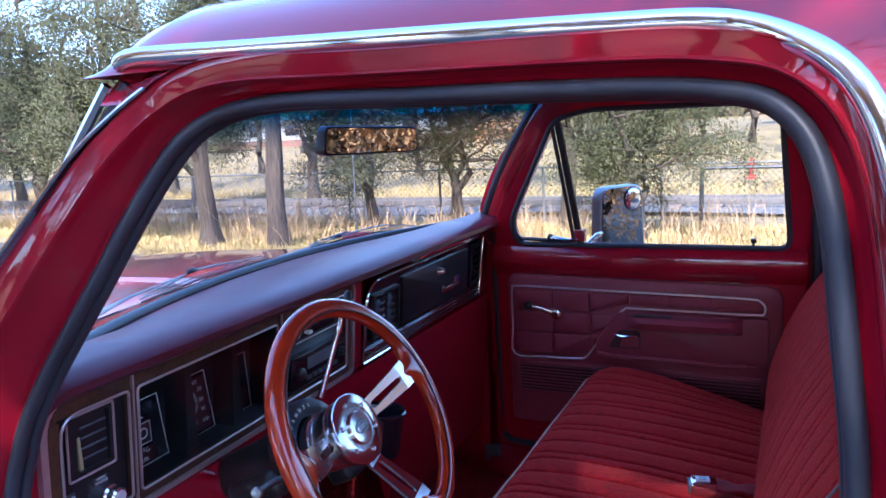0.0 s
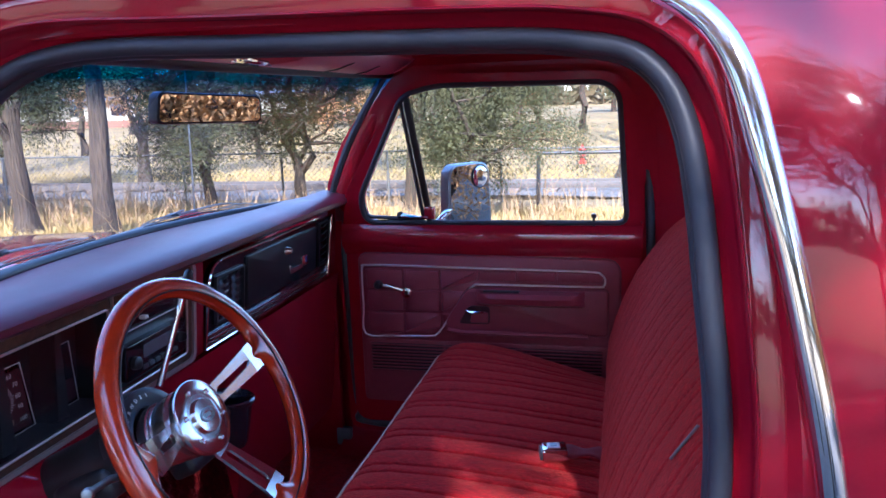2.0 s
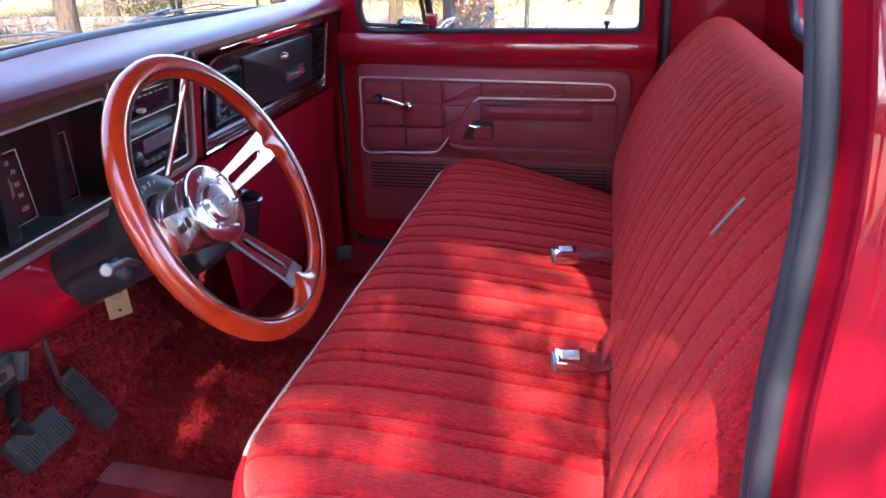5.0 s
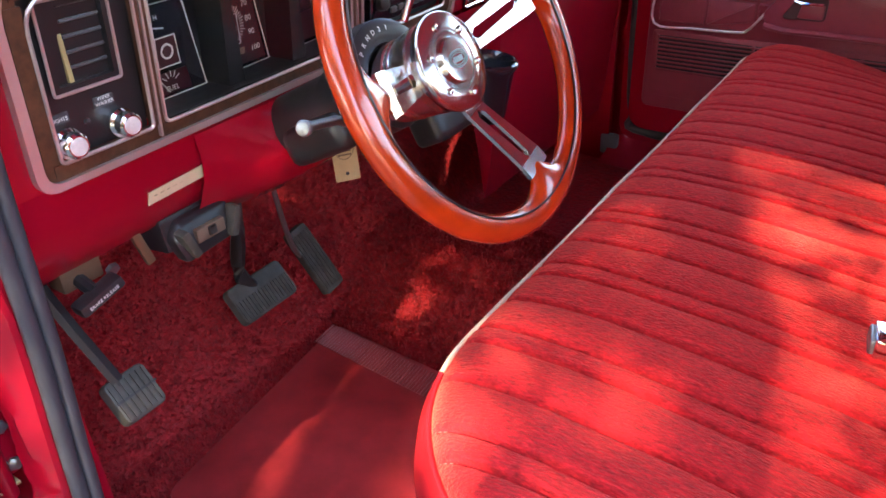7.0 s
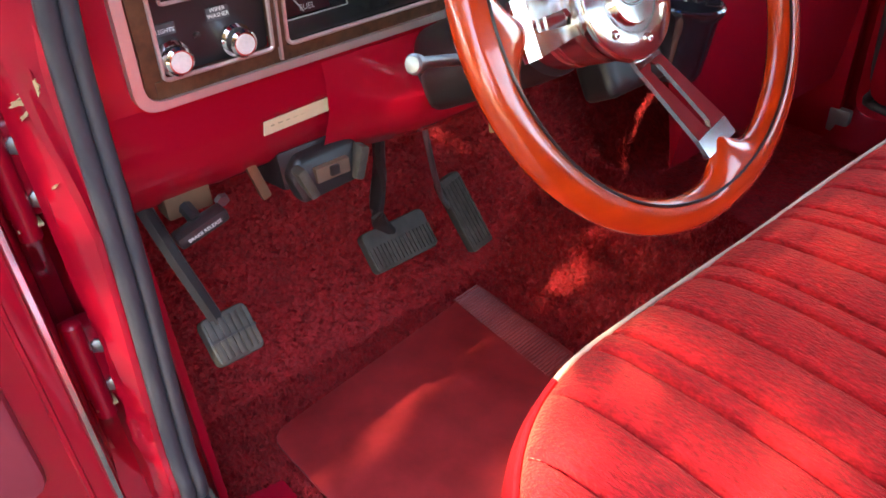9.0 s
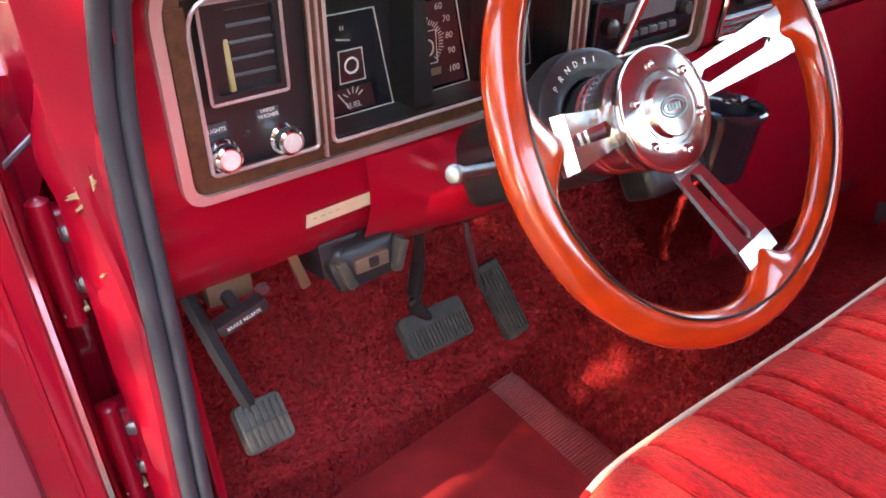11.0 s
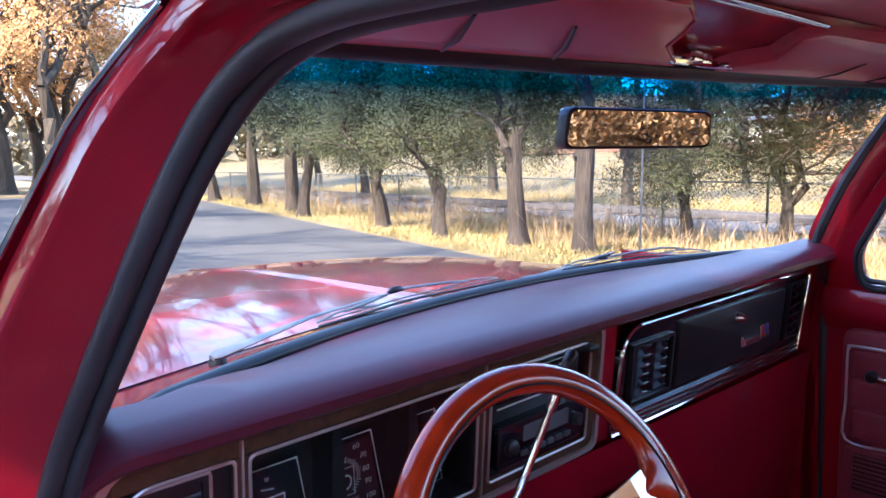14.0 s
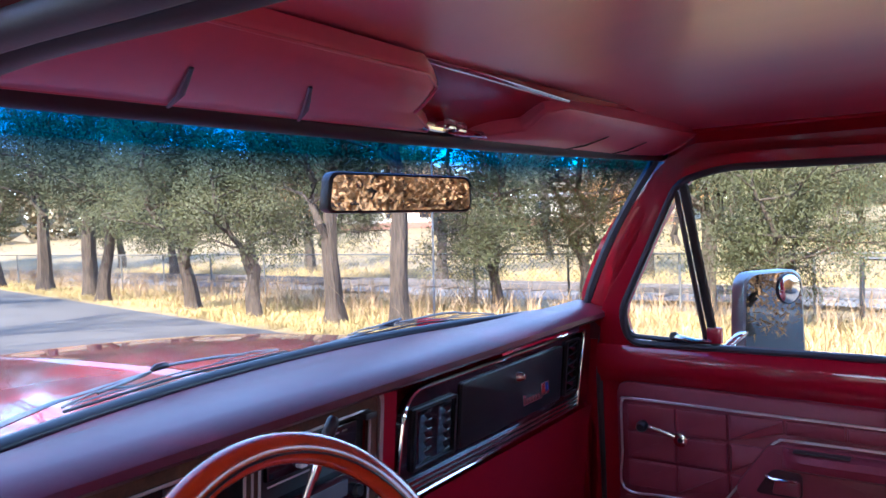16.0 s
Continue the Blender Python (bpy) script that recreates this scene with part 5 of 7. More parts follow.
def corner(y):
    """How far the front edge draws back towards the cushion's ends."""
    if y < CY:
        a, r, k = y - SY0, 0.25, 0.27
    else:
        a, r, k = SY1 - y, 0.09, 0.085
    return 0.0 if a >= r else k * (1 - math.sqrt(max(0, 1 - (1 - a / r) ** 2)))


ysn = {round(SY0 + 0.0001 + (SY1 - SY0 - 0.0002) * i / 130, 5) for i in range(131)}
ysn |= {round(SY0 + 0.0001 + d, 5) for d in (0.0004, 0.001, 0.002, 0.004, 0.007)}
ysn |= {round(s + d, 5) for s in STITCH for d in (-0.008, -0.005, -0.0032, -0.0018, 0, 0.0018, 0.0032, 0.005, 0.008)}
ysn = sorted(ysn)
THREAD = mat("pale_red_thread", (0.66, 0.16, 0.13), 0.8, var=0.2)


def stitches(bm, line, lift, pitch=0.0075, long=0.0042):
    """Short raised thread stitches along a seam."""
    lens = [(b - a).length for a, b in zip(line, line[1:])]
    def at(s):
        for i, l in enumerate(lens):
            if s <= l or i == len(lens) - 1:
                return line[i].lerp(line[i + 1], min(1, s / l))
            s -= l
    s = 0.0
    while s + long < sum(lens):
        a, b = at(s) + lift, at(s + long) + lift
        side = (b - a).cross(lift).normalized() * 0.00055
        mid = a.lerp(b, 0.5) + lift * 0.5
        vs = [bm.verts.new(p) for p in (a - side, a + side, mid + side, b + side, b - side, mid - side)]
        bm.faces.new((vs[0], vs[1], vs[2], vs[5]))
        bm.faces.new((vs[5], vs[2], vs[3], vs[4]))
        s += pitch
SEAT_DROP = 0.012
top_prof = [(x_, z_ - SEAT_DROP) for x_, z_ in [(0.331, 0.893), (0.338, 0.907), (0.352, 0.917), (0.375, 0.923), (0.41, 0.927), (0.46, 0.929), (0.52, 0.927), (0.58, 0.923), (0.64, 0.917), (0.70, 0.911), (0.76, 0.904), (0.82, 0.895), (0.88, 0.88)]]
rows = []
for y in ysn:
    e = end_round(y, 0.09)
    e2 = end_round(y, 0.05)
    g = groove(y)
    pf = puff(y)
    row = []
    for i, (x, z) in enumerate(top_prof):
        k_ = min(1, i / 3)
        xx = x + corner(y) * (1 - (x - 0.331) / 0.549)
        zz = z - 0.0010 * g * k_ - 0.075 * max(0, (y - 1.55) / 0.43) ** 2 * max(0, min(1, (x - 0.40) / 0.40)) - e2 * 0.035 * k_ - 0.0085 * g * k_ + 0.0050 * pf * k_ + 0.0025 * noise.noise(V((x * 14, y * 14, 3)))
        row.append(V((xx, y, zz)))
    rows.append(row)
TOP_ENDS = (rows[0], rows[-1])
rows_top = [r_ for r_ in rows if any(abs(r_[0].y - s) < 2e-5 for s in STITCH)]
part("cushion_top", sheet(rows), CLOTH, seat, "red pleated cloth cushion")
front = [(0.331, 0.881), (0.322, 0.873), (0.312, 0.853), (0.306, 0.82), (0.308, 0.78), (0.318, 0.72), (0.332, 0.66)]
rows = []
for i in range(121):
    y = SY0 + (SY1 - SY0) * (i / 120) ** 1.5
    rows.append([V((x + corner(y), y, z + 0.002 * noise.noise(V((y * 12, z * 12, 1))))) for x, z in front])
part("cushion_front", sheet(rows), SEATVINYL, seat, "red vinyl cushion front")
for ye, sg in ((SY0, -1), (SY1, 1)):
    tr_ = TOP_ENDS[0 if sg < 0 else 1]
    rows = [[p + V((corner(ye), 0, 0)) for p in (V((x, ye, z)) for x, z in front)]]
    for p in tr_[1:]:
        rows.append([p] + [V((p.x, ye + sg * b, p.z - h)) for b, h in ((0.004, 0.012), (0.010, 0.035), (0.011, 0.07), (0.009, 0.12), (0.004, 0.18), (0.0, 0.24))])
    part("cushion_side", sheet(rows), SEATVINYL, seat, "red vinyl cushion side")
pipe_path = []
for i in range(91):
    y = SY0 + (SY1 - SY0) * (i / 90) ** 1.5
    pipe_path.append(V((0.3275 + corner(y), y, 0.8825 + 0.0015 * math.sin(y * 17))))
part("piping", tube(pipe_path[23:], 0.0030, 8), PIPING, seat, "cream welt piping along the front edge")
part("end_piping", tube([V((0.84, SY0 - 0.001, 0.878)), V((0.68, SY0 - 0.002, 0.885))] + pipe_path[:24], 0.0032, 8), SEATVINYL, seat, "red welt piping round the cushion end")
bm = bmesh.new()
for r_ in rows_top:
    stitches(bm, [p for p in r_ if 0.36 < p.x < 0.80], V((0, 0, 0.0011)))
part("stitching", bm, THREAD, seat, "pale thread stitching along the pleats", smooth=False)
part("seat_base", block((0.62, CY, 0.60), (0.56, 1.36, 0.14), 0.02), BLACK, seat, "black seat frame")

back_prof = [(0.790, 0.86), (0.797, 0.90), (0.806, 0.94), (0.826, 1.00), (0.852, 1.07), (0.882, 1.14), (0.912, 1.20), (0.938, 1.245), (0.955, 1.268), (0.975, 1.285), (1.00, 1.293), (1.03, 1.290), (1.055, 1.272), (1.066, 1.24)]
rows = []
for y in ysn:
    e = end_round(y, 0.10)
    e2 = end_round(y, 0.05)
    g, pf = groove(y), puff(y)
    row = []
    for i, (x, z) in enumerate(back_prof):
        t = i / 8
        top = max(0, (z - 1.08) / 0.2)
        mid_ = math.sin(math.pi * min(1, t)) if t < 1 else 0
        nx = -0.7 if i < 9 else 0
        dz = -e * 0.085 * top
        dx = e2 * 0.05 + 0.0050 * g * (0.6 if i < 9 else 0.2) - 0.0028 * pf * (1 if i < 9 else 0) - 0.018 * mid_
        row.append(V((x + dx + 0.003 * noise.noise(V((z * 11, y * 11, 7))), y, z + dz)))
    rows.append(row)
BACK_ENDS = (rows[0], rows[-1])
bm = bmesh.new()
for r_ in rows:
    if any(abs(r_[0].y - s) < 2e-5 for s in STITCH):
        stitches(bm, r_[1:9], V((-0.0010, 0, 0.0004)))
part("stitching", bm, THREAD, seat, "pale thread stitching along the backrest pleats", smooth=False)
part("backrest", sheet(rows), CLOTH, seat, "red pleated cloth backrest")
for ye, sg in ((SY0, -1), (SY1, 1)):
    rows = []
    for p in BACK_ENDS[0 if sg < 0 else 1][:12]:
        k_ = max(0.0, (1.07 - p.x))
        rows.append([p, p + V((min(0.02, k_), sg * 0.010, -0.002)), p + V((k_ * 0.6, sg * 0.014, -0.006)), p + V((k_, 0, -0.01))])
    part("backrest_side", sheet(rows), SEATVINYL, seat, "red vinyl backrest side")
part("backrest_rear", sheet([[V((1.066, y, 1.24)), V((1.07, y, 1.0)), V((1.06, y, 0.7))] for y in (SY0, CY, SY1)]), SEATVINYL, seat)
part("trim_pin", tube([(0.880, 0.797, 1.180), (0.908, 0.791, 1.225)], 0.0018, 8), STEEL, seat, "small bright metal pin in the backrest")

# ---- seat belts ----
def belt(c, yaw, group):
    b = thing("seat_belt", "red webbing seat belt with a chrome buckle on the cushion", "seat belt", c, group)
    m = Matrix.Translation(c) @ Matrix.Rotation(radians(yaw), 4, "Z")
    rot = Matrix.Rotation(radians(yaw), 3, "Z")
    bk = part("buckle", slab(rect(-0.024, 0.024, -0.020, 0.020, 0.004), lambda u, v, d: m @ V((u, v, d)), -0.010, 0.012, 0.004), CHROME, b, "chrome push buckle")
    part("button", slab(rect(-0.014, 0.011, -0.012, 0.012, 0.002), lambda u, v, d: m @ V((u, v, d)), 0.0115, 0.0140, 0.0015), SATIN, bk, "square release button")
    part("button_bar", slab(rect(-0.008, 0.005, -0.005, 0.005, 0.001), lambda u, v, d: m @ V((u, v, d)), 0.0138, 0.0150), STEEL, bk, smooth=False)
    part("end_plate", slab(rect(-0.028, -0.0235, -0.017, 0.017, 0.003), lambda u, v, d: m @ V((u, v, d)), -0.008, 0.008, 0.003), STEEL, bk)
    path = [m @ V((0.020, 0, 0.002)), m @ V((0.050, 0.0, 0.0)), m @ V((0.085, 0.004, -0.006)), m @ V((0.125, 0.01, -0.018))]
    rows = []
    side = rot @ V((0, 1, 0))
    for i, p in enumerate(smoothed(path, 5)):
        rows.append([p + side * s * 0.021 + V((0, 0, 0.004 * math.sin(i * 0.7) * s)) for s in (-1, -0.5, 0, 0.5, 1)])
    ob = part("strap", sheet(rows), RED_RIBBON, b, "red webbing strap")
    ob.modifiers.new("thick", "SOLIDIFY").thickness = 0.002


belt((0.702, 1.320, 0.919), 12, "seat belts on the bench")
belt((0.732, 0.943, 0.914), 8, "seat belts on the bench")
loop_ = thing("belt_loop", "twisted red seat belt webbing between cushion and backrest", "seat belt", (0.80, 0.95, 0.91))
rows = []
for i in range(13):
    t = i / 12
    c = V((0.775 + 0.05 * t, 0.955 - 0.05 * t + 0.02 * math.sin(math.pi * t), 0.925 + 0.04 * math.sin(math.pi * t)))
    a = radians(60 + 70 * t)
    rows.append([c + V((0.0, math.cos(a), math.sin(a))) * s * 0.020 for s in (-1, 0, 1)])
part("strap", sheet(rows), RED_RIBBON, loop_).modifiers.new("thick", "SOLIDIFY").thickness = 0.002

# ---- rear-view mirror and visors ----
mirror = thing("rear_view_mirror", "black framed rear-view mirror on the windshield", "mirror", (0.118, 1.192, 1.584))
MX = V((0.42, 0.90, -0.03)).normalized()
MNn = V((0.90, -0.42, -0.040))
MNn = (MNn - MX * MNn.dot(MX)).normalized()
MY_ = MNn.cross(MX)
if MY_.z < 0:
    MY_ = -MY_
MC = V((0.118, 1.192, 1.584))
mput = lambda u, v, d: MC + MX * u + MY_ * v + MNn * d
MOUT = rounded([(-0.109, -0.026), (0.109, -0.025), (0.107, 0.024), (-0.103, 0.028)], 0.013, 6)
part("shell", slab(MOUT, mput, -0.022, 0.004, 0.003), BLACK, mirror, "black plastic mirror shell")
part("mirror_glass", slab([V((p.x * 0.955, p.y * 0.86)) for p in MOUT], mput, 0.002, 0.0052), MIRROR, mirror, "mirror glass", smooth=False)
part("stem", tube([MC - MNn * 0.018, MC - MNn * 0.034, MC - MNn * 0.070 + V((0, 0, 0.006))], 0.0055, 8), BLACK, mirror)


def visor(f0, f1, r0, r1, group):
    """A sun visor from its front and rear edges, each from the outer to the inner end."""
    f0, f1, r0, r1 = V(f0), V(f1), V(r0), V(r1)
    v = thing("sun_visor", "maroon vinyl sun visor folded up against the header", "sun visor", tuple((f0 + r1) / 2), group)

    def vput(u, w, d):
        p = f0.lerp(f1, u).lerp(r0.lerp(r1, u), w)
        return p + V((0.3, 0, -0.95)) * (d + 0.006 * math.sin(math.pi * max(0, min(1, w))))
    o = []
    for u0, w0, u1, w1, n_ in ((0, 0, 1.0, 0, 16), (1.0, 0, 1.0, 0.10, 2), (1.0, 0.10, 0.93, 0.42, 6), (0.93, 0.42, 1.0, 0.86, 6), (1.0, 0.86, 0.95, 1.0, 3), (0.95, 1.0, 0.0, 1.0, 16), (0.0, 1.0, 0.0, 0.0, 6)):
        o += [V((u0 + (u1 - u0) * k / n_, w0 + (w1 - w0) * k / n_)) for k in range(n_)]
    bm = bmesh.new()
    c2 = V((0.48, 0.5))
    rings = []
    for k, d in ((1.0, -0.010), (1.0, 0.004), (0.985, 0.009), (0.94, 0.0115), (0.6, 0.013), (0.25, 0.0135)):
        rings.append([bm.verts.new(vput(c2.x + (p.x - c2.x) * k, c2.y + (p.y - c2.y) * k, d)) for p in o])
    for r_a, r_b in zip(rings, rings[1:]):
        for i in range(len(o)):
            bm.faces.new((r_a[i], r_a[(i + 1) % len(o)], r_b[(i + 1) % len(o)], r_b[i]))
    bm.faces.new(rings[-1])
    part("panel", bm, VISOR, v, "maroon vinyl visor panel")
    part("seam", tube([vput(c2.x + (p.x - c2.x) * 0.985, c2.y + (p.y - c2.y) * 0.96, 0.0105) for p in o], 0.0018, 6, closed=True), VISOR, v)
    part("rod", tube([vput(0.90, 0.10, 0.006), vput(1.04, 0.10, 0.008), vput(1.07, 0.02, 0.004)], 0.0050, 8), CHROME, v, "chrome visor rod")
    part("bracket", block(vput(1.06, 0.06, 0.0), (0.028, 0.030, 0.014), 0.004), CHROME, v, "chrome visor bracket")
    for u in (0.34, 0.60):
        part("slit", tube([vput(u, 0.04, 0.0145), vput(u - 0.01, 0.3, 0.0165), vput(u - 0.03, 0.62, 0.0155)], [0.002, 0.0035, 0.002], 6, flat=0.5), BLACK, v, "dark slit in the visor")


visor((0.200, 0.580, 1.664), (0.178, 1.172, 1.668), (0.335, 0.600, 1.702), (0.288, 1.045, 1.709), "sun visors")
visor((0.200, 1.950, 1.662), (0.165, 1.280, 1.668), (0.285, 1.945, 1.703), (0.262, 1.370, 1.710), "sun visors")

# ---- passenger door ----
pdoor = thing("passenger_door", "closed red passenger door with maroon quilted trim panel", "door", (0.45, 2.04, 0.6))
DY = 2.02


def dq(x, z, d=0.0):
    """A place on the passenger door's inner face: d metres towards the cab's middle."""
    lean = max(0, z - 1.235) * 0.24
    return V((x, DY + 0.004 - lean - d, z))


# painted door shell: lower panel and window frame
low = rounded([(0.035, 0.63), (0.882, 0.63), (0.872, 1.235), (0.032, 1.235)], [0.05, 0.05, 0.01, 0.01], 5)
part("shell", slab(low, dq, -0.05, 0.0, 0.004), PAINT, pdoor, "red painted door shell")
rows = []
for i in range(25):
    x = 0.03 + 0.845 * i / 24
    rows.append([dq(x, 1.150, 0.0), dq(x, 1.163, 0.006), dq(x, 1.175, 0.020), dq(x, 1.195, 0.026), dq(x, 1.215, 0.025), dq(x, 1.235, 0.018), dq(x, 1.244, 0.004), dq(x, 1.246, -0.02)])
big = rounded([(0.000, 0.58), (0.930, 0.58), (0.925, 1.24), (0.892, 1.62), (0.80, 1.685), (0.31, 1.690), (0.20, 1.640), (0.01, 1.36), (-0.005, 1.24)], 0.05, 5)
sml = rounded([(0.050, 0.66), (0.865, 0.66), (0.855, 1.24), (0.830, 1.595), (0.77, 1.625), (0.35, 1.634), (0.255, 1.603), (0.070, 1.32), (0.045, 1.24)], 0.05, 5)
part("outer_flange", band(big, sml, dq, -0.056, -0.038), PAINT, pdoor, "red door edge flange")
part("belt_rail", sheet(rows), PAINT, pdoor, "red painted belt rail below the window")
up = rounded([(0.032, 1.23), (0.872, 1.23), (0.845, 1.60), (0.79, 1.642), (0.345, 1.650), (0.245, 1.618), (0.050, 1.33)], [0.01, 0.01, 0.04, 0.05, 0.05, 0.04, 0.03], 8)
wi = rounded([(0.105, 1.246), (0.835, 1.246), (0.812, 1.585), (0.775, 1.616), (0.34, 1.622), (0.250, 1.598), (0.092, 1.315)], [0.03, 0.03, 0.03, 0.04, 0.05, 0.03, 0.05], 8)
part("window_frame", band(up, wi, dq, -0.035, 0.010), PAINT, pdoor, "red painted window frame")
part("window_seal", tube([dq(p.x, p.y, 0.008) for p in wi], 0.0075, 8, closed=True), RUBBER, pdoor, "black rubber window seal")
gl_ = part("window_glass", slab(wi, dq, -0.012, -0.008), GLASS, pdoor, "clear side window glass", smooth=False)
gl_.visible_shadow = False
part("vent_post", tube([dq(0.258, 1.612, 0.002), dq(0.294, 1.25, 0.004)], 0.0100, 8, flat=0.7, up=(0, 1, 0)), BLACK, pdoor, "black vent window post")
part("post_foot", block(dq(0.296, 1.275, 0.008), (0.030, 0.016, 0.034), 0.003), PAINT, pdoor, "red post foot")
part("vent_seal", tube([dq(p[0], p[1], 0.004) for p in rounded([(0.106, 1.262), (0.276, 1.255), (0.244, 1.585), (0.232, 1.58), (0.098, 1.32)], [0.02, 0.01, 0.01, 0.01, 0.04], 4)], 0.006, 6, closed=True), RUBBER, pdoor, "black vent window rubber")
part("vent_latch", tube([dq(0.215, 1.268, 0.018), dq(0.262, 1.262, 0.022), dq(0.292, 1.262, 0.020)], [0.007, 0.0055, 0.005], 8), CHROME, pdoor, "chrome vent window latch")
part("vent_knob", lathe([(0, 0.010), (0.008, 0.010), (0.012, 0.006), (0.012, 0)], dq(0.212, 1.268, 0.012), (0, -1, 0.2), 12), BLACK, pdoor)
part("lock_knob", lathe([(0, 0.0035), (0.022, 0.0035), (0.026, 0.0075), (0.034, 0.0075), (0.036, 0.004), (0.036, 0)], dq(0.748, 1.236, 0.012), (0, 0, 1), 10), BLACK, pdoor, "black lock knob")

BRIGHT = mat("bright_moulding", (0.82, 0.78, 0.76), 0.30, metal=0.85, var=0.04)
part("seal_clip", block((-0.018, 2.050, 0.560), (0.05, 0.02, 0.06), 0.008), mat("grey_clip", (0.13, 0.135, 0.15), 0.5), truck, "grey clip at the foot of the door seal")
# trim panel
PO = rounded([(0.070, 0.70), (0.822, 0.70), (0.822, 1.146), (0.070, 1.158)], [0.02, 0.02, 0.045, 0.035], 6)
panel = part("trim_panel", slab(PO, dq, -0.002, 0.014, 0.010), VINYL, pdoor, "maroon vinyl door trim panel")
# stitched squares, each a soft pad
QX = [0.094, 0.208, 0.318, 0.428, 0.538, 0.648, 0.775]
QZ = [0.918, 0.984, 1.050, 1.112]


def armline(x):
    """The height of the armrest moulding's upper edge at x."""
    if x < 0.300:
        return 0.905
    if x < 0.425:
        return 0.905 + (x - 0.300) / 0.125 * 0.165
    return 1.070


for i in range(len(QX) - 1):
    for j in range(3):
        x0, x1, z0, z1 = QX[i] + 0.002, QX[i + 1] - 0.002, QZ[j] + 0.002, QZ[j + 1] - 0.002
        zl0, zl1 = max(z0, armline(x0) + 0.012), max(z0, armline(x1) + 0.012)
        if i >= 3 and j == 2:
            zl0 = zl1 = max(z0, 1.080)
        if zl0 > z1 - 0.012:
            continue
        zl1 = min(zl1, z1 - 0.006)
        part("quilt_square", slab(rounded([(x0, zl0), (x1, zl1), (x1, z1), (x0, z1)], 0.004, 2), dq, 0.012, 0.0195, 0.0045), VINYL, panel)
chrome_path = [(0.088, 0.914), (0.086, 1.00), (0.086, 1.10), (0.090, 1.116), (0.105, 1.122), (0.30, 1.120), (0.60, 1.116), (0.745, 1.113), (0.768, 1.107), (0.778, 1.096), (0.779, 1.082), (0.774, 1.074), (0.760, 1.0715), (0.60, 1.0715), (0.44, 1.0715), (0.418, 1.068), (0.395, 1.045), (0.325, 0.945), (0.306, 0.922), (0.285, 0.914), (0.18, 0.911)]
part("chrome_moulding", tube([dq(p.x, p.y, 0.0225) for p in smoothed([V((a, b, 0)) for a, b in chrome_path], 4, closed=True)], 0.0029, 6, closed=True, flat=0.8, up=(0, 1, 0)), BRIGHT, pdoor, "chrome moulding line")
# armrest
AO = rounded([(0.400, 1.060), (0.392, 1.052), (0.330, 0.960), (0.345, 0.932), (0.735, 0.930), (0.790, 0.930), (0.790, 1.062), (0.43, 1.064)], 0.012, 4)
part("armrest_base", slab(AO, dq, 0.010, 0.028, 0.008), VINYL, pdoor, "maroon moulded armrest base")
rows = []
for i in range(21):
    x = 0.425 + 0.300 * i / 20
    e = math.sqrt(max(0, 1 - (abs(i - 10) / 10) ** 6))
    rows.append([dq(x, 1.058, 0.026), dq(x, 1.060, 0.030 + 0.020 * e), dq(x, 1.055, 0.028 + 0.036 * e), dq(x, 1.043, 0.028 + 0.042 * e), dq(x, 1.026, 0.028 + 0.036 * e), dq(x, 1.018, 0.028 + 0.018 * e), dq(x, 1.016, 0.026)])
part("armrest", sheet(rows), VINYL, pdoor, "maroon padded armrest")
part("pull_slot", block(dq(0.50, 1.0605, 0.052), (0.10, 0.018, 0.004), 0.0015), BLACK, pdoor, "dark pull slot")
# no hollow here: the cup's inner shade is a flat plate of darkened maroon
part("handle_cup", slab(rounded([(0.372, 0.958), (0.462, 0.958), (0.462, 1.010), (0.405, 1.012)], 0.012, 4), dq, 0.024, 0.0305), mat("cup_shade_maroon", (0.05, 0.006, 0.010), 0.5), pdoor, "flat dark plate giving the shade of the handle cup", smooth=False)
part("door_handle", tube([dq(0.395, 1.000, 0.038), dq(0.410, 0.997, 0.045), dq(0.455, 0.997, 0.044)], [0.004, 0.0055, 0.005], 8, flat=0.7), CHROME, pdoor, "chrome inside door handle")
part("handle_plate", slab(rounded([(0.405, 0.962), (0.458, 0.962), (0.458, 0.994), (0.412, 0.994)], 0.006, 3), dq, 0.028, 0.035, 0.003), VINYL, pdoor)
part("armrest_lip", tube([dq(0.34, 0.938, 0.029), dq(0.38, 0.933, 0.033), dq(0.735, 0.932, 0.033)], 0.007, 8), VINYL, pdoor)
crank = part("window_crank", lathe([(0, 0.018), (0.012, 0.0175), (0.020, 0.015), (0.0215, 0.012), (0.0215, 0)], dq(0.222, 1.045, 0.014), (0, -1, 0), 20), CHROME, pdoor, "chrome window crank")
part("crank_arm", tube([dq(0.222, 1.045, 0.030), dq(0.175, 1.062, 0.036), dq(0.146, 1.068, 0.040)], [0.0075, 0.005, 0.005], 8, flat=0.6, up=(0, 1, 0)), CHROME, crank)
part("crank_knob", lathe([(0, 0.009), (0.004, 0.0125), (0.018, 0.012), (0.024, 0.008), (0.024, 0)], dq(0.142, 1.069, 0.034), (0, -1, 0), 14), BLACK, crank, "black crank knob")
part("crank_hub", lathe([(0.0215, 0.006), (0.023, 0.005), (0.023, 0)], dq(0.222, 1.045, 0.014), (0, -1, 0), 12), BLACK, crank)
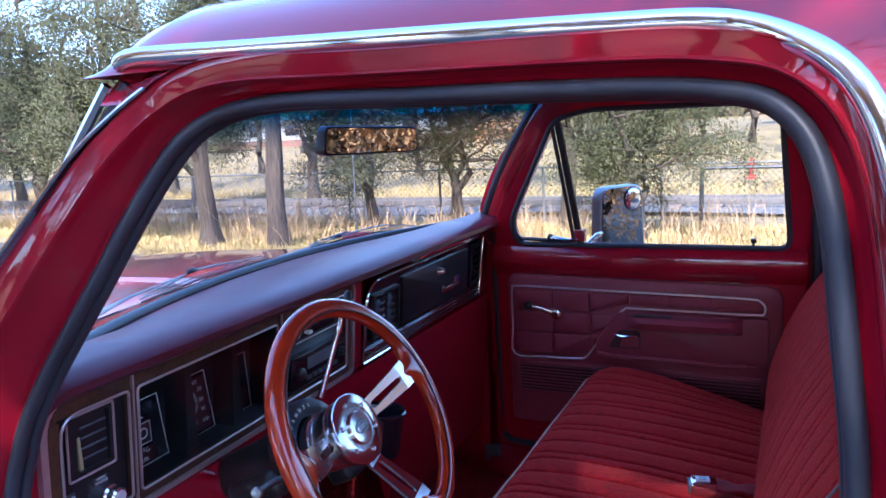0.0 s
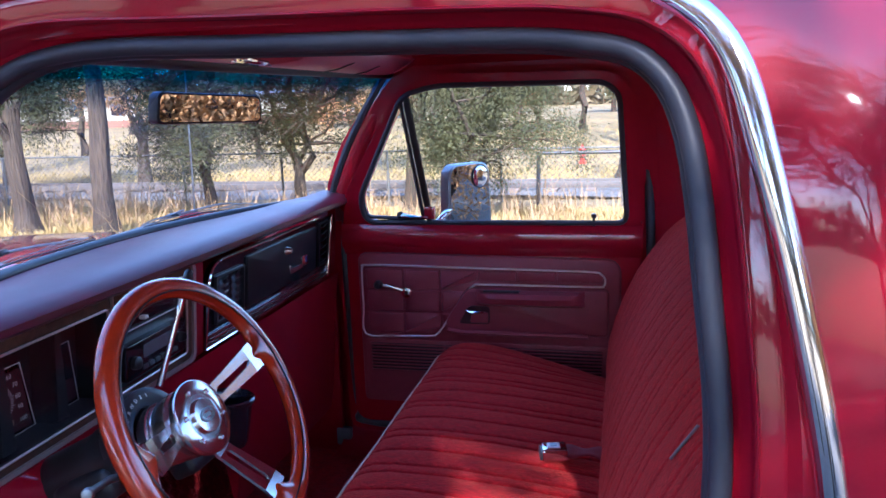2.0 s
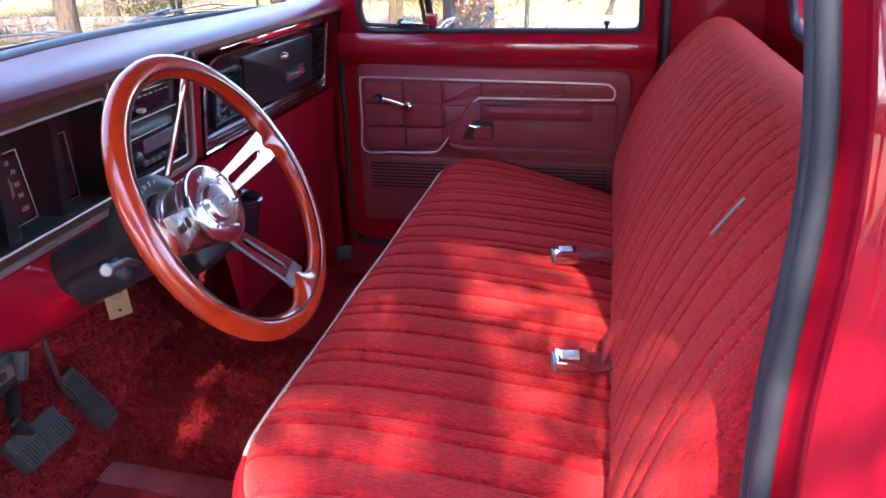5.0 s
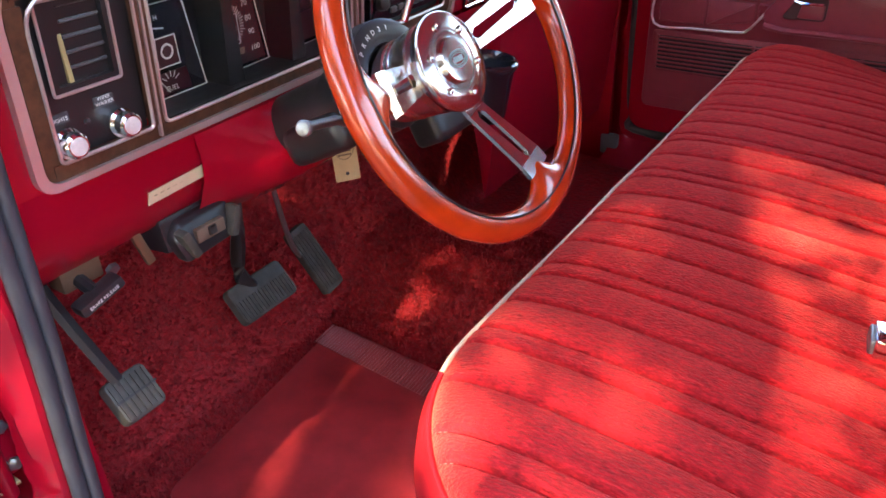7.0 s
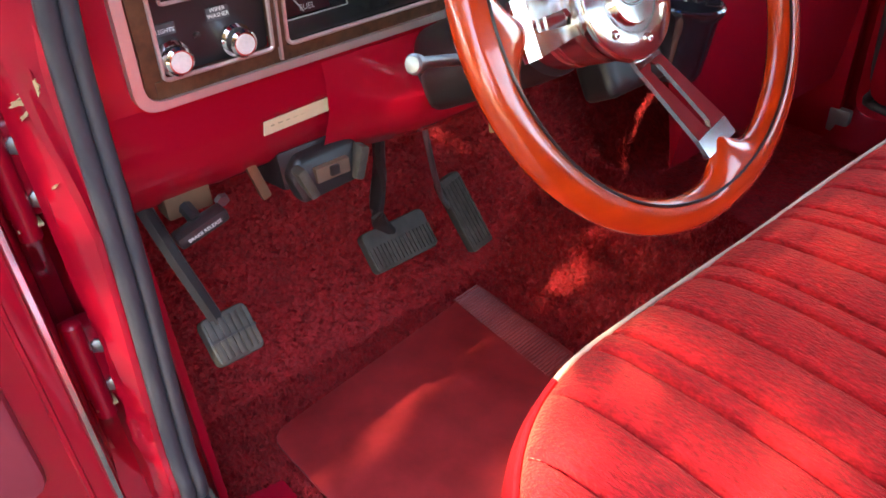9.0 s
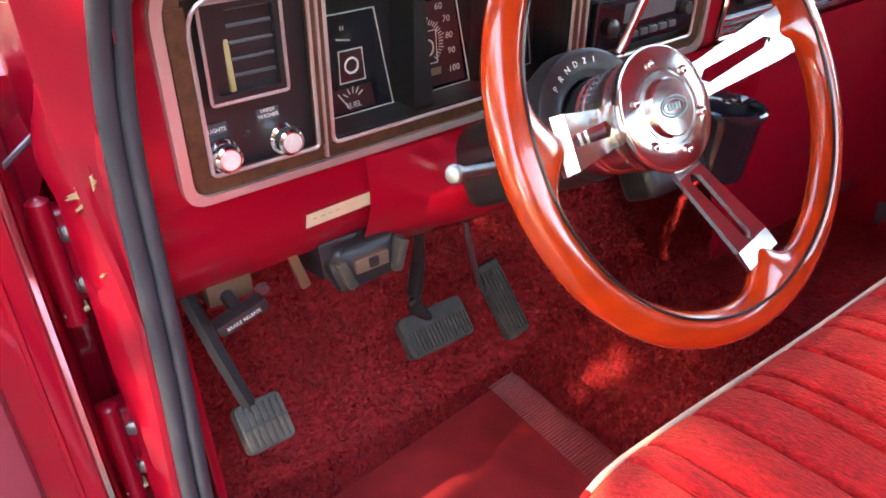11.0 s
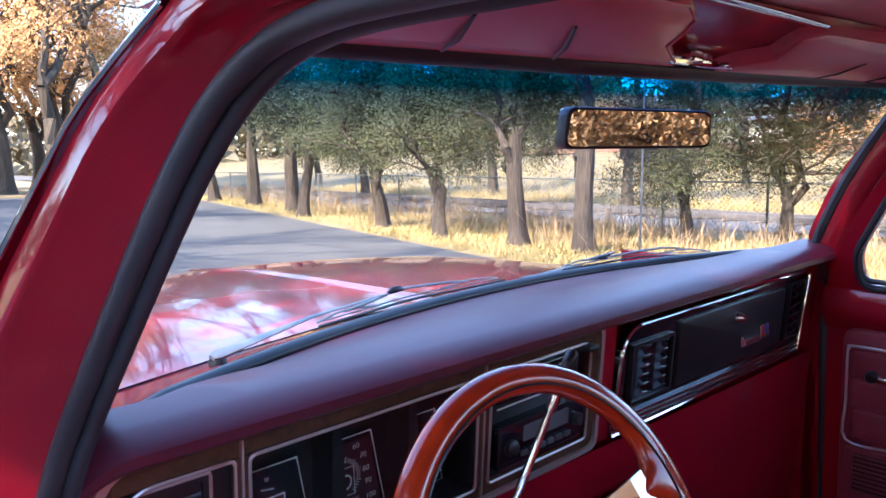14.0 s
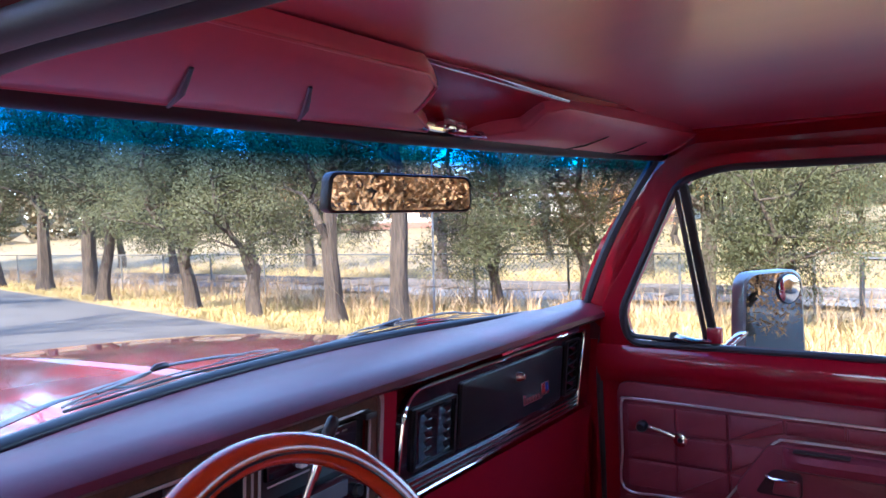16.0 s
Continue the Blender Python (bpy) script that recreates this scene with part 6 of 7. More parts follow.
# speaker grille of slats
part("grille_panel", slab(rect(0.086, 0.790, 0.735, 0.898, 0.008), dq, 0.012, 0.0165, 0.003), VINYL, pdoor)
part("grille_back", slab(rect(0.100, 0.775, 0.800, 0.886), dq, 0.0165, 0.0172), mat("grille_dark", (0.02, 0.004, 0.006), 0.7), pdoor, smooth=False)
for k in range(9):
    z = 0.803 + 0.0098 * k
    part("slat", block(dq(0.4375, z + 0.0008, 0.0195), (0.675, 0.006, 0.0036), 0.0012), VINYL, pdoor)
for k in range(4):
    part("slat_post", block(dq(0.1 + 0.225 * k, 0.843, 0.0188), (0.006, 0.005, 0.088), 0.001), VINYL, pdoor)

# ---- door mirror outside the passenger window ----
om = thing("door_mirror", "chrome framed door mirror with a round convex mirror", "door mirror", (0.36, 2.20, 1.26))
OC = V((0.376, 2.175, 1.300))
OX = V((0.54, 0.84, 0)).normalized()
OY = V((0, 0, 1))
ON = V((0.84, -0.54, 0.0))
ON = (ON - OX * ON.dot(OX)).normalized()
OY = ON.cross(OX) if ON.cross(OX).z > 0 else OX.cross(ON)
if ON.dot(V((0.5, -1, 0))) < 0:
    ON = -ON
oput = lambda u, v, d: OC + OX * u + OY * v + ON * d
OO = rounded([(-0.094, -0.118), (0.094, -0.118), (0.085, 0.097), (-0.085, 0.097)], [0.02, 0.02, 0.04, 0.04], 6)
part("shell", slab(OO, oput, -0.03, 0.004, 0.004), STEEL, om, "chrome mirror shell")
part("mirror_glass", slab([V((p.x * 0.92, p.y * 0.95)) for p in OO], oput, 0.003, 0.0052), MIRROR, om, "flat mirror glass", smooth=False)
cx = oput(0.042, 0.055, 0.0052)
part("convex_mirror", lathe([(0, 0.0325), (0.003, 0.0325), (0.0055, 0.027), (0.0072, 0.018), (0.008, 0.009), (0.0083, 0)], cx, ON, 28), MIRROR, om, "round convex blind spot mirror")
part("convex_rim", tube([cx + (OX * math.cos(t) + OY * math.sin(t)) * 0.033 + ON * 0.002 for t in [2 * math.pi * k / 28 for k in range(28)]], 0.0022, 6, closed=True), BLACK, om)
part("arm", tube(smoothed([(0.300, 2.075, 1.235), (0.325, 2.10, 1.262), (0.350, 2.16, 1.285), (0.385, 2.205, 1.29)], 5), 0.0095, 10), CHROME, om, "chrome mirror arm")
part("foot", block((0.300, 2.075, 1.228), (0.05, 0.03, 0.03), 0.008), CHROME, om)

# ---- driver's door, swung wide open ----
ddoor = thing("driver_door", "open red driver's door swung forward", "door", (-0.10, 0.33, 0.6))
DM = Matrix.Translation((-0.085, 0.389, 0.0)) @ Matrix.Rotation(radians(-100), 4, "Z")


def dd(u, v, d):
    return DM @ V((u, d, v))


part("shell", slab(rounded([(0.0, 0.60), (0.86, 0.60), (0.86, 1.22), (0.0, 1.22)], [0.06, 0.06, 0.01, 0.01], 5), dd, -0.07, 0.05, 0.012), PAINT, ddoor, "glossy red door shell")
fo = rounded([(0.0, 1.215), (0.86, 1.215), (0.84, 1.60), (0.80, 1.65), (0.40, 1.655), (0.30, 1.60), (0.05, 1.33)], 0.03, 6)
fi = rounded([(0.06, 1.225), (0.82, 1.225), (0.80, 1.58), (0.76, 1.625), (0.41, 1.63), (0.32, 1.58), (0.08, 1.32)], 0.03, 6)
part("window_frame", band(fo, fi, dd, -0.03, 0.03), PAINT, ddoor, "red window frame")
g2 = part("window_glass", slab(fi, dd, -0.004, 0.0), GLASS, ddoor, "clear door glass", smooth=False)
g2.visible_shadow = False
part("trim_panel", slab(rect(0.06, 0.80, 0.70, 1.15, 0.03), dd, 0.049, 0.062, 0.008), VINYL, ddoor, "maroon vinyl trim panel")
part("bright_strip", tube([dd(0.004, 0.62, 0.056), dd(0.004, 1.20, 0.056)], 0.005, 6), CHROME, ddoor, "bright door edge strip")
part("edge_bead", tube([dd(0.030, 0.63, 0.050), dd(0.030, 1.19, 0.050)], 0.0035, 6), PAINT, ddoor, "pressed bead along the door edge")
for z in (0.80, 1.04):
    hg = part("hinge", block((-0.098, 0.412, z), (0.045, 0.050, 0.100), 0.016, seg=3), PAINT, ddoor, "red painted door hinge")
    part("hinge_pin", lathe([(-0.065, 0.011), (0.065, 0.011), (0.069, 0.006), (0.069, 0)], (-0.075, 0.402, z), (0, 0, 1), 14), PAINT, hg)
    for dz in (-0.028, 0.028):
        part("hinge_bolt", lathe([(0, 0.009), (0.004, 0.009), (0.006, 0.006), (0.006, 0)], (-0.074, 0.420, z + dz), (0.9, -0.3, 0), 6), STEEL, hg)
    part("worn_edge", block((-0.078, 0.404, z - 0.052), (0.020, 0.024, 0.004), 0.001), CHIP, hg, "bare tan edge of the hinge")
part("door_check", tube([(-0.07, 0.385, 1.145), (-0.10, 0.42, 1.158), (-0.13, 0.445, 1.150)], 0.003, 6), STEEL, ddoor, "thin steel check rod")

# ---- outside ----
def ground_z(x, y):
    z = -0.12 - 0.052 * max(0, min(y, 26) - 4) + 0.04 * max(0, min(y, 60) - 26)
    if y < -6:
        z += 0.02 * (-6 - y) if y > -40 else 0.68
    return z


def gmesh(x0, x1, y0, y1, nx, ny, lift=0.0, rough=0.0):
    rows = []
    for i in range(nx + 1):
        x = x0 + (x1 - x0) * i / nx
        rows.append([V((x, y0 + (y1 - y0) * j / ny, ground_z(x, y0 + (y1 - y0) * j / ny) + lift + rough * noise.noise(V((x * 0.7, (y0 + (y1 - y0) * j / ny) * 0.7, 0))))) for j in range(ny + 1)])
    return sheet(rows)


DRYEARTH = mat("dry_grass_earth", (0.25, 0.17, 0.070), 0.95, var=0.5, scale=7, coarse=0.7, bump=0.4, bscale=25, bdist=0.02)
ASPHALT = mat("grey_asphalt", (0.085, 0.074, 0.064), 0.9, var=0.28, scale=60, coarse=1.2, bump=0.3, bscale=120, bdist=0.004)
BALLAST = mat("grey_ballast", (0.14, 0.13, 0.12), 0.9, var=0.6, scale=14, coarse=2, bump=1.0, bscale=18, bdist=0.05)
BARK = mat("grey_brown_bark", (0.060, 0.041, 0.026), 0.95, var=0.65, scale=9, stretch=(4, 4, 0.5), bump=1.0, bscale=9, bdist=0.04, coarse=3)
FENCE = mat("galvanised_wire", (0.13, 0.125, 0.115), 0.6, metal=0.2, var=0.1)
RAIL = mat("rail_steel", (0.13, 0.11, 0.10), 0.6, metal=0.3, var=0.3)
DRYGRASS = mat("straw_grass", (0.40, 0.285, 0.105), 0.9, var=0.35, scale=2.0, coarse=0.6)
TWIG = mat("bare_twig", (0.20, 0.145, 0.11), 0.9, var=0.3)


def leaf_mat(name, color):
    m = mat(name, color, 0.75, var=0.45, scale=9, coarse=1.2)
    b = m.node_tree.nodes["Principled BSDF"]
    b.inputs["Transmission Weight"].default_value = 0.0
    return m


JUNIPER = leaf_mat("juniper_green", (0.056, 0.055, 0.015))
DRYLEAF = leaf_mat("dry_orange_leaf", (0.44, 0.215, 0.072))

tagged(part("ground", gmesh(-400, 400, -300, 500, 60, 320, -0.02, 0.0), DRYEARTH), "dry straw-coloured ground reaching the horizon", "ground", kind="structure")
# road: runs past the truck and away ahead to its right
rows = []
for i in range(60):
    x = 80 - 118 * i / 59
    y1 = 8.6 + max(0, (-x - 6)) * 0.22
    rows.append([V((x, y, ground_z(x, y) + 0.012)) for y in [-9 + (y1 + 9) * j / 14 for j in range(15)]])
tagged(part("road", sheet(rows), ASPHALT), "grey asphalt road with tree shadows across it", "road", kind="structure")
tagged(part("ballast", gmesh(-120, 60, 18.0, 24.0, 60, 8, 0.05, 0.12), BALLAST), "grey stone railway ballast", "ballast", kind="structure")
far = mat("pale_far_field", (0.19, 0.13, 0.052), 0.95, var=0.5, scale=1.6, coarse=0.3)
tagged(part("far_field", gmesh(-200, 120, 25.0, 95.0, 20, 20, 0.03, 0.0), far), "pale sunlit field beyond the railway", "field", kind="structure")

# railway rails
for y in (20.2, 21.65):
    single("railway_rail", block((-30, y, ground_z(0, y) + 0.20), (180, 0.07, 0.16), 0.01), RAIL, "long steel railway rail on ballast", "railway rail", "railway rails")
bm = bmesh.new()
for k in range(120):
    block((40 - 1.0 * k, 20.9, ground_z(0, 20.9) + 0.09), (0.24, 2.5, 0.14), 0.0, bm=bm)
single("railway_sleepers", bm, TWIG, "dark wooden railway sleepers", "sleepers", kind="stuff", smooth=False)

# chain-link fence along the railway
FY = 16.4
fz = ground_z(0, FY)
fence = thing("chain_link_fence", "grey chain-link fence with steel posts along the railway", "fence", (-10, FY, fz))
FH = 1.25
post0 = None
for k in range(28):
    x = 6 - 2.6 * k
    if post0 is None:
        post0 = part("post", tube([(x, FY, fz - 0.1), (x, FY, fz + FH)], 0.03, 8), FENCE, fence)
        px0 = x
    else:
        c = post0.copy()
        scene.collection.objects.link(c)
        c.location = V(post0.location) + V((x - px0, 0, 0))
part("top_rail", tube([(6, FY, fz + FH - 0.02), (-66, FY, fz + FH - 0.02)], 0.022, 6), FENCE, fence)
verts, faces = [], []
STEP = 0.13
r_ = 0.0042
for sgn in (1, -1):
    k = 0
    x = 7.0
    while x > -62:
        a, b = V((x, FY + 0.02 * sgn * 0.3, fz)), V((x - sgn * FH, FY + 0.02 * sgn * 0.3, fz + FH))
        i0 = len(verts)
        d = (b - a).normalized()
        s = V((0, 1, 0)) * r_
        u = d.cross(V((0, 1, 0))) * r_
        for p in (a, b):
            verts += [tuple(p + s), tuple(p + u), tuple(p - s), tuple(p - u)]
        for q in range(4):
            faces.append((i0 + q, i0 + (q + 1) % 4, i0 + 4 + (q + 1) % 4, i0 + 4 + q))
        x -= STEP
me = bpy.data.meshes.new("wire_mesh")
me.from_pydata(verts, [], faces)
me.materials.append(FENCE)
wm = new("wire_mesh", me)
wm.parent = fence
wm.location = -V(fence.location)
tagged(wm, "woven wire mesh", kind="stuff")
# the gate frame
gate = thing("fence_gate", "dark steel pipe gate frame with chain-link", "gate", (-0.93, 16.0, fz))
part("gate_post", tube([(-0.95, 16.0, fz - 0.2), (-0.93, 16.0, fz + 1.18)], 0.045, 8), mat("dark_pipe", (0.05, 0.05, 0.055), 0.5, metal=0.5), gate)
part("gate_bar", tube([(-0.93, 16.0, fz + 1.16), (5.5, 16.0, fz + 1.16)], 0.035, 8), bpy.data.materials["dark_pipe"], gate)

# dry grass in tufts between road and fence
rg = random.Random(11)


def tufts(name, label, count, area, h0, h1, material, blades=7):
    vs, fs = [], []
    for _ in range(count):
        x, y = area(rg)
        z = ground_z(x, y) - 0.02
        h = rg.uniform(h0, h1)
        for b in range(blades):
            a = rg.uniform(0, 2 * math.pi)
            lean = rg.uniform(0.15, 1.1) * h
            w = rg.uniform(0.003, 0.008)
            hh = h * rg.uniform(0.5, 1.1)
            ox, oy = rg.gauss(0, 0.06), rg.gauss(0, 0.06)
            dx, dy = math.cos(a), math.sin(a)
            i0 = len(vs)
            vs += [(x + ox - dy * w, y + oy + dx * w, z), (x + ox + dy * w, y + oy - dx * w, z), (x + ox + dx * lean * 0.4 + dy * w * 0.8, y + oy + dy * lean * 0.4 - dx * w * 0.8, z + hh * 0.6), (x + ox + dx * lean * 0.4 - dy * w * 0.8, y + oy + dy * lean * 0.4 + dx * w * 0.8, z + hh * 0.6), (x + ox + dx * lean, y + oy + dy * lean, z + hh)]
            fs += [(i0, i0 + 1, i0 + 2, i0 + 3), (i0 + 3, i0 + 2, i0 + 4)]
    m_ = bpy.data.meshes.new(name)
    m_.from_pydata(vs, [], fs)
    m_.materials.append(material)
    return tagged(new(name, m_), label, "grass", kind="stuff")


def verge(r):
    x = r.uniform(-45, 6) if r.random() < 0.4 else r.uniform(-14, 5)
    y0 = 8.9 + max(0, (-x - 6)) * 0.22
    return x, r.uniform(y0, 15.5 if y0 < 14 else y0 + 6)


tufts("dry_grass", "tall dry straw-coloured grass on the verge", 14000, verge, 0.03, 0.20, DRYGRASS)
def weedy(r):
    x = r.uniform(-14, 5) if r.random() < 0.3 else r.uniform(-42, 0)
    y0 = 9.6 + max(0, (-x - 6)) * 0.22
    return x, r.uniform(y0 + 0.6, max(15.5, y0 + 6))


tufts("tall_weeds", "tall dry weeds by the fence", 1100, weedy, 0.3, 0.9, mat("brown_weed", (0.34, 0.21, 0.10), 0.9, var=0.4, scale=3), 7)


def beyond(r):
    x = r.uniform(-40, 12)
    return x, (r.uniform(24.5, 28) if r.random() < 0.6 else r.uniform(28, 48))


tufts("pale_scrub", "low dry scrub beyond the railway", 5000, beyond, 0.15, 0.6, DRYGRASS, 8)

# ---- trees ----
def limb(bm, p, q, r0, r1, rnd, sag=0.0, n=7, seg=6):
    pts, rr = [], []
    d = q - p
    for i in range(seg + 1):
        t = i / seg
        off = V((rnd.gauss(0, 1), rnd.gauss(0, 1), rnd.gauss(0, 0.5))) * d.length * 0.028 * (1 if 0 < i < seg else 0)
        pts.append(p.lerp(q, t) + off + V((0, 0, -sag * math.sin(math.pi * t))))
        rr.append(r0 + (r1 - r0) * t)
    tube(pts, rr, n, bm=bm)
    return pts


def juniper(seed, h, lean, leafmat, clumps=230, bare=1.2, spread=1.7, leaves=70, name="juniper_tree", label="old juniper tree with grey bark and grey-green foliage", forks=3, leaf=1.0):
    rnd = random.Random(seed)
    t = thing(name, label, "tree")
    bm = bmesh.new()
    ends = []
    tr = 0.155 * h / 6
    fk = V((lean * 0.25, rnd.uniform(-0.1, 0.1), bare + rnd.uniform(-0.1, 0.3)))
    k = 16
    low, rings = [], []
    for i in range(k + 1):
        f = i / k
        c = V((fk.x * f + 0.05 * math.sin(f * 5 + seed) * f, fk.y * f + 0.05 * math.cos(f * 4 + seed) * f - 0.04, -0.15 + (fk.z + 0.15) * f))
        low.append(c)
        r = tr * (1 + 0.55 * max(0, 1 - f * 4) ** 1.5) * (1 - 0.40 * f)
        rings.append([c + V((math.cos(a), math.sin(a), 0)) * r * (1 + 0.22 * noise.noise(V((math.cos(a) * 2.2, math.sin(a) * 2.2, seed + f * fk.z * 0.7))) + 0.10 * noise.noise(V((math.cos(a) * 5, math.sin(a) * 5, seed + f * fk.z * 1.5)))) for a in [2 * math.pi * q / 18 for q in range(18)]])
    sheet(rings, close_u=True, bm=bm)
    tips = []
    for q in range(forks):
        a = 2 * math.pi * q / forks + rnd.uniform(-0.5, 0.5)
        up_ = 0.55 + 0.45 * (q == 0)
        e = V((fk.x + lean * 0.4 + math.cos(a) * spread * 0.55 * (0.3 if q == 0 else 1), fk.y + math.sin(a) * spread * 0.55 * (0.3 if q == 0 else 1), fk.z + (h - fk.z) * rnd.uniform(0.75, 0.95) * up_))
        tips.append(limb(bm, low[-1 - (q * 2) % 5] - V((0, 0, 0.04)), e, tr * (0.60 if q == 0 else 0.50), 0.02, rnd, n=8, seg=8))
    for pts in tips:
        for i in range(9):
            p = pts[2 + (i * 6) // 9]
            f = (p.z - bare) / max(0.5, h - bare)
            a = rnd.uniform(0, 2 * math.pi)
            ln = spread * (1.05 - 0.65 * f) * rnd.uniform(0.55, 1.1)
            q = p + V((math.cos(a), math.sin(a), rnd.uniform(-0.15, 0.6))) * ln
            lp = limb(bm, p, q, 0.030 * (1.2 - f * 0.7), 0.008, rnd, n=5)
            ends += [lp[-1], lp[4], lp[3]]
            q2 = lp[4] + V((rnd.gauss(0, 0.5), rnd.gauss(0, 0.5), rnd.uniform(-0.5, 0.4))) * ln * 0.5
            limb(bm, lp[4], q2, 0.014, 0.005, rnd, n=4, seg=3)
            ends.append(q2)
        ends += [pts[-1], pts[-2]]
    part("trunk", bm, BARK, t)
    vs, fs = [], []
    for c in range(clumps):
        e = ends[rnd.randrange(len(ends))]
        ctr = e + V((rnd.gauss(0, 0.20), rnd.gauss(0, 0.20), rnd.gauss(0, 0.22)))
        sz = rnd.uniform(0.10, 0.21)
        droop = rnd.uniform(-0.5, 0.5)
        for l in range(leaves):
            o = V((rnd.gauss(0, 1), rnd.gauss(0, 1), rnd.gauss(0, 1.0))) * sz
            p = ctr + o
            d = (o.normalized() * 0.7 + V((rnd.gauss(0, 0.4), rnd.gauss(0, 0.4), rnd.gauss(droop, 0.4)))).normalized()
            s = d.orthogonal().normalized() * rnd.uniform(0.009, 0.020) * leaf
            L = rnd.uniform(0.05, 0.12) * leaf
            i0 = len(vs)
            vs += [tuple(p - s), tuple(p + s), tuple(p + d * L)]
            fs.append((i0, i0 + 1, i0 + 2))
    m_ = bpy.data.meshes.new("crown")
    m_.from_pydata(vs, [], fs)
    m_.materials.append(leafmat)
    cr = new("crown", m_)
    cr.parent = t
    return t


def plant(t, x, y, rz=0.0, s=1.0):
    m = pose(x, y, ground_z(x, y), 0, 0, rz)
    t.matrix_basis = m
    t.scale = (s, s, s)
    return t


def plant_copy(t, x, y, rz, s=1.0):
    c = copy_thing(t, pose(x, y, ground_z(x, y), 0, 0, rz))
    c.scale = (s, s, s)
    return c


GRP = "junipers along the road"
FINE = dict(leaves=95, leaf=0.72)
ja = plant(tagged(juniper(1, 7.4, 0.3, JUNIPER, 400, 1.9, 1.9, forks=3, **FINE), group=GRP), -9.3, 11.0)
jb = plant(tagged(juniper(2, 6.6, -0.3, JUNIPER, 400, 0.75, 1.7, **FINE), group=GRP), -11.6, 11.0)
jc = plant(tagged(juniper(3, 7.2, 0.8, JUNIPER, 430, 1.2, 2.2, **FINE), group=GRP), -19.8, 12.4, 60, 1.2)
jd = plant(tagged(juniper(4, 7.4, 0.1, JUNIPER, 300, 3.0, 1.6, forks=2, **FINE), group=GRP), -7.7, 11.0, 20)
je = plant(tagged(juniper(6, 5.8, 0.2, JUNIPER, 420, 0.6, 1.7, forks=4, **FINE), group=GRP), -7.3, 13.6, 20)
for t, x, y, rz, s in ((jb, -14.6, 11.6, 130, 1.25), (jd, -21.8, 13.3, 20, 1.25), (jc, -31.0, 14.6, 200, 1.5), (je, -6.2, 15.7, 250, 1.15), (ja, -3.4, 14.7, 120, 0.95), (je, -1.55, 12.7, 310, 0.85), (ja, -26.5, 14.2, 77, 1.4), (jb, -37, 16.6, 30, 1.5), (jd, -44, 18.5, 140, 1.6), (jc, -52, 21, 290, 1.7), (jb, -62, 26, 30, 1.9), (je, -30, 22, 10, 1.8), (je, -44, 28, 40, 2.0), (je, -19, 21, 140, 1.6),
                      (jc, 24, 7.5, 10, 1.2), (jc, 40, 4.5, 170, 1.4), (jb, 52, 2, 30, 1.6), (je, -4, 44, 10, 1.3), (jb, 3, 50, 60, 1.2), (ja, 9, 46, 160, 1.3), (je, -12, 48, 260, 1.4), (jc, -20, 52, 30, 1.5), (je, 0, 62, 130, 1.6), (jc, 8, 66, 190, 1.6), (ja, -8, 64, 290, 1.7), (je, -16, 62, 11, 1.7), (jc, -26, -4.0, 10, 1.1), (ja, -34, 3.0, 55, 1.2), (je, -42, -2, 99, 1.4), (jb, -22, -9, 99, 1.2), (jd, -55, 8, 12, 1.5)):
    plant_copy(t, x, y, rz, s)
# trees with dry orange leaves across the road and behind the truck
oa = plant(tagged(juniper(21, 8.0, 0.4, DRYLEAF, 300, 1.6, 2.4, 60, "dry_leaf_tree", "tree with dry orange leaves beyond the road, also copied as unseen sun blocker"), group="trees across the road"), 13, -9, 0)
# unseen copies beside the cab and along the road's near side block the sun
for x, y, rz, s in ((9, -13, 50, 1.1), (14, 0.5, 200, 0.95), (2.34, -5.29, 32.94, 0.65), (-0.5, -3.9, 40.12, 1.08), (2.74, -5.88, 155.34, 0.85), (3.0, -4.52, 184.88, 1.1), (1.8, -3.9, 198.63, 1.09), (20, -6, 33, 1.1), (10.5, -7.0, 240, 0.9), (-8, -11, 20, 2.5), (-12.5, -8.5, 210, 1.6), (-16, -10, 300, 2.0), (-19, -11.5, 120, 2.8), (-24, -9.5, 60, 1.9), (-28, -8.5, 260, 2.1), (-31, -10, 10, 2.9), (-36, -9, 160, 2.2), (-44, -3.5, 88, 2.0), (-45, 1.5, 131, 1.8), (-46, 5.5, 31, 2.0), (-44.5, 9.0, 180, 2.6), (-46, 12.5, 231, 2.7), (-50, 15.5, 20, 2.2), (-54, 3.5, 70, 2.3), (-55, 9.5, 111, 2.4), (-58, 14, 200, 2.4), (-16, 24, 31, 1.2), (-9, 27, 131, 1.1), (-26, 27, 231, 1.4)):
    plant_copy(oa, x, y, rz, s)
ob_ = plant(tagged(juniper(23, 4.6, 0.2, DRYLEAF, 330, 0.15, 1.9, 60, "dry_leaf_bush", "bushy young tree thick with dry orange leaves", 4), group="bushes behind the truck"), 9.0, 2.0, 0)
for x, y, rz, s in ((7.6, 1.0, 250, 0.85), (7.9, 2.5, 77, 0.9), (8.4, 3.7, 190, 0.95), (7.7, -0.4, 33, 0.85), (10.0, -0.6, 120, 1.05), (13.5, 1.2, 10, 1.3), (9.8, -3.4, 80, 1.0), (11.5, 3.6, 200, 1.2), (15.5, 4.0, 60, 1.5), (16.5, -0.8, 310, 1.6), (14.0, -3.6, 150, 1.4), (12.2, -6.0, 20, 1.3)):
    plant_copy(ob_, x, y, rz, s)


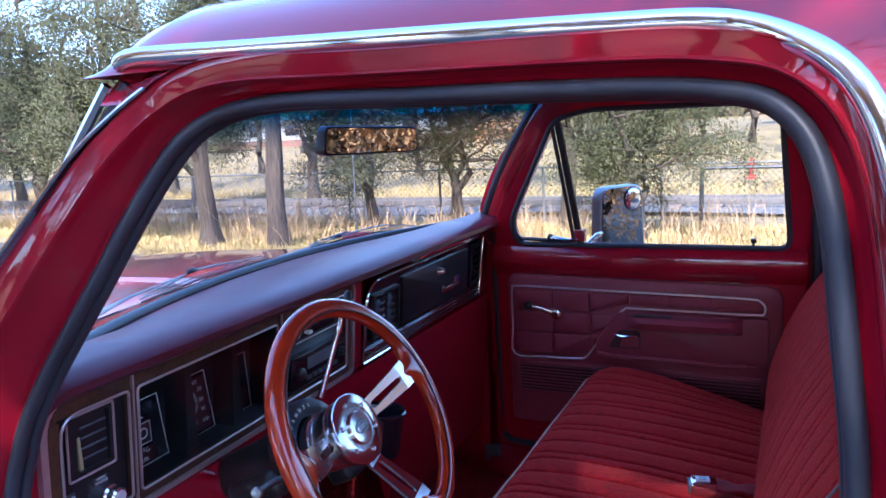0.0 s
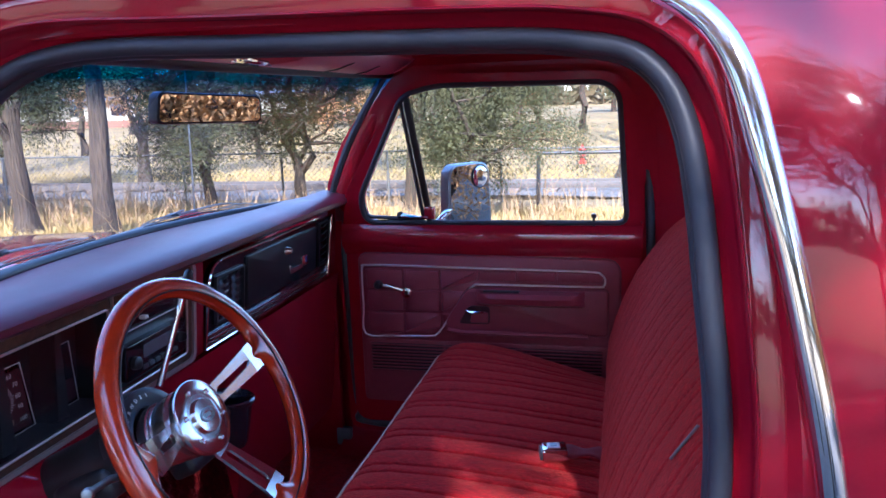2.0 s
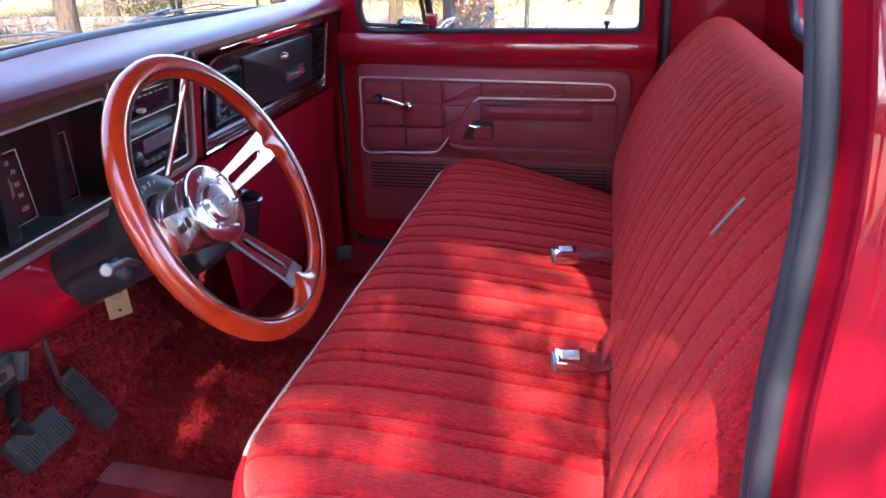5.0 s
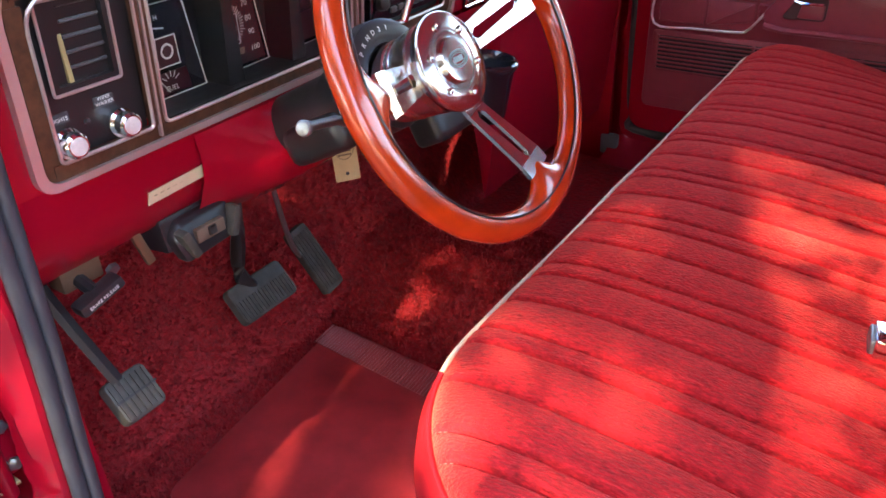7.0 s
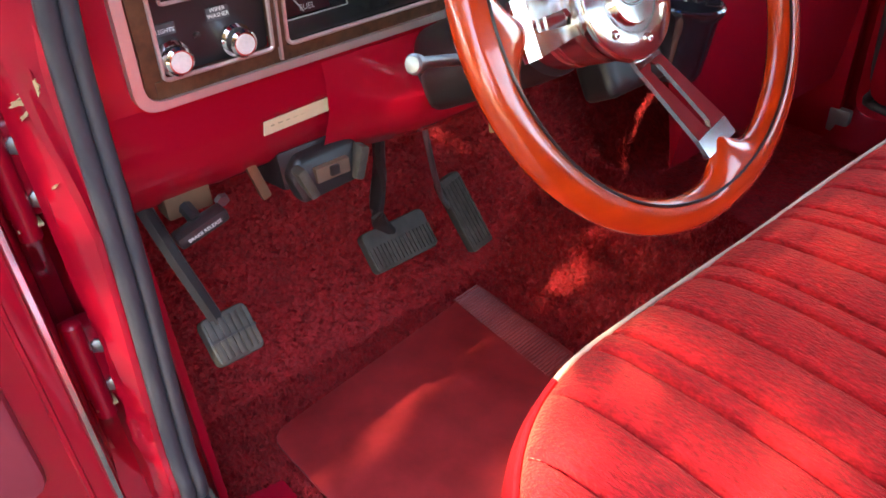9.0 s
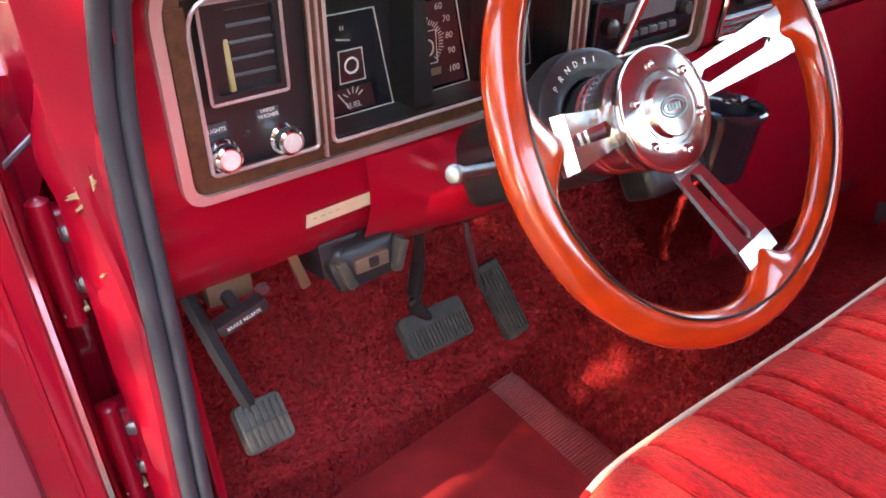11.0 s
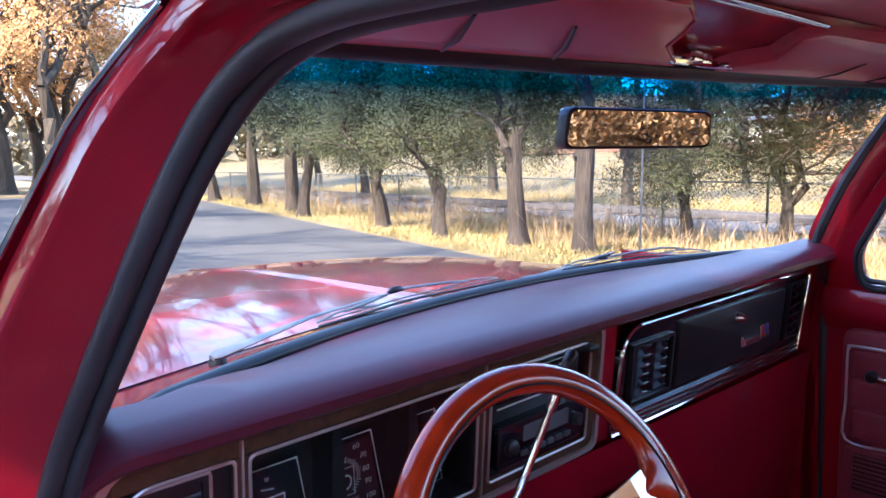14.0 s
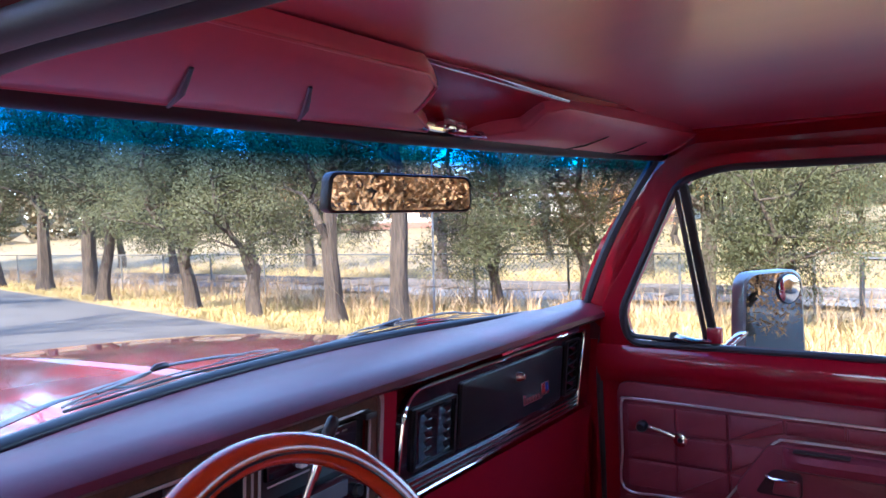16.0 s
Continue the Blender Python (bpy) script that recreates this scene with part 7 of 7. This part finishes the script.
# unseen leafy trees added on the sunny side to dapple the light on the seat
sa = plant(tagged(juniper(22, 7.6, 0.0, DRYLEAF, 320, 2.9, 2.9, 70, "dry_leaf_tree", "unseen tall tree with dry orange leaves, added across the road to dapple the sun", 5), group="trees across the road"), 1.83, -12.98, 46.13, 2.2)
for x, y, rz, s in ((-5.5, -12.2, 70, 2.0),):
    plant_copy(sa, x, y, rz, s)


# bare trees beside the truck, whose branches are mirrored in the paint and break the sun
def bare_tree(seed, h):
    rnd = random.Random(seed)
    t = thing("bare_tree", "leafless tree with a spreading crown of branches", "tree", group="bare trees")
    bm = bmesh.new()

    def grow(p, d, ln, r, lev):
        q = p + d * ln
        limb(bm, p, q, r, r * 0.62, rnd, n=6 if lev < 2 else 4, seg=4 if lev < 3 else 2)
        if lev >= 5:
            return
        for _ in range(2 if lev < 1 else rnd.choice((2, 3, 3))):
            nd = (d + V((rnd.gauss(0, 0.55), rnd.gauss(0, 0.55), rnd.gauss(0.10, 0.3)))).normalized()
            grow(q, nd, ln * rnd.uniform(0.62, 0.86), r * 0.6, lev + 1)
    grow(V((0, 0, -0.2)), V((0, 0, 1)), h * 0.30, 0.16, 0)
    part("trunk", bm, BARK, t)
    return t


ba = plant(bare_tree(31, 7.0), -2.6, -7.0)
bb = plant(bare_tree(32, 7.5), 4.5, -8.5, 40)
for t, x, y, rz, s in ((ba, -14, -9.5, 75, 2.0), (bb, -25, -9, 200, 2.2), (ba, -38, -8.5, 300, 2.3), (ba, 0.5, -9.5, 130, 1.1), (bb, -7.5, -8.0, 200, 1.0), (ba, 9, -6, 70, 1.1), (bb, 1.5, 34, 20, 1.4), (ba, 6, 30, 20, 1.3), (ba, -4, 36, 120, 1.5), (bb, -12, 40, 220, 1.5), (bb, 0.8, 22.8, 220, 0.8), (ba, -22, 44, 20, 1.7), (bb, -35, 50, 90, 1.8), (ba, 8, 42, 30, 1.7), (bb, 3.5, 38, 130, 1.3), (ba, -1.5, 45, 230, 1.6), (bb, -8, 52, 30, 1.8), (ba, 12, 48, 10, 1.8), (bb, -16, 33, 150, 1.3), (ba, -7, 31, 80, 1.1), (bb, 5, 55, 250, 1.9), (ba, -28, 36, 66, 1.5), (bb, -45, 42, 166, 1.8), (bb, -40.5, 10.5, 16, 2.6), (ba, -41.5, 13.5, 66, 2.6), (bb, -43, 5.5, 116, 2.2)):
    plant_copy(t, x, y, rz, s)

# beyond the railway
hyd = thing("fire_hydrant", "red fire hydrant on the pale field", "hydrant", (-0.75, 30.0, ground_z(0, 30)))
hz = ground_z(0, 30) + 0.03
part("barrel", lathe([(0, 0.16), (0.05, 0.16), (0.06, 0.11), (0.5, 0.10), (0.52, 0.14), (0.56, 0.14), (0.62, 0.10), (0.68, 0.05), (0.75, 0.04), (0.75, 0)], (-0.75, 30, hz), (0, 0, 1), 14), mat("hydrant_red", (0.55, 0.03, 0.02), 0.5), hyd)
part("nozzle", lathe([(0, 0.06), (0.10, 0.06), (0.12, 0.07), (0.16, 0.07), (0.16, 0)], (-0.75, 29.9, hz + 0.40), (0, -1, 0), 10), bpy.data.materials["hydrant_red"], hyd)
shed = thing("low_building", "long pale low building with a red-brown base beyond the railway", "building", (-30, 62, 0))
part("wall", block((-38, 62, 1.2), (40, 6, 2.6), 0.05), mat("pale_wall", (0.42, 0.37, 0.29), 0.9, var=0.1), shed)
part("roof", block((-38, 62, 2.6), (42, 7.5, 0.3), 0.05), mat("grey_roof", (0.25, 0.24, 0.25), 0.8), shed)
part("base", block((-38, 58.96, 0.25), (40, 0.2, 0.9), 0.02), mat("brick_base", (0.20, 0.095, 0.06), 0.9, var=0.2), shed)
for k in range(9):
    part("window", block((-55 + 4.2 * k, 58.95, 1.6), (1.4, 0.12, 0.9), 0.02), GLOSSBLACK, shed)
# distant tree belt
rt = random.Random(77)
vs, fs = [], []
for k in range(15000):
    a = rt.uniform(0, 2 * math.pi)
    R = rt.uniform(110, 150)
    x, y = math.cos(a) * R, math.sin(a) * R
    zt = ground_z(x, y) - 0.5
    hgt = 10 + 5.0 * noise.noise(V((math.cos(a) * 9, math.sin(a) * 9, 0)))
    c = V((x, y, zt + rt.uniform(0, max(1.5, hgt))))
    for l in range(4):
        p = c + V((rt.gauss(0, 1), rt.gauss(0, 1), rt.gauss(0, 0.7)))
        s = V((rt.gauss(0, 1), rt.gauss(0, 1), rt.gauss(0, 1))) * 1.0
        s2 = V((rt.gauss(0, 1), rt.gauss(0, 1), rt.gauss(0, 1))) * 1.0
        i0 = len(vs)
        vs += [tuple(p), tuple(p + s), tuple(p + s2)]
        fs.append((i0, i0 + 1, i0 + 2))
m_ = bpy.data.meshes.new("distant_trees")
m_.from_pydata(vs, [], fs)
m_.materials.append(leaf_mat("far_foliage", (0.17, 0.125, 0.065)))
tagged(new("distant_trees", m_), "hazy belt of distant bare trees and junipers", "trees", kind="stuff")
